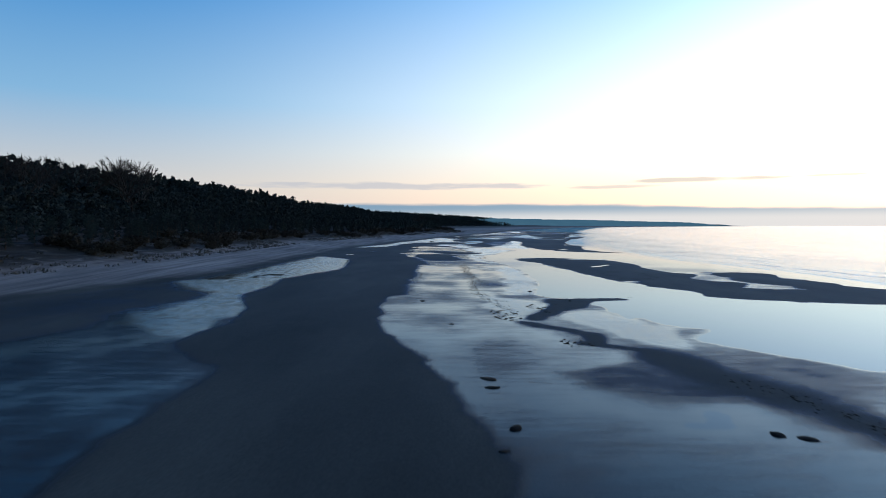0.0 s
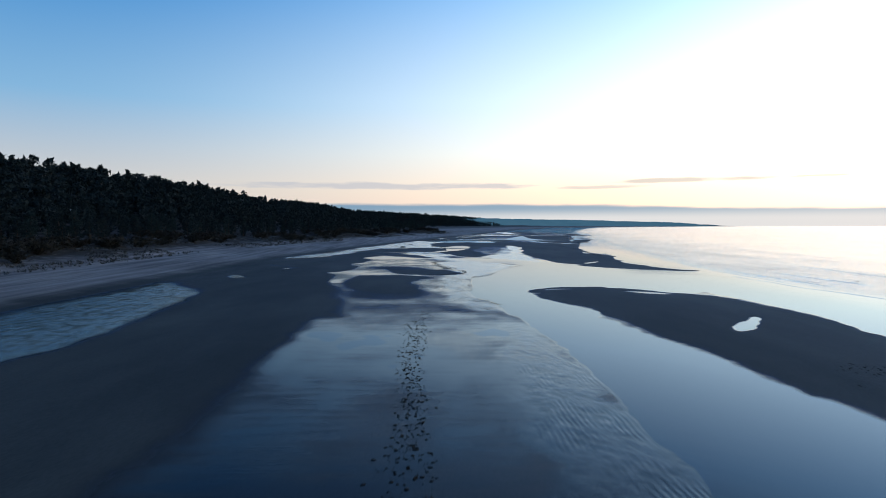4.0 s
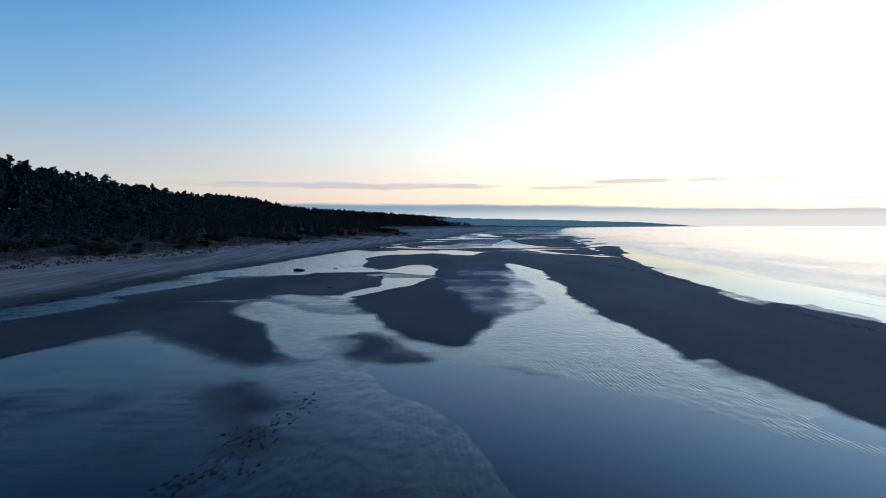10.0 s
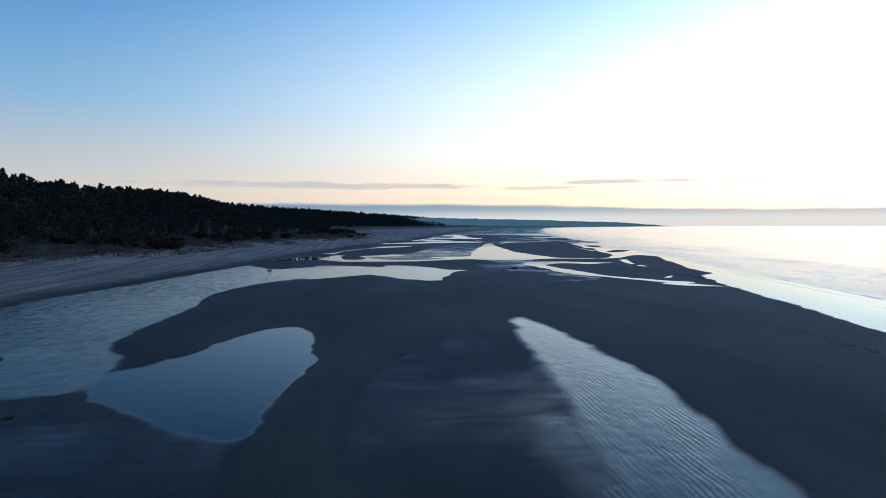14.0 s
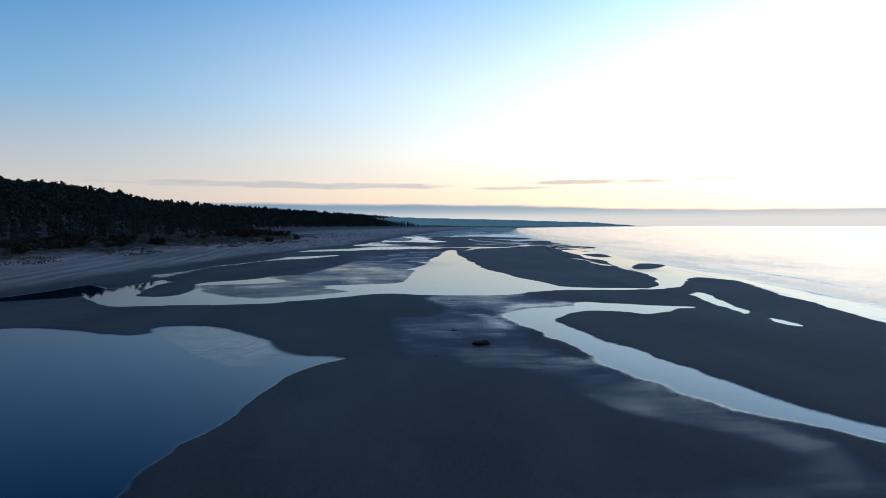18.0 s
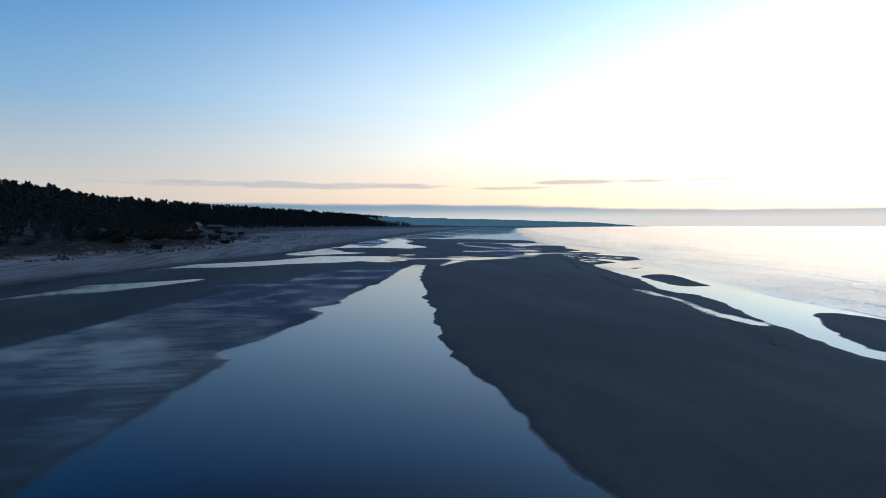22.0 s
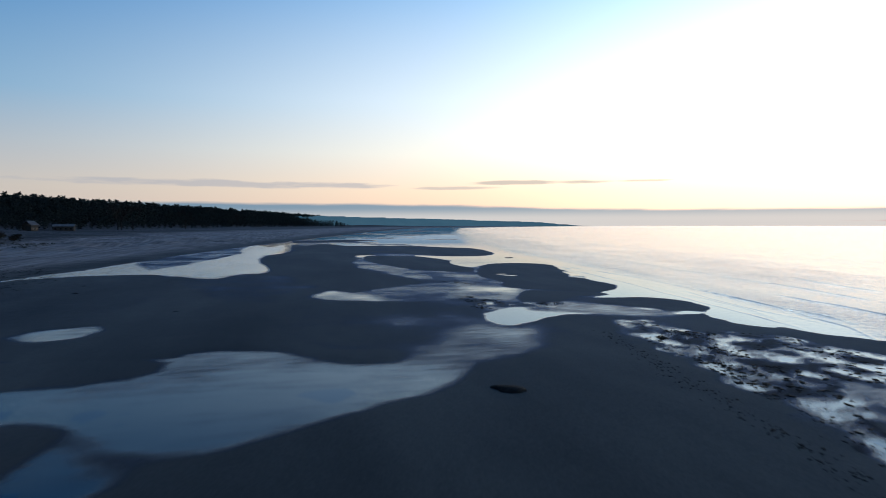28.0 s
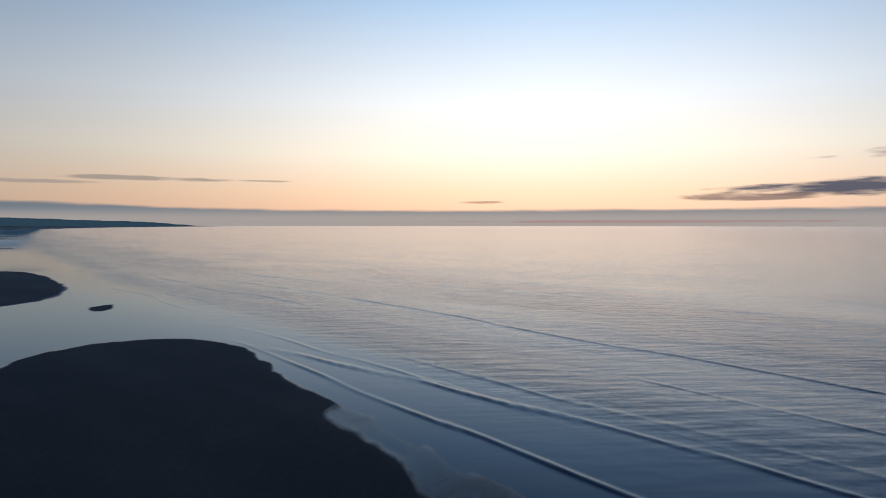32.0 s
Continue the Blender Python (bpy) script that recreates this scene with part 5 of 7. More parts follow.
pool([(59.7, 433.3), (56.6, 389.3), (55.3, 371.8), (56.8, 358.3), (57.9, 350.6), (57.9, 345.6), (62.7, 343.7), (67.4, 342.1), (70.4, 341.1), (66.2, 340.6), (58.2, 342.3), (51.6, 343.0), (45.0, 342.8), (38.9, 341.7), (36.3, 340.8), (34.1, 338.9), (31.2, 337.0), (26.4, 335.7), (14.6, 355.3), (22.4, 359.2), (25.8, 369.2), (31.2, 385.3), (41.1, 414.9)])
sheen([(16.1, 352.9), (24.6, 353.7), (28.8, 358.1), (32.8, 364.0), (39.0, 377.3), (49.4, 421.5), (59.7, 433.3), (42.7, 371.2), (41.7, 360.8), (38.2, 349.3), (31.5, 348.4), (29.0, 342.7), (22.3, 342.5)])
bar([(65.8, 452.1), (83.9, 458.3), (95.0, 447.3), (84.9, 400.8), (78.9, 370.8), (75.5, 357.0), (72.1, 348.3), (69.7, 344.1), (65.5, 343.2), (61.2, 344.5), (58.3, 346.4), (58.1, 353.3), (56.9, 360.1), (55.6, 373.4), (56.6, 389.3)])
bar([(10.7, 376.4), (14.1, 388.1), (17.2, 400.5), (25.3, 425.5), (40.8, 450.7), (33.8, 393.0), (27.9, 371.2), (22.4, 359.2), (14.6, 355.3), (9.2, 364.4)])
film([(6.8, 368.3), (10.7, 376.4), (14.8, 396.1), (20.1, 426.4), (24.0, 435.0), (17.2, 400.5), (12.1, 385.0), (10.2, 362.7)])
rill([(6.8, 368.3), (10.7, 376.4), (14.8, 396.1), (20.1, 426.4), (24.0, 435.0), (17.2, 400.5), (12.1, 385.0), (10.2, 362.7)])
damp([(41.9, 339.3), (47.6, 339.6), (52.6, 340.1), (51.8, 334.5), (55.0, 333.0), (55.7, 332.1), (56.2, 330.4), (51.6, 328.6), (49.6, 328.9), (48.0, 327.1), (46.0, 323.0), (42.0, 323.7), (42.7, 330.1)], 2.5)
pool([(55.7, 332.1), (57.9, 330.5), (63.0, 327.0), (59.4, 324.0), (57.8, 324.6), (57.2, 325.6), (53.4, 326.5), (52.2, 325.1), (50.3, 322.3), (46.0, 323.0), (48.2, 327.1), (50.5, 329.1), (52.5, 328.5), (55.0, 329.3)])
bar([(52.7, 325.7), (54.4, 326.6), (56.7, 325.7), (56.9, 323.6), (56.3, 321.3), (50.4, 322.3)])
rill([(48.1, 330.4), (50.6, 331.4), (55.3, 332.1), (55.0, 329.3), (53.0, 328.1), (50.5, 329.1), (48.2, 327.1), (46.0, 323.0), (44.9, 323.2), (46.8, 327.3)])
sheen([(18.0, 349.7), (28.6, 347.5), (35.2, 346.4), (37.4, 347.1), (33.3, 342.0), (30.0, 340.1), (24.7, 338.5)], 1.2)
# 325 metres on
stretch([(-44.5, 486.9), (-6.2, 480.5), (32.2, 474.1), (70.5, 467.8), (108.8, 461.4), (147.1, 455.1), (185.4, 448.7), (78.6, 353.2), (60.7, 337.2), (49.0, 339.2), (37.4, 341.1), (25.6, 362.0)], 0.095)
pool([(129.7, 553.3), (286.6, 527.3), (75.0, 348.6), (75.1, 353.0), (76.3, 357.9), (77.7, 362.0), (78.3, 369.0), (81.6, 380.8), (83.7, 392.7), (92.6, 422.6)])
bar([(86.2, 381.6), (89.2, 383.3), (90.7, 379.2), (88.9, 374.8), (82.6, 368.3), (79.7, 368.1), (80.8, 372.1)])
bar([(88.8, 412.5), (95.4, 417.9), (94.3, 407.1), (89.3, 399.9), (87.8, 405.0)])
pool([(64.9, 444.6), (58.7, 396.8), (55.9, 374.4), (56.8, 366.8), (57.1, 359.3), (57.8, 353.8), (58.5, 348.8), (58.5, 346.4), (59.6, 344.4), (62.2, 343.4), (67.1, 342.0), (65.6, 340.6), (60.6, 341.5), (56.8, 341.6), (54.5, 340.7), (52.4, 339.6), (50.4, 338.2), (42.5, 339.5), (35.6, 343.1), (31.1, 350.5), (36.0, 351.3), (39.2, 351.6), (42.2, 355.2), (42.6, 361.7), (44.5, 371.5), (48.4, 386.3), (56.1, 415.6)])
sheen([(23.0, 364.0), (28.1, 366.9), (30.7, 375.3), (34.6, 388.5), (42.4, 417.9), (56.9, 445.9), (56.1, 415.6), (48.4, 386.3), (44.5, 371.5), (42.6, 361.7), (42.2, 355.2), (39.2, 351.6), (34.9, 351.4), (31.1, 350.5)])
bar([(21.8, 366.0), (27.1, 369.2), (30.1, 377.0), (34.1, 391.3), (27.3, 395.3), (17.9, 396.9), (10.0, 385.8)])
film([(10.0, 385.8), (16.2, 394.3), (21.7, 415.9), (33.0, 425.5), (29.1, 409.9), (18.5, 403.5), (14.4, 387.2)])
rill([(10.0, 385.8), (16.2, 394.3), (21.7, 415.9), (33.0, 425.5), (29.1, 409.9), (18.5, 403.5), (14.4, 387.2)])
bar([(53.5, 339.4), (55.6, 341.1), (58.4, 341.1), (64.4, 339.7), (60.7, 336.5), (52.8, 337.8)])
rill([(54.1, 344.1), (58.1, 343.8), (61.9, 343.0), (65.0, 341.7), (60.8, 341.7), (57.2, 342.3), (53.6, 342.9)])
# 357 metres on
stretch([(-36.9, 517.8), (1.4, 511.7), (39.7, 505.5), (78.0, 499.4), (116.3, 493.3), (154.6, 487.2), (192.9, 481.0), (86.8, 385.0), (69.0, 369.0), (57.3, 370.9), (45.7, 372.7), (33.8, 393.5)], 0.095)
pool([(114.8, 573.9), (279.0, 547.6), (83.2, 380.4), (82.7, 383.5), (84.5, 389.7), (85.6, 396.4), (86.5, 402.5), (88.3, 418.3), (91.9, 432.6), (98.4, 454.7), (107.3, 494.7)])
bar([(90.8, 416.7), (96.4, 420.2), (96.5, 414.1), (91.9, 403.4), (89.3, 402.0), (88.1, 404.8), (88.8, 410.2)])
bar([(96.4, 431.9), (100.9, 433.0), (97.3, 429.1)])
film([(82.2, 401.5), (81.9, 395.7), (80.1, 387.7), (78.8, 382.3), (78.9, 379.6), (79.5, 377.2), (80.8, 378.3), (80.4, 383.3), (81.6, 391.2), (83.2, 399.7)], 0.4)
damp([(36.5, 386.8), (40.1, 393.3), (44.4, 394.3), (48.3, 394.6), (49.8, 391.0), (48.0, 384.0), (46.7, 380.2), (45.9, 376.9), (43.9, 374.7)])
damp([(34.2, 390.7), (35.9, 396.6), (37.1, 405.6), (41.0, 415.6), (47.1, 431.6), (55.4, 448.6), (61.4, 447.6), (55.2, 415.6), (51.5, 406.4), (47.2, 396.7), (44.1, 395.2), (39.7, 394.2), (38.7, 387.6)], 2.5)
pool([(65.0, 449.4), (60.5, 417.2), (59.4, 402.0), (58.1, 395.0), (58.0, 389.7), (57.0, 382.6), (56.9, 378.6), (56.4, 378.0), (56.3, 374.7), (55.9, 370.4), (45.5, 372.0), (43.9, 374.7), (45.9, 376.9), (46.7, 380.2), (48.0, 384.0), (49.8, 391.0), (51.9, 400.5), (55.2, 413.3), (60.7, 437.6)])
film([(23.8, 407.7), (29.7, 413.4), (34.4, 424.1), (27.7, 417.7), (19.4, 415.0)])
rill([(23.8, 407.7), (29.7, 413.4), (34.4, 424.1), (27.7, 417.7), (19.4, 415.0)])
film([(13.5, 424.7), (19.6, 436.0), (24.2, 445.3), (33.6, 446.7), (53.5, 461.9), (64.2, 488.5), (53.2, 479.3), (40.1, 477.5), (28.0, 453.0), (17.8, 440.2), (9.7, 430.9)])
rill([(13.5, 424.7), (19.6, 436.0), (24.2, 445.3), (33.6, 446.7), (53.5, 461.9), (64.2, 488.5), (53.2, 479.3), (40.1, 477.5), (28.0, 453.0), (17.8, 440.2), (9.7, 430.9)])
# 373 metres on
stretch([(-55.0, 572.7), (-7.5, 565.2), (40.0, 557.6), (87.6, 550.1), (135.1, 542.5), (182.6, 534.9), (230.2, 527.4), (90.8, 401.1), (73.1, 385.1), (61.4, 386.9), (49.8, 388.8), (38.0, 409.5)], 0.095)
pool([(114.4, 590.1), (282.3, 563.4), (85.3, 394.8), (85.0, 399.9), (86.0, 405.2), (89.4, 415.4), (89.9, 424.4), (94.3, 440.7), (97.0, 458.5), (98.1, 488.6)])
bar([(90.6, 417.4), (94.6, 420.4), (96.7, 418.2), (95.0, 411.6), (92.6, 405.1), (92.8, 403.3), (89.1, 402.7), (88.5, 405.8), (89.6, 411.2)])
bar([(102.6, 473.6), (108.1, 469.7), (104.1, 453.0), (101.2, 457.8)])
bar([(96.0, 432.0), (100.4, 433.0), (96.5, 429.1)])
film([(81.7, 401.1), (81.6, 398.0), (81.0, 393.7), (81.7, 394.4), (83.4, 398.9), (82.8, 401.2)], 0.4)
damp([(39.2, 405.3), (43.9, 410.2), (50.0, 411.0), (53.1, 412.4), (52.1, 402.1), (51.0, 397.7), (49.8, 393.5), (47.5, 391.6)])
damp([(32.9, 415.6), (42.3, 414.1), (44.7, 424.1), (49.6, 435.5), (58.1, 442.9), (60.5, 436.5), (56.7, 419.1), (52.8, 414.6), (48.3, 411.2), (42.2, 410.4), (38.3, 406.7)], 2.5)
pool([(94.1, 483.4), (86.7, 473.1), (73.1, 462.3), (67.0, 453.1), (63.7, 438.9), (61.2, 423.1), (60.0, 413.5), (59.4, 406.1), (59.2, 401.0), (58.3, 398.2), (58.4, 395.4), (57.8, 394.2), (58.0, 391.2), (57.9, 386.8), (49.6, 388.1), (47.5, 391.6), (50.0, 392.9), (51.0, 397.7), (52.4, 404.4), (54.2, 412.2), (56.7, 419.1), (60.6, 439.4), (65.5, 453.4), (77.0, 474.6)])
film([(17.0, 441.8), (33.2, 443.7), (40.4, 451.5), (54.1, 455.2), (65.8, 484.4), (69.4, 504.0), (52.7, 495.8), (40.7, 467.4), (29.2, 454.9), (11.8, 450.3)])
rill([(17.0, 441.8), (33.2, 443.7), (40.4, 451.5), (54.1, 455.2), (65.8, 484.4), (69.4, 504.0), (52.7, 495.8), (40.7, 467.4), (29.2, 454.9), (11.8, 450.3)])
film([(54.3, 465.3), (57.5, 480.8), (78.4, 482.4), (95.8, 488.9), (75.8, 467.9), (67.6, 459.9), (62.8, 463.9)])
film([(78.1, 502.7), (101.8, 528.0), (93.5, 493.4), (79.9, 491.4)])
rill([(29.2, 454.9), (33.2, 481.6), (50.6, 536.1), (81.4, 656.6), (73.2, 552.3), (53.2, 486.4), (41.7, 461.9)])
# 421 metres on
stretch([(-30.6, 615.3), (14.8, 607.0), (60.3, 598.8), (105.7, 590.5), (151.2, 582.3), (196.6, 574.0), (242.1, 565.7), (106.2, 448.0), (88.6, 432.7), (77.3, 434.8), (65.9, 436.9), (54.8, 457.3)], 0.095)
pool([(120.1, 629.5), (291.7, 598.3), (111.0, 450.4), (109.9, 453.5), (114.1, 463.5), (113.9, 473.8), (112.5, 478.3), (113.4, 493.5), (120.9, 522.1), (118.3, 541.9), (132.4, 585.7), (121.1, 587.7)])
bar([(107.7, 524.5), (118.4, 535.4), (123.5, 530.5), (118.4, 508.2), (114.7, 495.1), (108.3, 492.8), (105.6, 497.6)])
bar([(108.3, 486.6), (112.9, 484.4), (112.5, 478.3), (108.3, 477.9)])
damp([(75.0, 472.3), (79.6, 469.7), (83.9, 467.3), (91.0, 475.5), (96.2, 482.4), (92.4, 489.5), (86.1, 492.8), (81.5, 488.1), (80.2, 475.3)])
film([(80.4, 499.5), (91.8, 507.2), (97.3, 496.5), (93.7, 489.3), (86.1, 492.8)])
film([(91.3, 559.3), (99.3, 545.3), (110.4, 532.9), (95.6, 526.7), (90.8, 536.4)])
film([(95.8, 496.7), (100.3, 491.8), (98.2, 479.2), (93.4, 477.5), (94.1, 485.8)])
pool([(102.9, 459.5), (104.3, 456.8), (104.3, 451.6), (107.0, 447.1), (103.8, 444.5), (101.1, 447.5), (101.0, 450.5), (100.3, 453.3)])
film([(98.2, 479.2), (90.4, 473.5), (85.6, 468.7), (83.9, 467.3), (79.6, 469.7), (75.0, 472.3), (69.5, 471.6), (64.0, 472.6), (58.4, 475.4), (51.3, 476.7), (42.4, 476.5), (55.5, 453.9), (58.5, 453.3), (60.0, 455.7), (62.9, 459.2), (62.7, 462.1), (67.3, 463.5), (72.7, 461.4), (71.6, 457.6), (69.9, 451.9), (67.9, 447.0), (67.2, 443.8), (67.2, 441.8), (68.1, 441.6), (69.0, 445.2), (70.7, 450.0), (73.1, 454.0), (76.4, 458.6), (83.1, 463.1), (87.5, 465.1), (92.5, 473.1)], 0.7)
bar([(64.2, 469.3), (64.9, 472.4), (73.2, 470.9), (70.7, 468.2), (66.8, 466.9)])
film([(40.0, 480.6), (47.4, 485.8), (58.1, 492.4), (48.7, 497.5), (50.6, 514.7), (58.5, 525.8), (71.6, 523.4), (77.4, 530.0), (70.8, 550.5), (80.5, 650.3), (59.7, 598.9), (48.2, 544.2), (42.3, 516.2), (34.1, 490.8)])
rill([(40.0, 480.6), (47.4, 485.8), (58.1, 492.4), (48.7, 497.5), (50.6, 514.7), (58.5, 525.8), (71.6, 523.4), (77.4, 530.0), (70.8, 550.5), (80.5, 650.3), (59.7, 598.9), (48.2, 544.2), (42.3, 516.2), (34.1, 490.8)])
film([(62.3, 480.8), (65.9, 485.1), (67.3, 482.2), (64.8, 478.1)])
rill([(40.0, 480.6), (47.4, 485.8), (58.1, 492.4), (58.5, 525.8), (71.6, 523.4), (80.5, 650.3), (59.7, 598.9), (48.2, 544.2), (42.3, 516.2), (34.1, 490.8)])
# 438 metres on
stretch([(-13.1, 644.8), (32.6, 632.7), (78.4, 620.7), (124.1, 608.7), (169.9, 596.7), (215.6, 584.7), (261.4, 572.7), (113.0, 462.9), (94.1, 448.9), (82.7, 451.9), (71.5, 454.8), (61.9, 476.4)], 0.095)
pool([(117.8, 654.3), (315.3, 602.5), (114.5, 462.5), (113.5, 465.3), (112.1, 468.5), (112.0, 475.9), (114.0, 480.2), (113.4, 486.2), (115.3, 496.0), (118.9, 509.9), (124.1, 528.9), (114.1, 537.4), (108.3, 529.0), (113.9, 562.7), (130.8, 580.4), (125.7, 633.5)])
damp([(77.7, 491.5), (88.2, 488.8), (92.1, 478.4), (88.8, 472.7), (86.1, 470.0), (80.6, 471.5), (78.0, 479.7)])
film([(80.2, 497.2), (87.2, 504.7), (97.5, 503.9), (98.5, 494.9), (92.4, 489.6), (85.6, 491.4), (81.6, 492.4)])
film([(91.4, 557.6), (102.0, 565.8), (109.4, 535.6), (104.2, 513.8), (99.6, 494.6), (106.3, 492.8), (97.0, 484.6), (96.0, 490.8), (99.4, 510.8), (95.3, 539.3)])
bar([(105.7, 518.2), (116.1, 536.9), (123.5, 531.9), (117.4, 510.3), (115.0, 496.1), (111.2, 492.6), (107.4, 495.2), (103.8, 502.2)])
bar([(100.4, 490.5), (104.5, 494.3), (111.8, 491.4), (107.2, 487.8), (101.6, 483.4), (99.6, 485.8)])
bar([(105.3, 484.3), (111.3, 487.6), (113.9, 485.2), (113.3, 479.3), (109.8, 477.7), (106.6, 480.4)])
bar([(100.6, 614.9), (120.1, 609.8), (133.0, 586.6), (116.3, 562.0), (104.2, 578.3)])
film([(111.1, 476.1), (107.0, 481.0), (101.2, 482.5), (96.6, 479.9), (93.2, 475.7), (90.7, 473.1), (87.7, 471.2), (85.1, 468.1), (84.3, 467.0), (81.6, 467.8), (79.4, 470.3), (77.6, 472.2), (73.8, 472.5), (73.3, 470.6), (65.5, 471.4), (62.9, 471.5), (67.6, 461.7), (71.1, 462.0), (73.9, 457.9), (76.4, 457.3), (78.0, 458.1), (79.7, 459.1), (81.4, 460.3), (83.3, 461.3), (85.4, 462.5), (86.9, 464.0), (88.3, 466.6), (91.5, 470.2), (95.8, 475.0), (100.1, 478.5), (104.9, 477.8), (109.3, 473.9)], 1.0)
bar([(62.6, 472.1), (69.1, 471.7), (73.3, 470.6), (72.8, 467.7), (69.7, 466.1), (64.8, 467.4)])
film([(63.5, 478.4), (63.4, 481.3), (65.1, 483.1), (67.0, 483.7), (67.6, 480.2), (65.8, 477.8)])
film([(41.9, 515.3), (49.1, 528.3), (62.9, 529.4), (77.0, 523.8), (69.7, 522.9), (72.2, 553.4), (77.8, 620.9), (60.3, 684.0), (53.0, 558.4), (45.5, 521.1)])
rill([(41.9, 515.3), (49.1, 528.3), (62.9, 529.4), (77.0, 523.8), (69.7, 522.9), (72.2, 553.4), (77.8, 620.9), (60.3, 684.0), (53.0, 558.4), (45.5, 521.1)])
film([(102.6, 471.0), (104.7, 468.9), (102.3, 468.4)])
film([(103.6, 465.4), (104.6, 463.7), (103.2, 460.9), (101.5, 461.9)])
film([(102.8, 459.3), (104.1, 458.0), (100.5, 454.9), (99.2, 454.9), (101.1, 457.0)])
rill([(41.9, 515.3), (49.1, 528.3), (62.9, 529.4), (77.0, 523.8), (72.2, 553.4), (77.8, 620.9), (60.3, 684.0), (53.0, 558.4), (45.5, 521.1)])
# 455 metres on
stretch([(13.0, 672.6), (57.7, 655.6), (102.3, 638.7), (147.0, 621.7), (191.7, 604.7), (236.3, 587.8), (281.0, 570.8), (120.3, 476.5), (99.7, 464.4), (88.7, 468.6), (77.7, 472.8), (70.3, 495.4)], 0.072)
pool([(118.0, 678.7), (338.4, 595.0), (111.6, 470.3), (110.1, 471.8), (109.9, 473.9), (110.5, 477.3), (114.0, 480.5), (114.3, 486.6), (112.5, 492.7), (115.0, 496.7), (116.7, 507.2), (122.6, 526.3), (123.6, 539.0), (113.8, 538.0), (107.6, 527.5), (110.6, 555.1), (126.8, 567.0), (133.8, 606.1), (137.0, 686.6)])
damp([(85.2, 481.2), (89.6, 486.6), (94.6, 486.2), (92.8, 478.3), (93.0, 475.4), (94.9, 474.6), (93.0, 470.9), (90.6, 467.1), (84.7, 469.4), (86.5, 474.4)], 3)
sheen([(88.4, 471.7), (90.7, 475.2), (92.3, 476.4), (92.7, 474.8), (94.4, 474.1), (92.7, 471.0), (90.3, 467.2), (86.6, 468.6)], 1.5)
film([(80.7, 496.1), (84.1, 502.0), (88.5, 505.0), (94.4, 506.5), (95.5, 499.1), (100.3, 497.3), (101.1, 492.8), (99.0, 489.1), (95.7, 489.4), (94.0, 491.0), (89.0, 490.9), (84.0, 492.9)])
film([(91.9, 570.5), (99.2, 588.9), (103.3, 557.9), (108.9, 542.2), (107.7, 523.4), (104.2, 507.0), (101.7, 498.3), (97.1, 501.7), (98.2, 509.3), (103.5, 515.0), (98.9, 535.3), (93.2, 537.5)])
sheen([(95.7, 489.4), (99.7, 489.9), (102.4, 485.9), (99.1, 481.6), (95.8, 482.8), (95.5, 485.9)])
bar([(109.1, 529.6), (116.9, 539.1), (124.2, 536.3), (119.4, 519.0), (115.9, 504.9), (115.3, 496.6), (110.9, 493.3), (107.6, 496.1), (103.8, 501.0), (105.4, 511.5)])
bar([(101.1, 492.8), (104.4, 495.8), (108.1, 493.7), (110.4, 490.6), (104.1, 486.1), (101.7, 486.1), (100.0, 488.7)])
bar([(105.4, 485.7), (109.7, 487.9), (113.4, 487.7), (113.5, 483.0), (113.5, 479.9), (111.0, 478.7), (110.2, 480.6), (107.7, 483.8)])
bar([(105.0, 637.7), (108.5, 585.4), (114.6, 561.9), (128.3, 570.8), (130.7, 596.9), (116.1, 596.2)])
pool([(95.6, 482.9), (97.8, 485.0), (100.9, 484.7), (104.6, 485.0), (107.2, 483.1), (109.9, 479.6), (111.4, 478.0), (109.6, 477.6), (105.6, 479.1), (100.9, 480.2), (98.1, 479.4), (95.7, 477.2), (93.9, 476.2), (93.3, 478.2), (93.9, 481.0)])
film([(103.2, 472.3), (103.5, 471.0), (104.7, 469.5), (103.2, 468.9), (102.0, 470.2)], 0.5)
film([(56.8, 529.9), (63.1, 548.9), (72.7, 612.6), (79.1, 673.8), (78.3, 596.9), (73.9, 569.0), (77.0, 525.1), (72.0, 527.0), (69.8, 517.8), (62.7, 527.7)])
rill([(56.8, 529.9), (63.1, 548.9), (72.7, 612.6), (79.1, 673.8), (78.3, 596.9), (73.9, 569.0), (77.0, 525.1), (72.0, 527.0), (69.8, 517.8), (62.7, 527.7)])
rill([(56.8, 529.9), (63.1, 548.9), (72.7, 612.6), (79.1, 673.8), (73.9, 569.0), (66.8, 532.0)])
# 472 metres on
stretch([(64.9, 620.9), (92.4, 605.3), (119.9, 589.6), (147.4, 574.0), (174.8, 558.4), (202.3, 542.8), (229.8, 527.2), (129.0, 487.3), (106.6, 478.4), (96.2, 484.3), (85.9, 490.2), (82.1, 514.0)], 0.05)
pool([(132.6, 706.4), (367.7, 572.7), (115.8, 481.2), (114.5, 482.6), (114.7, 485.1), (112.1, 488.6), (109.9, 488.8), (107.5, 489.2), (110.9, 491.0), (110.3, 492.6), (111.9, 493.8), (115.3, 496.9), (116.5, 502.9), (117.9, 511.5), (123.0, 525.7), (124.5, 537.5), (116.5, 540.4), (110.8, 532.7), (108.5, 537.3), (110.8, 553.0), (123.4, 557.4), (130.3, 577.6), (134.0, 613.7), (133.1, 655.3)])
bar([(70.9, 566.3), (81.5, 596.1), (91.1, 679.2), (107.5, 581.4), (91.9, 563.7), (89.5, 531.7), (93.0, 519.1), (96.1, 509.9), (91.8, 505.2), (87.1, 500.8), (83.9, 497.9)], 1.2)
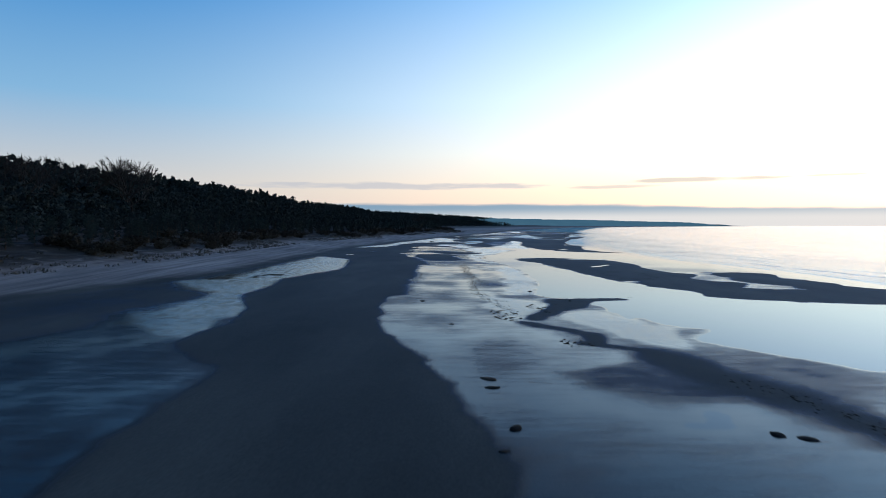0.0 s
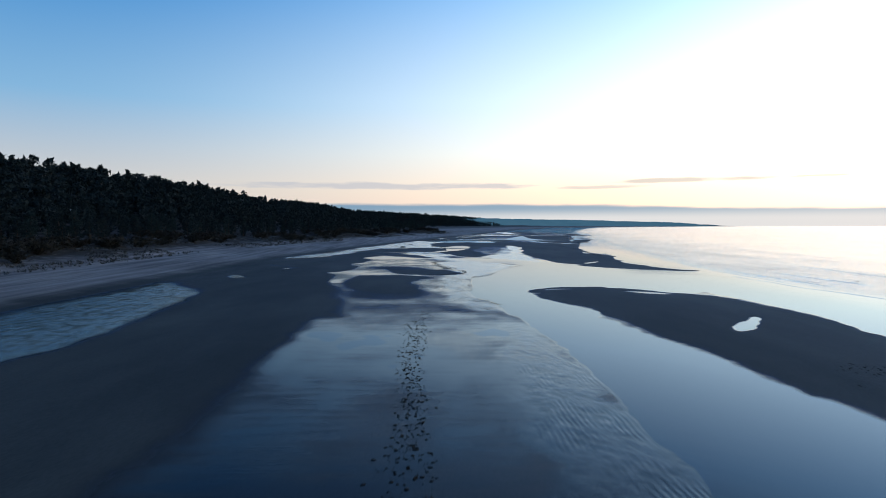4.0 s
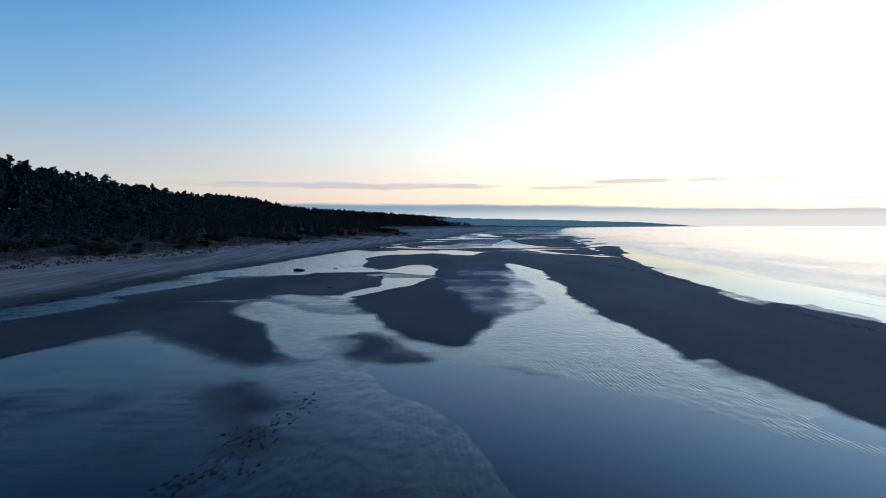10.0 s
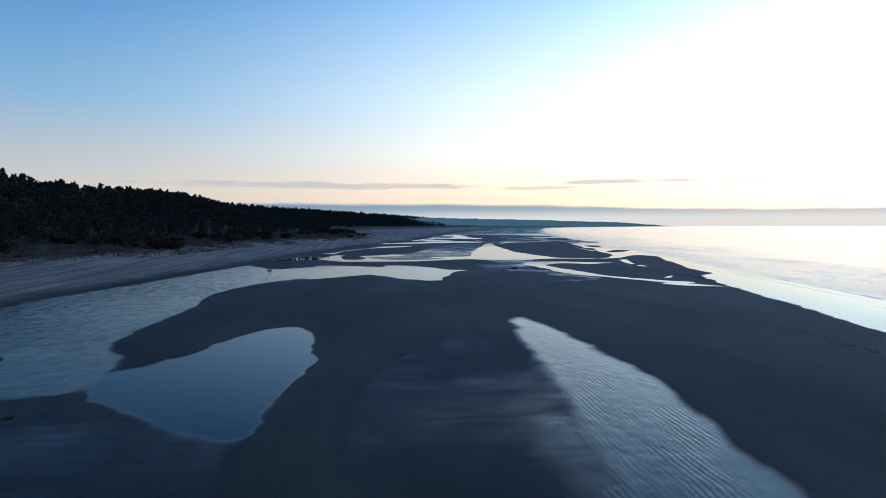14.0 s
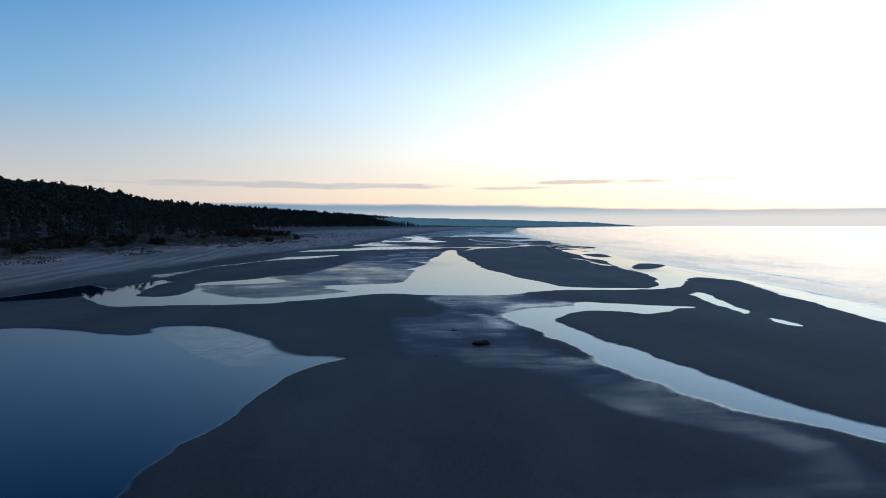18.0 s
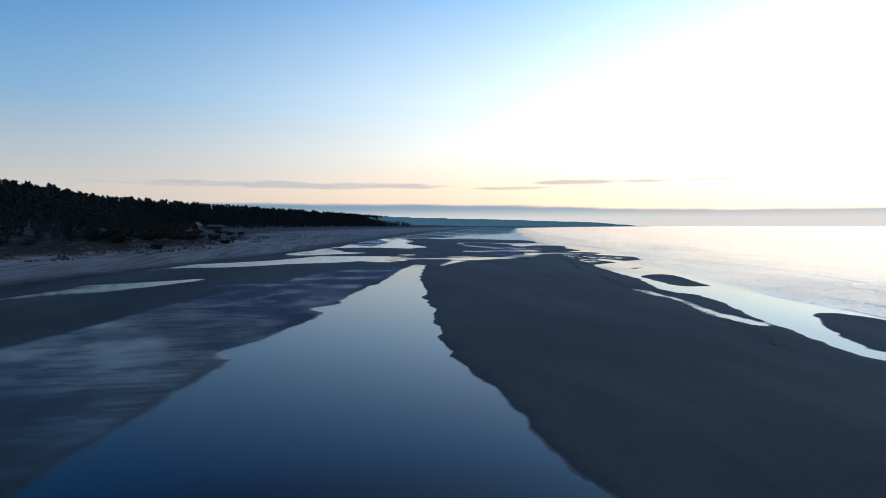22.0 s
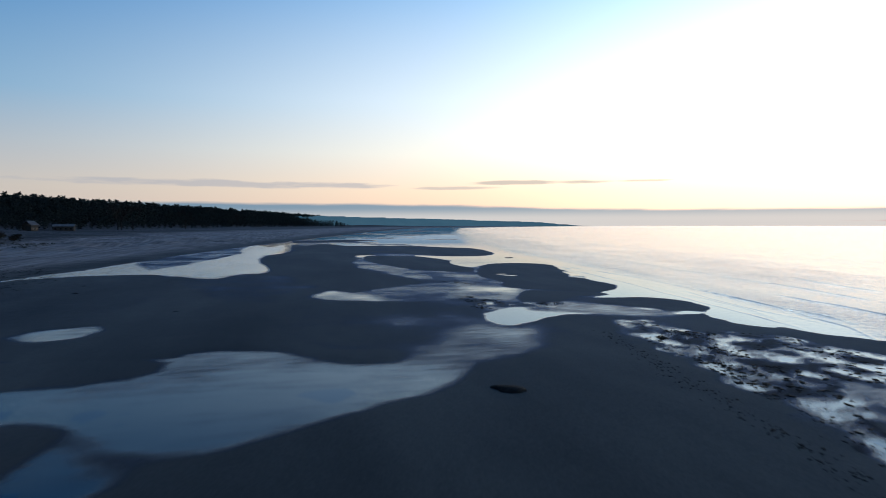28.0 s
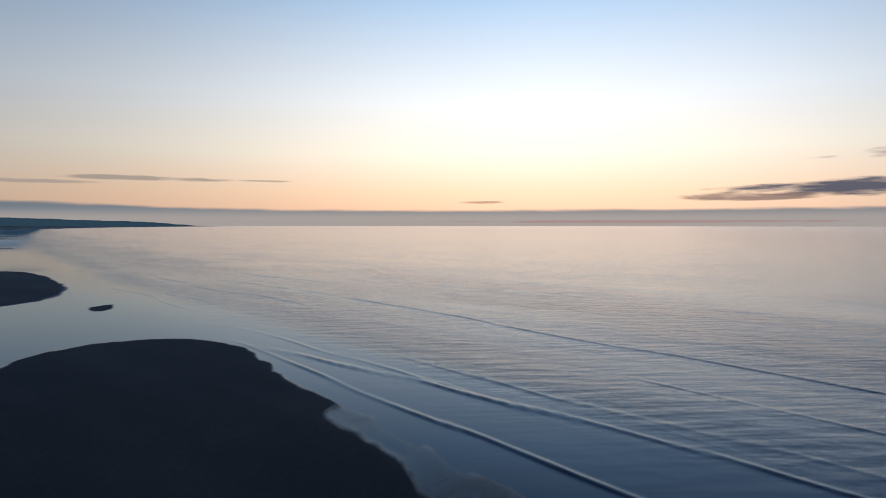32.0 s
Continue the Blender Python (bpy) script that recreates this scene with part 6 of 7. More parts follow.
film([(92.1, 569.1), (99.0, 578.3), (109.7, 565.2), (110.1, 553.3), (102.6, 552.7), (97.7, 551.1)])
sheen([(90.1, 541.4), (96.2, 537.9), (105.5, 535.7), (106.9, 521.8), (105.0, 509.5), (103.2, 502.0), (102.9, 497.5), (102.1, 494.3), (100.3, 490.7), (98.4, 489.0), (96.6, 490.7), (94.5, 493.2), (99.4, 500.9), (100.9, 509.3), (97.8, 519.4), (91.3, 530.7)])
film([(101.5, 506.7), (104.3, 505.2), (102.9, 497.5), (102.1, 494.3), (101.2, 492.8), (99.7, 494.6), (100.5, 500.3)])
bar([(110.8, 532.7), (116.0, 539.0), (123.3, 538.2), (122.9, 529.1), (117.8, 515.6), (116.0, 506.0), (115.7, 500.9), (115.3, 496.9), (112.0, 493.7), (110.8, 493.0), (108.0, 495.3), (106.0, 498.7), (106.1, 506.4), (106.2, 514.7), (106.9, 521.8)])
bar([(108.9, 589.7), (123.0, 613.5), (135.2, 613.0), (128.5, 572.9), (116.5, 564.0), (109.5, 572.3)])
bar([(103.3, 495.9), (106.2, 495.3), (109.4, 492.8), (110.4, 490.9), (106.1, 491.0), (103.9, 487.9), (101.7, 486.0), (100.1, 486.9), (99.7, 488.3), (100.3, 490.7)])
bar([(105.7, 486.9), (110.3, 488.6), (112.3, 488.7), (113.9, 487.1), (114.2, 484.9), (113.1, 482.0), (113.6, 480.4), (106.3, 477.7), (109.0, 481.3), (107.9, 483.3), (105.7, 484.9)], 0.9)
sheen([(103.8, 486.6), (104.8, 484.2), (107.6, 480.6), (108.8, 478.6), (106.3, 477.7), (97.2, 482.9), (100.8, 484.9)])
film([(66.5, 652.0), (81.8, 752.1), (80.3, 616.6), (77.9, 583.3), (68.9, 576.7)])
# 487 metres on
stretch([(97.2, 612.8), (117.5, 596.1), (137.7, 579.4), (158.0, 562.7), (178.2, 546.0), (198.5, 529.2), (218.8, 512.5), (137.8, 495.8), (114.1, 490.9), (104.9, 498.5), (95.7, 506.1), (96.1, 530.2)], 0.05)
pool([(142.7, 741.8), (388.4, 539.0), (113.8, 490.3), (110.2, 493.2), (113.0, 495.0), (116.0, 498.4), (116.4, 502.4), (116.4, 507.4), (118.3, 513.9), (120.5, 522.9), (123.5, 532.4), (122.3, 538.6), (114.2, 540.1), (108.9, 530.8), (107.4, 533.7), (108.0, 545.2), (111.3, 550.7), (105.4, 574.5), (115.3, 561.9), (126.9, 567.3), (135.8, 607.3), (121.0, 624.6), (120.6, 656.1)])
bar([(94.2, 575.2), (107.0, 564.6), (109.9, 551.8), (107.6, 543.2), (107.4, 532.1), (107.2, 525.4), (104.2, 519.9), (94.8, 535.7)])
damp([(94.8, 531.3), (101.9, 521.8), (106.2, 521.9), (104.2, 513.0), (104.5, 507.9), (104.2, 504.5), (101.7, 500.2), (95.2, 505.6)], 2)
bar([(108.4, 526.9), (113.6, 538.3), (118.5, 540.2), (123.6, 536.5), (123.3, 530.2), (119.7, 520.4), (117.3, 512.7), (116.0, 507.8), (115.8, 503.4), (115.6, 500.5), (114.9, 497.8), (113.1, 495.4), (109.9, 493.5), (101.5, 500.4), (104.2, 503.9), (104.8, 508.5), (104.5, 512.7), (105.1, 517.5)])
bar([(112.3, 600.4), (127.1, 614.5), (134.0, 608.8), (127.0, 569.6), (115.8, 564.1), (106.3, 582.1), (93.9, 594.5)])
bar([(123.5, 557.7), (127.2, 558.5), (123.2, 552.8)])
film([(107.7, 517.4), (109.1, 517.2), (109.5, 516.4), (108.1, 516.3)])
film([(108.0, 515.0), (109.6, 514.8), (109.9, 513.9), (108.6, 514.0)])
# 501 metres on
film([(118.8, 519.6), (117.6, 515.1), (116.5, 511.9), (115.3, 510.2), (117.1, 508.0), (117.6, 510.5), (118.8, 515.3), (119.8, 519.5)], 0.3)
mat([(96.6, 488.3), (97.4, 487.1), (98.2, 486.3), (97.0, 485.7), (96.0, 485.8), (95.9, 486.8)])
mat([(100.1, 487.2), (101.5, 486.9), (102.9, 486.3), (102.3, 485.1), (100.8, 485.0), (100.4, 485.8), (99.7, 486.6)])
mat([(102.1, 477.0), (104.2, 475.5), (103.2, 471.3), (107.4, 470.0), (109.0, 468.2), (109.1, 466.4), (97.7, 458.2), (98.2, 460.6), (99.2, 463.9), (99.4, 467.0), (100.5, 472.1)])
mat([(102.3, 474.4), (104.6, 470.6), (107.9, 468.5), (109.1, 464.3), (109.2, 460.0), (108.2, 457.5), (104.7, 457.5), (101.8, 458.9), (99.5, 453.8), (99.5, 450.7), (98.1, 447.7), (94.3, 444.4), (95.0, 446.4), (95.7, 449.8), (96.4, 453.9), (98.9, 462.2)])


RELIEF = 0.3


def flats_height(x, y):
    """Height of the ground anywhere on the coast."""
    db, ds = x - beach_line(y), x - shore_line(y)
    along = value_noise(x / 16.0, y / 60.0, 3, 4)
    fine = value_noise(x / 3.0, y / 5.0, 8, 3)
    streak = value_noise(x / 30.0 + 7, y / 6.0, 21, 4)
    far = ease(y, 560, 640)
    z = 0.020 + 0.024 * streak + 0.010 * fine + (0.05 * far + 0.016) * along
    z = z * (1 - far) + far * (0.11 * value_noise(x / 26.0, y / 42.0, 5, 4) + 0.01 * fine)
    sea = ease(ds + 3 * along, 0, 5)
    z = z * (1 - sea) - sea * (0.14 + 0.035 * np.clip(ds, 0, 60))
    warp_x = x + 0.2 * value_noise(x / 1.3, y / 1.3, 31, 2) + 0.3 * value_noise(x / 7, y / 7, 33, 2)
    warp_y = y + 0.2 * value_noise(x / 1.3, y / 1.3, 41, 2) + 0.3 * value_noise(x / 7, y / 7, 43, 2)
    for ring, target, soft in SHAPES:
        lo, hi = ring.min(0) - 3.0, ring.max(0) + 3.0
        rows = np.nonzero((y[:, 0] > lo[1]) & (y[:, 0] < hi[1]))[0]
        if not len(rows):
            continue
        block = slice(rows[0], rows[-1] + 1)
        near = (x[block] > lo[0]) & (x[block] < hi[0])
        d = ring_distance(ring, warp_x[block][near], warp_y[block][near])
        if soft == 0.0:
            mix = ease(d, 0.3, 3.0)
        elif target in (0.095, -0.07):
            mix = ease(d, -soft, soft)
        else:
            mix = ease(d, -1.4 * soft, 0.4 * soft)
        rise, lumps = 1.0, 0.012 * fine[block][near]
        if target in (0.095, -0.07):
            rise = 1 + 0.6 * ease(d, 0, 6) + 0.25 * along[block][near]
        elif target == 0.037:
            lumps = 0.05 * value_noise(x[block][near] / 0.9, y[block][near] / 1.3, 77, 3)
        else:
            lumps = lumps + 0.012 * streak[block][near]
        zz = z[block]
        zz[near] = zz[near] * (1 - mix) + mix * (target * rise + lumps)
        z[block] = zz
    z = z * RELIEF
    up = upland_height(x, y, -db)
    blend_in = ease(-db + 1.5 * value_noise(x / 8.0, y / 18.0, 61, 3), -2.5, 2.5)
    return z * (1 - blend_in) + up * blend_in


# ------------------------------------------------------------------ ground and sea
side = np.array(sorted(growing(-66, -1500, 0.5, 1.13)) + list(np.arange(-66, 64, 0.32)) + growing(63.6, 3200, 0.5, 1.13))
ahead = np.array(sorted(growing(-30, -700, 0.8, 1.15)) + list(np.arange(-30, 640, 0.42)) + growing(640, 4850, 0.6, 1.03))
gy = np.repeat(ahead[:, None], len(side), 1)
gx = side[None, :] + middle(gy)
ground = sheet("ground", gx, gy, flats_height(gx, gy), SAND)
def seaward(x, y):
    """0 at the head of the beach flats, 1 at the sea."""
    return ease((x - beach_line(y)) / (shore_line(y) - beach_line(y)), 0.0, 0.75).astype(np.float32)


ground.data.attributes.new("seaward_gloss", "FLOAT", "POINT").data.foreach_set("value", seaward(gx, gy).ravel())
for title, outlines in (("rills", RILLS), ("weed", [p for p, level, soft in SHAPES if level == 0.037])):
    crinkled = np.zeros(gx.shape)
    for ring in outlines:
        lo, hi = ring.min(0) - 2.0, ring.max(0) + 2.0
        near = (gx > lo[0]) & (gx < hi[0]) & (gy > lo[1]) & (gy < hi[1])
        reach = ring_distance(ring, gx[near], gy[near]) + 0.7 * value_noise(gx[near] / 2.0, gy[near] / 2.0, 23, 3)
        crinkled[near] = np.maximum(crinkled[near], ease(reach, -0.6, 1.2))
    ground.data.attributes.new(title, "FLOAT", "POINT").data.foreach_set("value", crinkled.astype(np.float32).ravel())
tagged(ground, "dark wet tidal sand flats rising to a pale beach and dune", "beach", kind="structure")

across = np.array(sorted(growing(-4, -1500, 0.6, 1.14)) + list(np.arange(-4, 30, 0.11)) + list(np.arange(30, 46, 0.3)) + growing(46, 3600, 0.4, 1.12))
along_sea = np.array(sorted(growing(-30, -700, 2, 1.2)) + list(np.arange(-30, 640, 0.9)) + growing(640, 4850, 1.0, 1.04))
wy = np.repeat(along_sea[:, None], len(across), 1)
ws = across[None, :] + 0 * wy
wx = ws + shore_line(wy)
wz = np.zeros(wx.shape)
for k, (crest, tall, broad) in enumerate(((2.2, 0.025, 0.14), (3.8, 0.04, 0.16), (6.4, 0.035, 0.16), (7.0, 0.045, 0.17), (12.5, 0.055, 0.22), (17.5, 0.04, 0.25), (25.0, 0.045, 0.32), (34.0, 0.04, 0.4))):
    line = crest + 1.6 * value_noise(wy / 23.0, 0 * wy + k, 70 + k, 3)
    lasting = ease(value_noise(wy / 17.0, 0 * wy + 3 * k, 90 + k, 3), -0.3, 0.3)
    wz += 1.15 * tall * lasting * np.exp(-((ws - line) / (0.52 * broad)) ** 2)
wz *= ease(ws, 1.0, 3.0) * (1 - 0.8 * ease(wy, 485, 500) * ease(wy, 560, 545) * ease(ws, 16, 9))
# the low swells that run up on the last bar
for ys, xs, tall, broad in (([470, 503, 508, 514, 522, 531, 536], [112.5, 118.8, 119.6, 120.5, 121.9, 123.6, 124.2], 0.05, 0.10), ([470, 503, 511, 517, 525, 535], [118.0, 123.3, 124.2, 124.4, 124.2, 123.9], 0.06, 0.13),
                            ([515, 522, 529, 536, 540, 545], [124.4, 125.2, 125.9, 126.8, 126.6, 125.2], 0.03, 0.10), ([490, 508, 514, 522, 530], [123.0, 125.9, 126.0, 127.5, 129.0], 0.03, 0.16)):
    line = np.interp(wy, ys, xs) + 0.22 * value_noise(wy / 4.0, 0 * wy + xs[0], 64, 3)
    broken = 0.45 + 0.55 * ease(value_noise(wy / 5.0, 0 * wy + xs[1], 81, 3), -0.25, 0.3)
    wz += tall * broken * ease(wy, ys[0], ys[0] + 6) * ease(wy, ys[-1], ys[-1] - 6) * np.exp(-((wx - line) / broad) ** 2)
sea = sheet("water", wx, wy, wz, WATER)
swell = sea.data.attributes.new("open_sea", "FLOAT", "POINT")
swell.data.foreach_set("value", (0.3 * ease(ws, -4, 5) + 0.4 * ease(ws, 4, 12) + 0.3 * ease(ws, 12, 40)).astype(np.float32).ravel())
sea.data.attributes.new("seaward_gloss", "FLOAT", "POINT").data.foreach_set("value", seaward(wx, wy).ravel())
rough_water = 0.035 * ease(value_noise(wx / 11.0, wy / 7.0, 29, 3), -0.3, 0.6) + 0.1 * ease(ws, -1, 5) + (0.7 + 0.4 * value_noise(wx / 9.0, wy / 22.0, 19, 3)) * ease(ws, 4, 9) * (1 - 0.5 * ease(ws, 25, 60)) * (1 - 0.92 * ease(ws, 60, 420))
sea.data.attributes.new("chop", "FLOAT", "POINT").data.foreach_set("value", np.maximum(rough_water, 0.0).astype(np.float32).ravel())
tagged(sea, "calm sea and still tidal pools reflecting the dusk sky", "water", kind="structure")


# ------------------------------------------------------------------ the wooded dune
def ground_at(x, y):
    """Height of the upper beach and dune under a thing that stands on it."""
    x, y = np.array([[x]], float), np.array([[y]], float)
    d = beach_line(y) - x
    return float((upland_height(x, y, d) if d > 8 else flats_height(x, y))[0, 0])


def forest_edge(y):
    return beach_line(y) - forest_depth(y)


def tube(verts, faces, a, b, ra, rb, sides=5):
    """A tapered limb between two points, as quads."""
    a, b = np.array(a, float), np.array(b, float)
    d = (b - a) / max(np.linalg.norm(b - a), 1e-6)
    u = np.cross(d, (0.3, 0.9, 0.2))
    u /= np.linalg.norm(u)
    v = np.cross(d, u)
    base = len(verts)
    for p, r in ((a, ra), (b, rb)):
        for k in range(sides):
            t = 2 * math.pi * k / sides
            verts.append(p + r * (math.cos(t) * u + math.sin(t) * v))
    for k in range(sides):
        j = (k + 1) % sides
        faces.append((base + k, base + j, base + sides + j, base + sides + k))


def tufts(rng, centres, radii, per, size):
    """Sprays of small needle blades round each centre: triangles."""
    c = np.repeat(centres, per, 0)
    r = np.repeat(radii, per)
    p = rng.normal(size=(len(c), 3))
    p /= np.linalg.norm(p, axis=1)[:, None]
    p = c + p * (r * rng.uniform(0.35, 1.0, len(c)))[:, None] * (1, 1, 0.62)
    e1 = rng.normal(size=p.shape)
    e2 = rng.normal(size=p.shape)
    s = size * rng.uniform(0.6, 1.3, len(c))[:, None]
    e1 = e1 / np.linalg.norm(e1, axis=1)[:, None] * s
    e2 = e2 / np.linalg.norm(e2, axis=1)[:, None] * s
    verts = np.stack([p - e1 * 0.5, p + e1 * 0.5, p + e2], 1).reshape(-1, 3)
    return verts, np.arange(len(verts)).reshape(-1, 3)


def pine_parts(seed, height, spruce=False, low_crown=0.34):
    rng = np.random.default_rng(seed)
    verts, faces = [], []
    bend = rng.normal(size=2) * 0.25
    spine = [np.array((bend[0] * (t * t), bend[1] * (t * t), height * t)) for t in np.linspace(0, 1, 6)]
    for k in range(5):
        r0, r1 = 0.2 * (1 - 0.17 * k), 0.2 * (1 - 0.17 * (k + 1))
        tube(verts, faces, spine[k], spine[k + 1], r0, r1, 7)
    centres, radii = [], []
    n = 30
    for k in range(n):
        first = 0.12 if spruce else low_crown
        t = first + (0.98 - first) * (k / (n - 1)) ** 0.9
        reach = (2.3 * (1 - t) + 0.25) if spruce else 3.0 * math.sin(math.pi * min(0.90, 0.18 + 0.72 * t)) * rng.uniform(0.7, 1.1)
        a = rng.uniform(0, 2 * math.pi)
        root = np.array((bend[0] * t * t, bend[1] * t * t, height * t))
        tip = root + np.array((math.cos(a) * reach, math.sin(a) * reach, rng.uniform(-0.1, 0.7) * (0.2 if spruce else 1.0)))
        tube(verts, faces, root, tip, 0.05, 0.015, 3)
        for w in (0.5, 0.95):
            centres.append(root * (1 - w) + tip * w)
            radii.append(0.95 * rng.uniform(0.7, 1.2) * (0.7 if spruce else 1.0))
    centres.append(spine[-1])
    radii.append(0.5)
    return (np.array(verts), np.array(faces)), tufts(rng, np.array(centres), np.array(radii), 30, 0.52)


def mesh_object(name, verts, faces, mat, parent=None):
    me = bpy.data.meshes.new(name)
    raw_mesh(me, verts, faces)
    me.materials.append(mat)
    ob = new(name, me)
    ob.parent = parent
    return ob


PINES = []
for k in range(6):
    spruce = k == 5
    (tv, tf), (cv, cf) = pine_parts(100 + k, 13.0 + 0.5 * k, spruce, 0.14)
    root = new("spruce_tree" if spruce else "pine_tree")
    mesh_object("trunk", tv, tf, BARK, root)
    mesh_object("crown", cv, cf, NEEDLES, root)
    tagged(root, "dark evergreen spruce on the wooded dune" if spruce else "dark evergreen pine with a ragged crown on the dune", "tree", "trees along the dune")
    PINES.append(root)

rng = np.random.default_rng(5)
used = set()
for row, (back, gap) in enumerate(((1.0, 4.2), (5.0, 4.4))):
    y = 34.0
    while y < 600:
        y += gap * rng.uniform(0.75, 1.25)
        x = float(forest_edge(y)) - back + rng.uniform(-2.0, 2.0)
        k = int(rng.integers(0, 6))
        if k == 5 and rng.random() < 0.5:
            k = 2
        size = rng.uniform(0.8, 1.15) * (0.3 if row == 0 else 0.38)
        m = pose(x, y, ground_at(x, y) - 0.15, 0, 0, rng.uniform(0, 360)) @ Matrix.Diagonal((size, size, size, 1))
        if k not in used:
            used.add(k)
            PINES[k].matrix_basis = m
        else:
            ob = copy_thing(PINES[k], pose(0, 0, 0))
            ob.matrix_basis = m

# the wood behind the first rows: far too many to count
stock = []
for k in range(6):
    (tv, tf), (cv, cf) = pine_parts(300 + k, 13.6 + 0.35 * k, k == 5, 0.08)
    r2 = np.random.default_rng(900 + k)
    for count, grow in ((170, 2.9), (440, 1.9)):
        keep = r2.choice(len(cf), count, replace=False)
        tri = cv.reshape(-1, 3, 3)[keep]
        mid = tri.mean(1, keepdims=True)
        stock.append(mid + (tri - mid) * grow)
pieces = []
y = 10.0
while y < 1900:
    y += 5.2 if y < 640 else 8.5
    for row in range(16):
        back = 8 + 6.4 * row + rng.uniform(-3, 3)
        yy = y + rng.uniform(-2.8, 2.8)
        if yy > 600 and row == 0:
            back = rng.uniform(0, 8)
        x = float(forest_edge(yy)) - back
        size = rng.uniform(0.9, 1.08) * float(np.interp(back, [0, 12, 30, 50, 75, 100], [0.34, 0.4, 0.56, 0.74, 1.02, 1.1])) * float(np.interp(yy, [0, 240, 330, 400, 480, 560, 640, 700, 1900], [1.14, 1.12, 1.08, 0.86, 0.64, 0.82, 1.08, 1.18, 1.25]))
        size *= 1.0 + 0.05 * math.sin(yy / 23.0) * math.sin(yy / 9.0)
        a = rng.uniform(0, 2 * math.pi)
        tri = stock[2 * int(rng.integers(0, 6)) + (row >= 9 and yy < 660)] * size
        ca, sa = math.cos(a), math.sin(a)
        d = float(beach_line(yy)) - x
        z0 = float(land_height(d, yy)) - 0.3
        pieces.append(np.stack([tri[..., 0] * ca - tri[..., 1] * sa + x, tri[..., 0] * sa + tri[..., 1] * ca + yy, tri[..., 2] + z0], -1))
woods = np.concatenate(pieces).reshape(-1, 3)
wood = mesh_object("pine_woods", woods, np.arange(len(woods)).reshape(-1, 3), NEEDLES)
tagged(wood, "dense dark pine woods stretching along the coast", "woods", kind="stuff")


# bare broad-leaved trees that stand above the pines
def bare_parts(seed, height):
    rng = np.random.default_rng(seed)
    tv, tf, bv, bf = [], [], [], []

    def grow(a, d, length, r, depth):
        b = a + d * length
        tube(tv if depth == 0 else bv, tf if depth == 0 else bf, a, b, r, r * 0.72, 6 if depth == 0 else 3)
        if depth == 5:
            return
        for k in range(3 if depth < 4 else 4):
            e = d + rng.normal(size=3) * 0.42 + np.array((0, 0, 0.12))
            grow(b - d * length * rng.uniform(0, 0.3), e / np.linalg.norm(e), length * rng.uniform(0.62, 0.82), r * 0.68, depth + 1)

    grow(np.zeros(3), np.array((0.03, 0.02, 1.0)), height * 0.30, 0.24, 0)
    return (np.array(tv), np.array(tf)), (np.array(bv), np.array(bf))


BARE = []
for k in range(2):
    (tv, tf), (bv, bf) = bare_parts(40 + k, 15.0)
    root = new("bare_tree")
    mesh_object("trunk", tv, tf, TWIGS, root)
    mesh_object("branchwork", bv, bf, TWIGS, root)
    tagged(root, "leafless broad-leaved tree rising above the pines", "tree", "bare trees")
    BARE.append(root)
for k, (x, y, size) in enumerate(((-90, 172, 1.62), (-93, 178, 1.56), (-88, 166, 1.5), (-99, 165, 1.34), (-101, 152, 1.36), (-98, 141, 1.26), (-96, 134, 1.24), (-38, 919, 1.75), (-32, 926, 1.5), (-43, 930, 1.4), (-16, 1060, 1.5), (20, 1210, 1.5))):
    m = pose(x, y, float(land_height(float(beach_line(y)) - x, y)) - 0.1, 0, 0, 77 * k) @ Matrix.Diagonal((size, size, size, 1))
    if k < 2:
        BARE[k].matrix_basis = m
    else:
        copy_thing(BARE[k % 2], pose(0, 0, 0)).matrix_basis = m


# scrub at the foot of the wood
def shrub_mesh(seed):
    rng = np.random.default_rng(seed)
    v, f = [], []
    for k in range(26):
        a, lean = rng.uniform(0, 2 * math.pi), rng.uniform(0.1, 0.9)
        tip = np.array((math.cos(a) * lean, math.sin(a) * lean, rng.uniform(0.5, 1.15)))
        tube(v, f, np.zeros(3), tip, 0.03, 0.012, 3)
    v, f = np.array(v), np.array(f)
    n = len(v)
    c = rng.normal(size=(34, 3)) * (0.42, 0.42, 0.2) + (0, 0, 0.6)
    tv, tf = tufts(rng, c, np.full(34, 0.32), 10, 0.22)
    f = [tuple(q) for q in f] + [tuple(q + n) for q in tf]
    me = bpy.data.meshes.new("shrub")
    me.from_pydata(np.concatenate([v, tv]).tolist(), [], f)
    me.materials.append(SCRUB)
    return me


SHRUBS = [shrub_mesh(k) for k in range(4)]
for k in range(210):
    y = rng.uniform(36, 700)
    far_out = float(beach_line(y)) - float(forest_edge(y))
    d = far_out - rng.uniform(-1.5, 8.0) if rng.random() < 0.7 else rng.uniform(0.62, 1.0) * far_out
    x = float(beach_line(y)) - d
    ob = new("shrub", SHRUBS[k % 4])
    s = rng.uniform(0.9, 2.3)
    ob.matrix_basis = pose(x, y, ground_at(x, y) - 0.08, 0, 0, rng.uniform(0, 360)) @ Matrix.Diagonal((s * 1.35, s * 1.35, s, 1))
    tagged(ob, "low brown leafless shrub on the sand dune", "shrub", "dune shrubs")

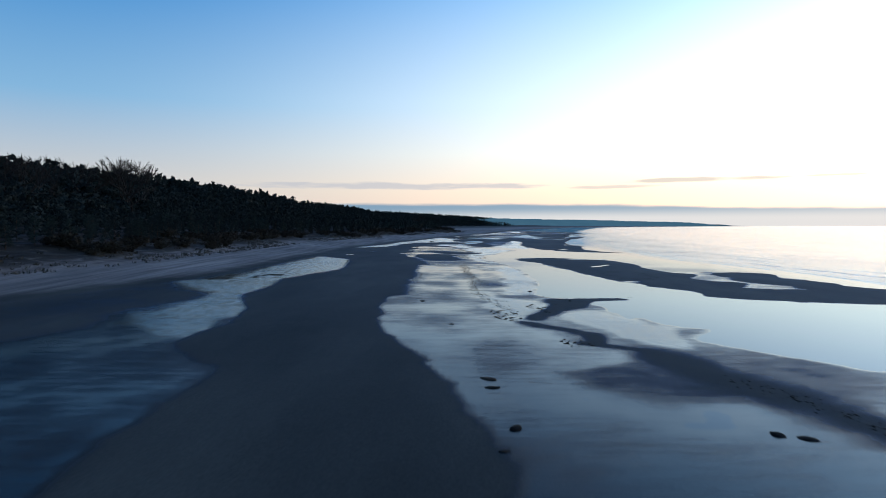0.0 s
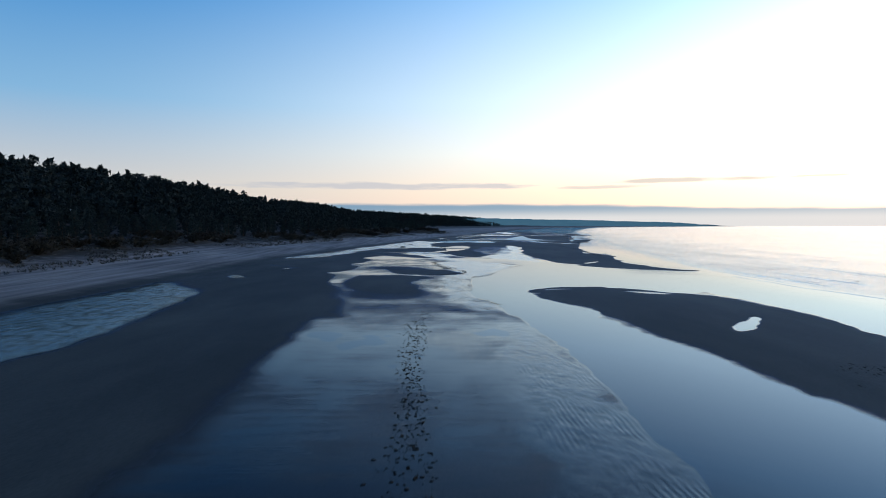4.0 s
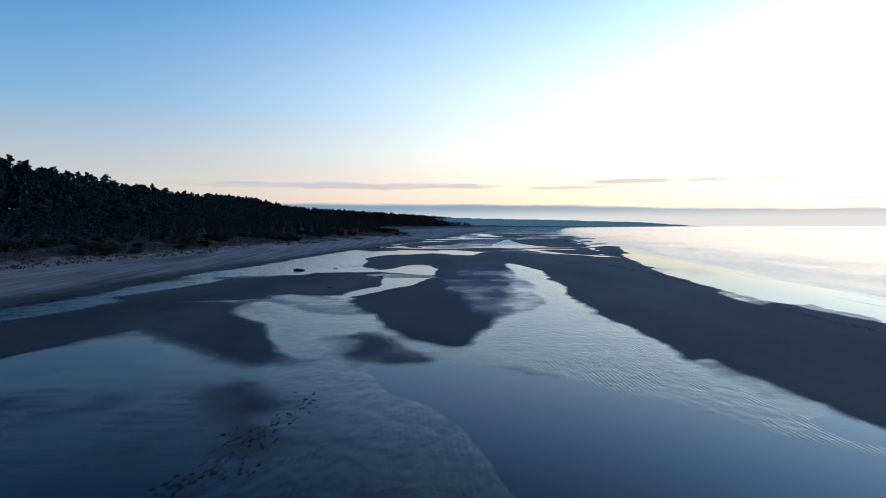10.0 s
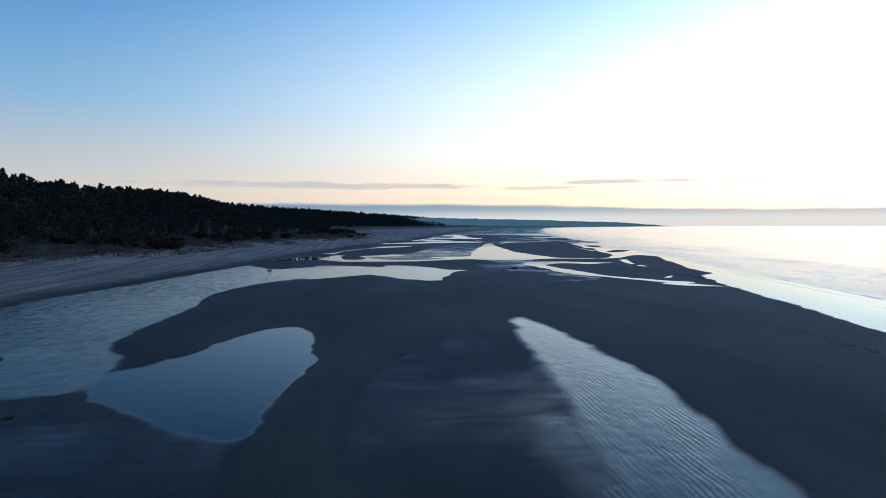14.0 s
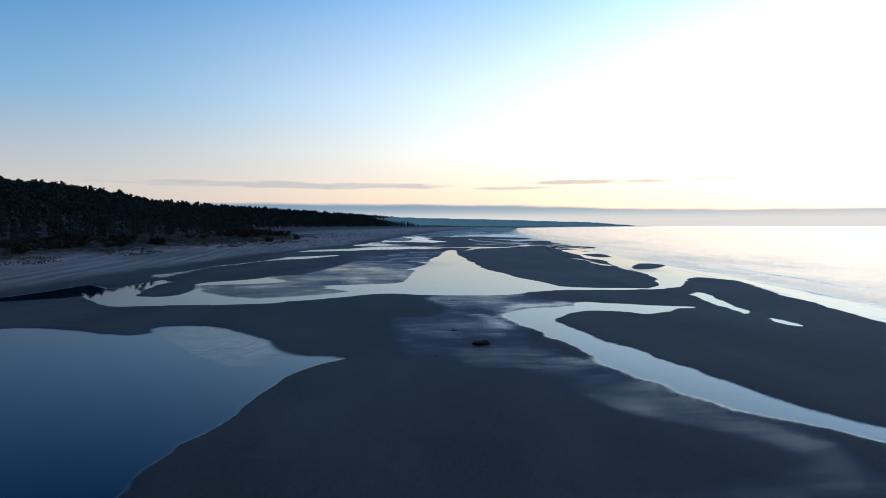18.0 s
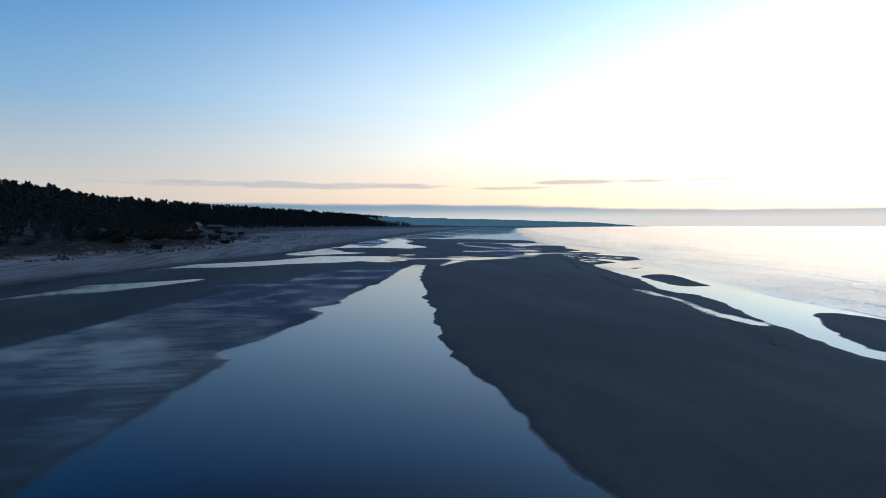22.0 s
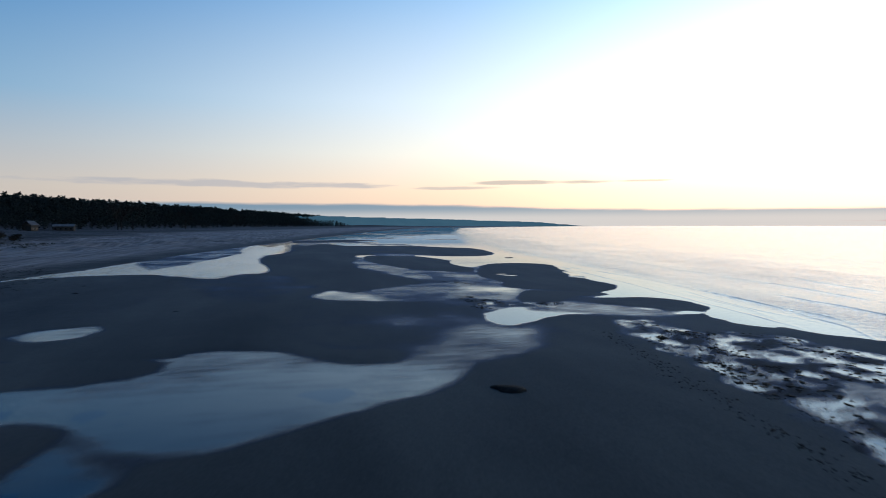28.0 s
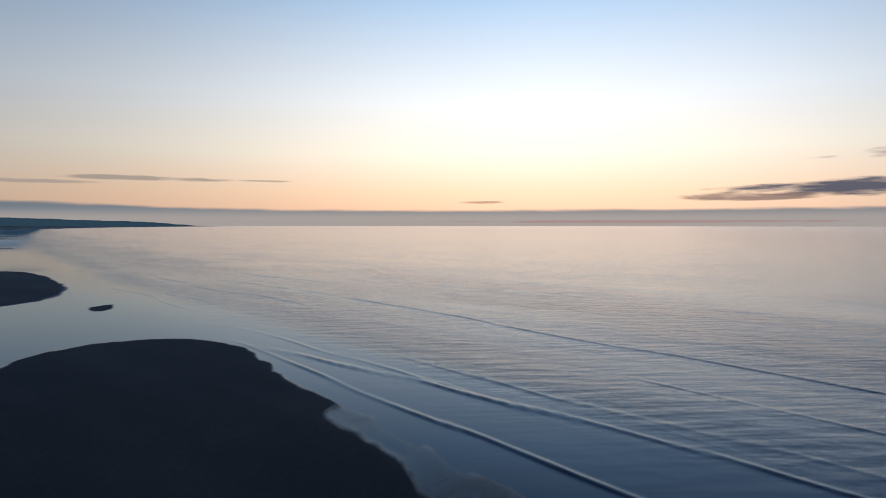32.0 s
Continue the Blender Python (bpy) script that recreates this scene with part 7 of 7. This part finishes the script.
# dry grass on the foredune
gy_ = rng.uniform(30, 640, 9000)
gd = rng.uniform(0.5, 1.0, 9000) * forest_depth(gy_)
gx_ = beach_line(gy_) - gd
ok = value_noise(gx_ / 9.0, gy_ / 14.0, 51, 4) > -0.15
gx_, gy_ = gx_[ok][:6000], gy_[ok][:6000]
order = np.argsort(gy_)
gx_, gy_ = gx_[order], gy_[order]
gz_ = flats_height(np.column_stack([gx_, gx_]), np.column_stack([gy_, gy_]))[:, 0]
base = np.repeat(np.stack([gx_, gy_, gz_], -1), 5, 0) + rng.normal(size=(5 * len(gx_), 3)) * (0.25, 0.25, 0.0)
lean = rng.normal(size=base.shape) * (0.22, 0.22, 0.0) + (0, 0, 0.42)
wide = rng.normal(size=base.shape) * (0.05, 0.05, 0.0)
blades = np.stack([base - wide, base + wide, base + lean], 1).reshape(-1, 3)
grass = mesh_object("marram_grass", blades, np.arange(len(blades)).reshape(-1, 3), GRASS)
tagged(grass, "sparse tufts of dry marram grass on the foredune", "grass", kind="stuff")


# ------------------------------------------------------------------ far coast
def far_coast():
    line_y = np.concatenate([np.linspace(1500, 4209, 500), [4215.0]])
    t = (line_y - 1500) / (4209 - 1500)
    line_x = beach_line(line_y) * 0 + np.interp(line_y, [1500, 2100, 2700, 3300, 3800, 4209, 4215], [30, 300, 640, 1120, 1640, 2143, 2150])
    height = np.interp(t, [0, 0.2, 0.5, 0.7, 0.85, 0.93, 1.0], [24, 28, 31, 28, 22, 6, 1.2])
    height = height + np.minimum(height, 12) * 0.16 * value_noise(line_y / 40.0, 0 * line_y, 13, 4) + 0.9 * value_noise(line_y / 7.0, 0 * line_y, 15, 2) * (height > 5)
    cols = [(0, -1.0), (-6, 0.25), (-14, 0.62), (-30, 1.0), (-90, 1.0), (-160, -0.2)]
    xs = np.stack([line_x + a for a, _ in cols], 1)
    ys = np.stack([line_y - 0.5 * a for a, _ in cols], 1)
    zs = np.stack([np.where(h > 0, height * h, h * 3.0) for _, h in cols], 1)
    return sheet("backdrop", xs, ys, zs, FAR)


tagged(far_coast(), "distant wooded headland, with blue evening haze painted in", "headland", kind="structure")


# ------------------------------------------------------------------ houses in the clearing
def box(bm, x0, x1, y0, y1, z0, z1):
    v = [bm.verts.new((x, y, z)) for z in (z0, z1) for x, y in ((x0, y0), (x1, y0), (x1, y1), (x0, y1))]
    for f in ((3, 2, 1, 0), (4, 5, 6, 7), (0, 1, 5, 4), (1, 2, 6, 5), (2, 3, 7, 6), (3, 0, 4, 7)):
        bm.faces.new([v[k] for k in f])


def gable_roof(bm, x0, x1, y0, y1, z0, z1, thick=0.25):
    ym = (y0 + y1) / 2
    ring = [(y0, z0), (ym, z1), (y1, z0), (y1, z0 + thick), (ym, z1 + thick), (y0, z0 + thick)]
    a = [bm.verts.new((x0, y, z)) for y, z in ring]
    b = [bm.verts.new((x1, y, z)) for y, z in ring]
    for k in range(6):
        j = (k + 1) % 6
        bm.faces.new((a[k], a[j], b[j], b[k]))
    bm.faces.new((a[0], a[5], a[4], a[1]))
    bm.faces.new((a[1], a[4], a[3], a[2]))
    bm.faces.new((b[1], b[4], b[5], b[0]))
    bm.faces.new((b[2], b[3], b[4], b[1]))


PLASTER = plain("pale_grey_roof_sheet", (0.16, 0.16, 0.165), (0.26, 0.26, 0.265), 0.7, rough=0.6)
TIMBER = plain("dark_weathered_timber", (0.05, 0.04, 0.035), (0.10, 0.085, 0.07), 0.8)
ROOFING = plain("grey_roof_sheet", (0.07, 0.07, 0.075), (0.14, 0.14, 0.15), 0.5, rough=0.5)
PANE = plain("dark_window_glass", (0.01, 0.012, 0.016), (0.02, 0.024, 0.03), 0.3, rough=0.08, spec=0.5, bump=0.02)


def house(x, y, turn, long, deep, wall_h, roof_h, wall_mat, label, roof_mat=None):
    root = new("beach_house")
    bm = bmesh.new()
    box(bm, -long / 2, long / 2, -deep / 2, deep / 2, -0.6, wall_h)
    part("wall", bm, wall_mat, root)
    bm = bmesh.new()
    gable_roof(bm, -long / 2 - 0.4, long / 2 + 0.4, -deep / 2 - 0.5, deep / 2 + 0.5, wall_h - 0.1, wall_h + roof_h)
    part("roof", bm, roof_mat or ROOFING, root)
    for k in range(max(2, int(long / 2.6))):
        cx = -long / 2 + (k + 0.5) * long / max(2, int(long / 2.6))
        bm = bmesh.new()
        box(bm, cx - 0.55, cx + 0.55, -deep / 2 - 0.06, -deep / 2 + 0.02, 0.9, 2.0)
        win = part("window", bm, TIMBER, root)
        bm = bmesh.new()
        box(bm, cx - 0.45, cx + 0.45, -deep / 2 - 0.075, -deep / 2 - 0.064, 1.0, 1.9)
        part("pane", bm, PANE, win)
    root.matrix_basis = pose(x, y, float(land_height(float(beach_line(y)) - x, y)) - 0.3, 0, 0, turn)
    tagged(root, label, "house")


house(-60, 872, 8, 11.5, 6.0, 3.0, 1.1, TIMBER, "long low timber house with a pale roof by the woods", PLASTER)
house(-66, 836, 74, 6.0, 5.2, 3.6, 2.4, TIMBER, "small dark timber cabin with a steep gable")


# ------------------------------------------------------------------ stones on the flats
def stone(x, y, size, flat=0.55, seed=0, z=0.0):
    bm = bmesh.new()
    bmesh.ops.create_icosphere(bm, subdivisions=3, radius=1.0)
    off = Vector((seed * 3.7, seed * 1.9, seed * 5.3))
    for v in bm.verts:
        d = 1 + 0.34 * noise.noise(v.co * 1.1 + off) + 0.14 * noise.noise(v.co * 3.1 + off)
        v.co = Vector((v.co.x * d * size * 1.25, v.co.y * d * size * 0.85, v.co.z * d * size * flat))
    for f in bm.faces:
        f.smooth = True
    ob = part("boulder" if size > 0.45 else "stone", bm, STONE)
    ob.matrix_basis = pose(x, y, z + size * flat * 0.35, 0, 0, (seed * 47) % 180 - 90)
    tagged(ob, "dark wet boulder half sunk in the tidal flat" if size > 0.45 else "small dark wet stone on the tidal flat", "stone", "stones on the flats")


STONES = ((2.1, 26.8, 0.48), (2.15, 25.4, 0.36), (2.5, 20.2, 0.34), (-1.9, 54.8, 0.42), (0.6, 41.9, 0.24), (0.3, 56.2, 0.2), (9.2, 62.5, 0.36),
          (11.2, 19.6, 0.33), (12.0, 19.2, 0.42), (1.9, 18.1, 0.26), (20.0, 42.0, 0.22), (0.6, 253.2, 0.55), (-4.5, 249.3, 0.95), (5.1, 252.7, 0.2),
          (8.4, 238.0, 0.5), (7.0, 243.1, 0.4), (3.3, 223.1, 0.4), (42.4, 314.2, 0.68), (38.8, 313.3, 0.22), (41.6, 319.0, 0.28),
          (40.8, 318.0, 0.2), (41.5, 317.0, 0.2), (39.3, 311.4, 0.2), (88.1, 461.2, 0.85), (-18.3, 152.0, 0.22), (58.0, 133.8, 0.4),
          (24.2, 520.0, 0.4), (58.5, 505.0, 0.35), (70.5, 489.0, 0.3), (57.0, 513.0, 0.3))
for k, (x, y, size) in enumerate(STONES):
    size *= 0.72
    stone(x, y, size, 0.17 + 0.2 * ((k * 7) % 5) / 4, k + 1, max(0.0, ground_at(x, y)) - 0.04)


# ------------------------------------------------------------------ seaweed that the tide left
LUMPS = []


def lump_template(seed):
    bm = bmesh.new()
    bmesh.ops.create_icosphere(bm, subdivisions=1, radius=1.0)
    off = Vector((seed * 2.3, seed * 7.1, seed))
    for v in bm.verts:
        v.co *= 1 + 0.55 * noise.noise(v.co * 1.7 + off)
    vs = np.array([v.co[:] for v in bm.verts])
    fs = np.array([[v.index for v in f.verts] for f in bm.faces])
    bm.free()
    return vs, fs


CLODS = [lump_template(k) for k in range(8)]


def scatter(points, rng, lo, hi, flat, patch=0.0):
    """Clods at the given places, gathered into LUMPS."""
    for x, y in points:
        vs, fs = CLODS[int(rng.integers(0, 8))]
        s = lo + (hi - lo) * rng.random() ** 2.2
        a = rng.uniform(0, 2 * math.pi)
        v = vs * (s * rng.uniform(0.9, 1.8), s, s * flat)
        v = np.stack([v[:, 0] * math.cos(a) - v[:, 1] * math.sin(a) + x, v[:, 0] * math.sin(a) + v[:, 1] * math.cos(a) + y, v[:, 2]], -1)
        LUMPS.append((v, fs))


def wrack(points, dense=9.0, small=0.02, large=0.15):
    rng = np.random.default_rng(len(LUMPS) + 3)
    ring = smooth_ring(points)
    lo, hi = ring.min(0), ring.max(0)
    n = int(min(5200, dense * (hi[0] - lo[0]) * (hi[1] - lo[1])))
    p = rng.uniform(lo, hi, (n, 2))
    keep = (ring_distance(ring, p[:, 0], p[:, 1]) > 0) & (value_noise(p[:, 0] / 1.6, p[:, 1] / 2.4, 7, 3) > -0.1)
    scatter(p[keep], rng, small, large, 0.16)


def trail(points):
    rng = np.random.default_rng(len(LUMPS) + 5)
    p = np.array(points)
    for a, b in zip(p[:-1], p[1:]):
        n = int(14.0 * np.linalg.norm(b - a)) + 2
        t = rng.uniform(0, 1, n)
        scatter(a + (b - a) * t[:, None] + rng.normal(size=(n, 2)) * 0.35, rng, 0.02, 0.075, 0.22)


def crust(points):
    wrack(points, 14.0, 0.015, 0.07)


wrack([(3.7, 50.3), (6.0, 52.1), (8.6, 54.0), (7.2, 47.0), (5.1, 42.4), (4.0, 43.4)])
wrack([(7.0, 36.5), (8.5, 35.9), (9.1, 34.2), (7.3, 33.9)])
wrack([(6.5, 45.3), (8.0, 50.4), (9.6, 54.5), (9.4, 56.2), (12.4, 56.2), (17.7, 56.6), (14.3, 54.8), (12.1, 50.9), (10.9, 48.3), (9.4, 47.1), (8.2, 45.3)])
wrack([(15.5, 154.8), (16.0, 157.0), (17.2, 159.9), (19.3, 161.7), (17.7, 158.3), (16.2, 155.5)])
wrack([(5.5, 161.2), (8.1, 153.9), (9.8, 151.1), (9.9, 146.5), (6.6, 143.1), (4.9, 143.4), (8.7, 145.9), (9.1, 150.3)])
wrack([(1.2, 144.3), (3.0, 142.7), (4.9, 138.4), (2.7, 141.7)])
wrack([(102.1, 477.0), (104.2, 475.5), (103.2, 471.3), (107.4, 470.0), (109.0, 468.2), (109.1, 466.4), (97.7, 458.2), (98.2, 460.6), (99.2, 463.9), (99.4, 467.0), (100.5, 472.1)])
wrack([(102.3, 474.4), (104.6, 470.6), (107.9, 468.5), (109.1, 464.3), (109.2, 460.0), (108.2, 457.5), (104.7, 457.5), (101.8, 458.9), (99.5, 453.8), (99.5, 450.7), (98.1, 447.7), (94.3, 444.4), (95.0, 446.4), (95.7, 449.8), (96.4, 453.9), (98.9, 462.2)])
wrack([(94.0, 493.2), (96.8, 493.4), (97.1, 489.3), (98.3, 487.6), (99.2, 486.1), (96.4, 485.4), (93.9, 483.4), (93.8, 485.7), (95.4, 487.8)])
wrack([(100.1, 487.3), (101.4, 487.6), (102.6, 486.2), (101.9, 485.1), (100.4, 486.1)])
wrack([(95.3, 494.5), (97.9, 491.9), (99.2, 486.9), (96.6, 483.9), (94.0, 484.7)])
wrack([(97.0, 508.2), (100.0, 510.0), (102.7, 509.6), (101.9, 506.0), (100.0, 503.5), (98.2, 505.2)])
wrack([(9.8, 59.4), (10.2, 57.0), (12.8, 57.0), (16.7, 58.2), (19.5, 58.7), (19.1, 57.6), (15.2, 55.3), (12.3, 55.8), (9.4, 55.3), (9.0, 57.2)])
wrack([(96.6, 488.3), (97.4, 487.1), (98.2, 486.3), (97.0, 485.7), (96.0, 485.8), (95.9, 486.8)])
wrack([(100.1, 487.2), (101.5, 486.9), (102.9, 486.3), (102.3, 485.1), (100.8, 485.0), (100.4, 485.8), (99.7, 486.6)])
wrack([(5.1, 169.6), (7.6, 160.3), (9.7, 152.9), (10.2, 148.0), (9.2, 144.5), (6.6, 143.2), (3.4, 143.3), (3.1, 144.4), (6.1, 144.3), (8.2, 146.5), (8.4, 149.8), (7.1, 155.6)])
wrack([(35.4, 499.9), (35.7, 517.4), (34.0, 557.2), (48.2, 535.3), (53.2, 504.5), (46.8, 491.4), (41.9, 486.9)])
wrack([(33.5, 466.7), (39.8, 481.9), (45.5, 529.1), (57.8, 607.2), (78.1, 665.1), (65.2, 561.8), (45.8, 505.1), (38.6, 476.0)])
trail([(4.1, 109.0), (3.7, 89.4), (4.2, 78.9), (4.7, 71.0), (4.9, 68.0)])
trail([(3.1, 103.7), (3.6, 80.8), (3.5, 60.7), (5.4, 48.6)])
trail([(12.8, 27.0), (13.9, 24.7), (14.6, 22.7), (14.9, 21.1), (15.2, 19.4)])
trail([(5.8, 176.8), (5.2, 169.4), (5.6, 163.0), (6.6, 158.3), (7.2, 155.2)])
trail([(98.8, 472.5), (94.6, 452.8), (88.3, 433.0), (86.3, 422.8), (84.2, 413.0), (82.8, 406.7), (82.2, 402.7), (82.4, 401.1)])
trail([(81.7, 398.7), (80.7, 390.3), (79.0, 382.9), (77.7, 376.7), (75.2, 370.0)])
trail([(103.2, 472.2), (97.8, 456.0), (94.9, 446.4), (93.7, 441.5), (93.2, 437.1), (92.2, 433.5), (91.6, 430.7)])
trail([(20.3, 164.0), (17.5, 156.7), (15.7, 151.6), (13.8, 146.4), (13.0, 143.8), (11.2, 141.0), (9.9, 139.1)])
trail([(5.0, 172.7), (6.2, 160.4), (8.1, 151.8)])
trail([(7.7, 180.8), (6.9, 178.0), (6.5, 175.2), (6.7, 172.7)])
trail([(47.8, 257.9), (47.0, 230.7), (44.4, 210.2), (42.5, 198.4), (42.7, 192.5)])
trail([(64.3, 302.3), (56.8, 266.0), (52.1, 247.4), (50.0, 239.0)])
crust([(1.7, 136.6), (9.7, 139.5), (9.2, 125.7), (9.5, 119.1), (10.8, 113.1), (10.9, 109.3), (8.2, 109.3), (6.6, 113.9), (6.0, 120.3), (4.6, 124.3), (3.7, 121.5)])
crust([(2.7, 66.7), (4.2, 63.4), (5.0, 56.2), (7.1, 54.5), (9.2, 54.5), (8.2, 50.4), (6.2, 50.4), (4.8, 54.5), (3.0, 58.3)])
crust([(94.9, 494.6), (96.2, 493.1), (97.1, 491.8), (97.3, 489.4), (98.0, 487.5), (96.3, 489.0), (95.1, 492.2)])
crust([(24.1, 90.8), (29.0, 88.0), (29.7, 79.8), (24.7, 73.1), (23.2, 78.3), (22.7, 83.6)])
starts = np.cumsum([0] + [len(v) for v, _ in LUMPS[:-1]])
weed_v = np.concatenate([v for v, _ in LUMPS])
weed_f = np.concatenate([f + s for (_, f), s in zip(LUMPS, starts)])
# set the clods on the sand, cell by cell
solo = np.array([v.mean(0)[:2] for v, _ in LUMPS])
rank = np.argsort(solo[:, 1])
sx, sy = solo[rank, 0], solo[rank, 1]
height = np.zeros(len(solo))
height[rank] = flats_height(np.column_stack([sx, sx]), np.column_stack([sy, sy]))[:, 0]
weed_v[:, 2] += np.repeat(np.maximum(height, -0.02), [len(v) for v, _ in LUMPS]) + 0.005
weed = mesh_object("seaweed_wrack", weed_v, weed_f, WEED)
tagged(weed, "black clods of seaweed left along the tide lines", "seaweed", kind="stuff")
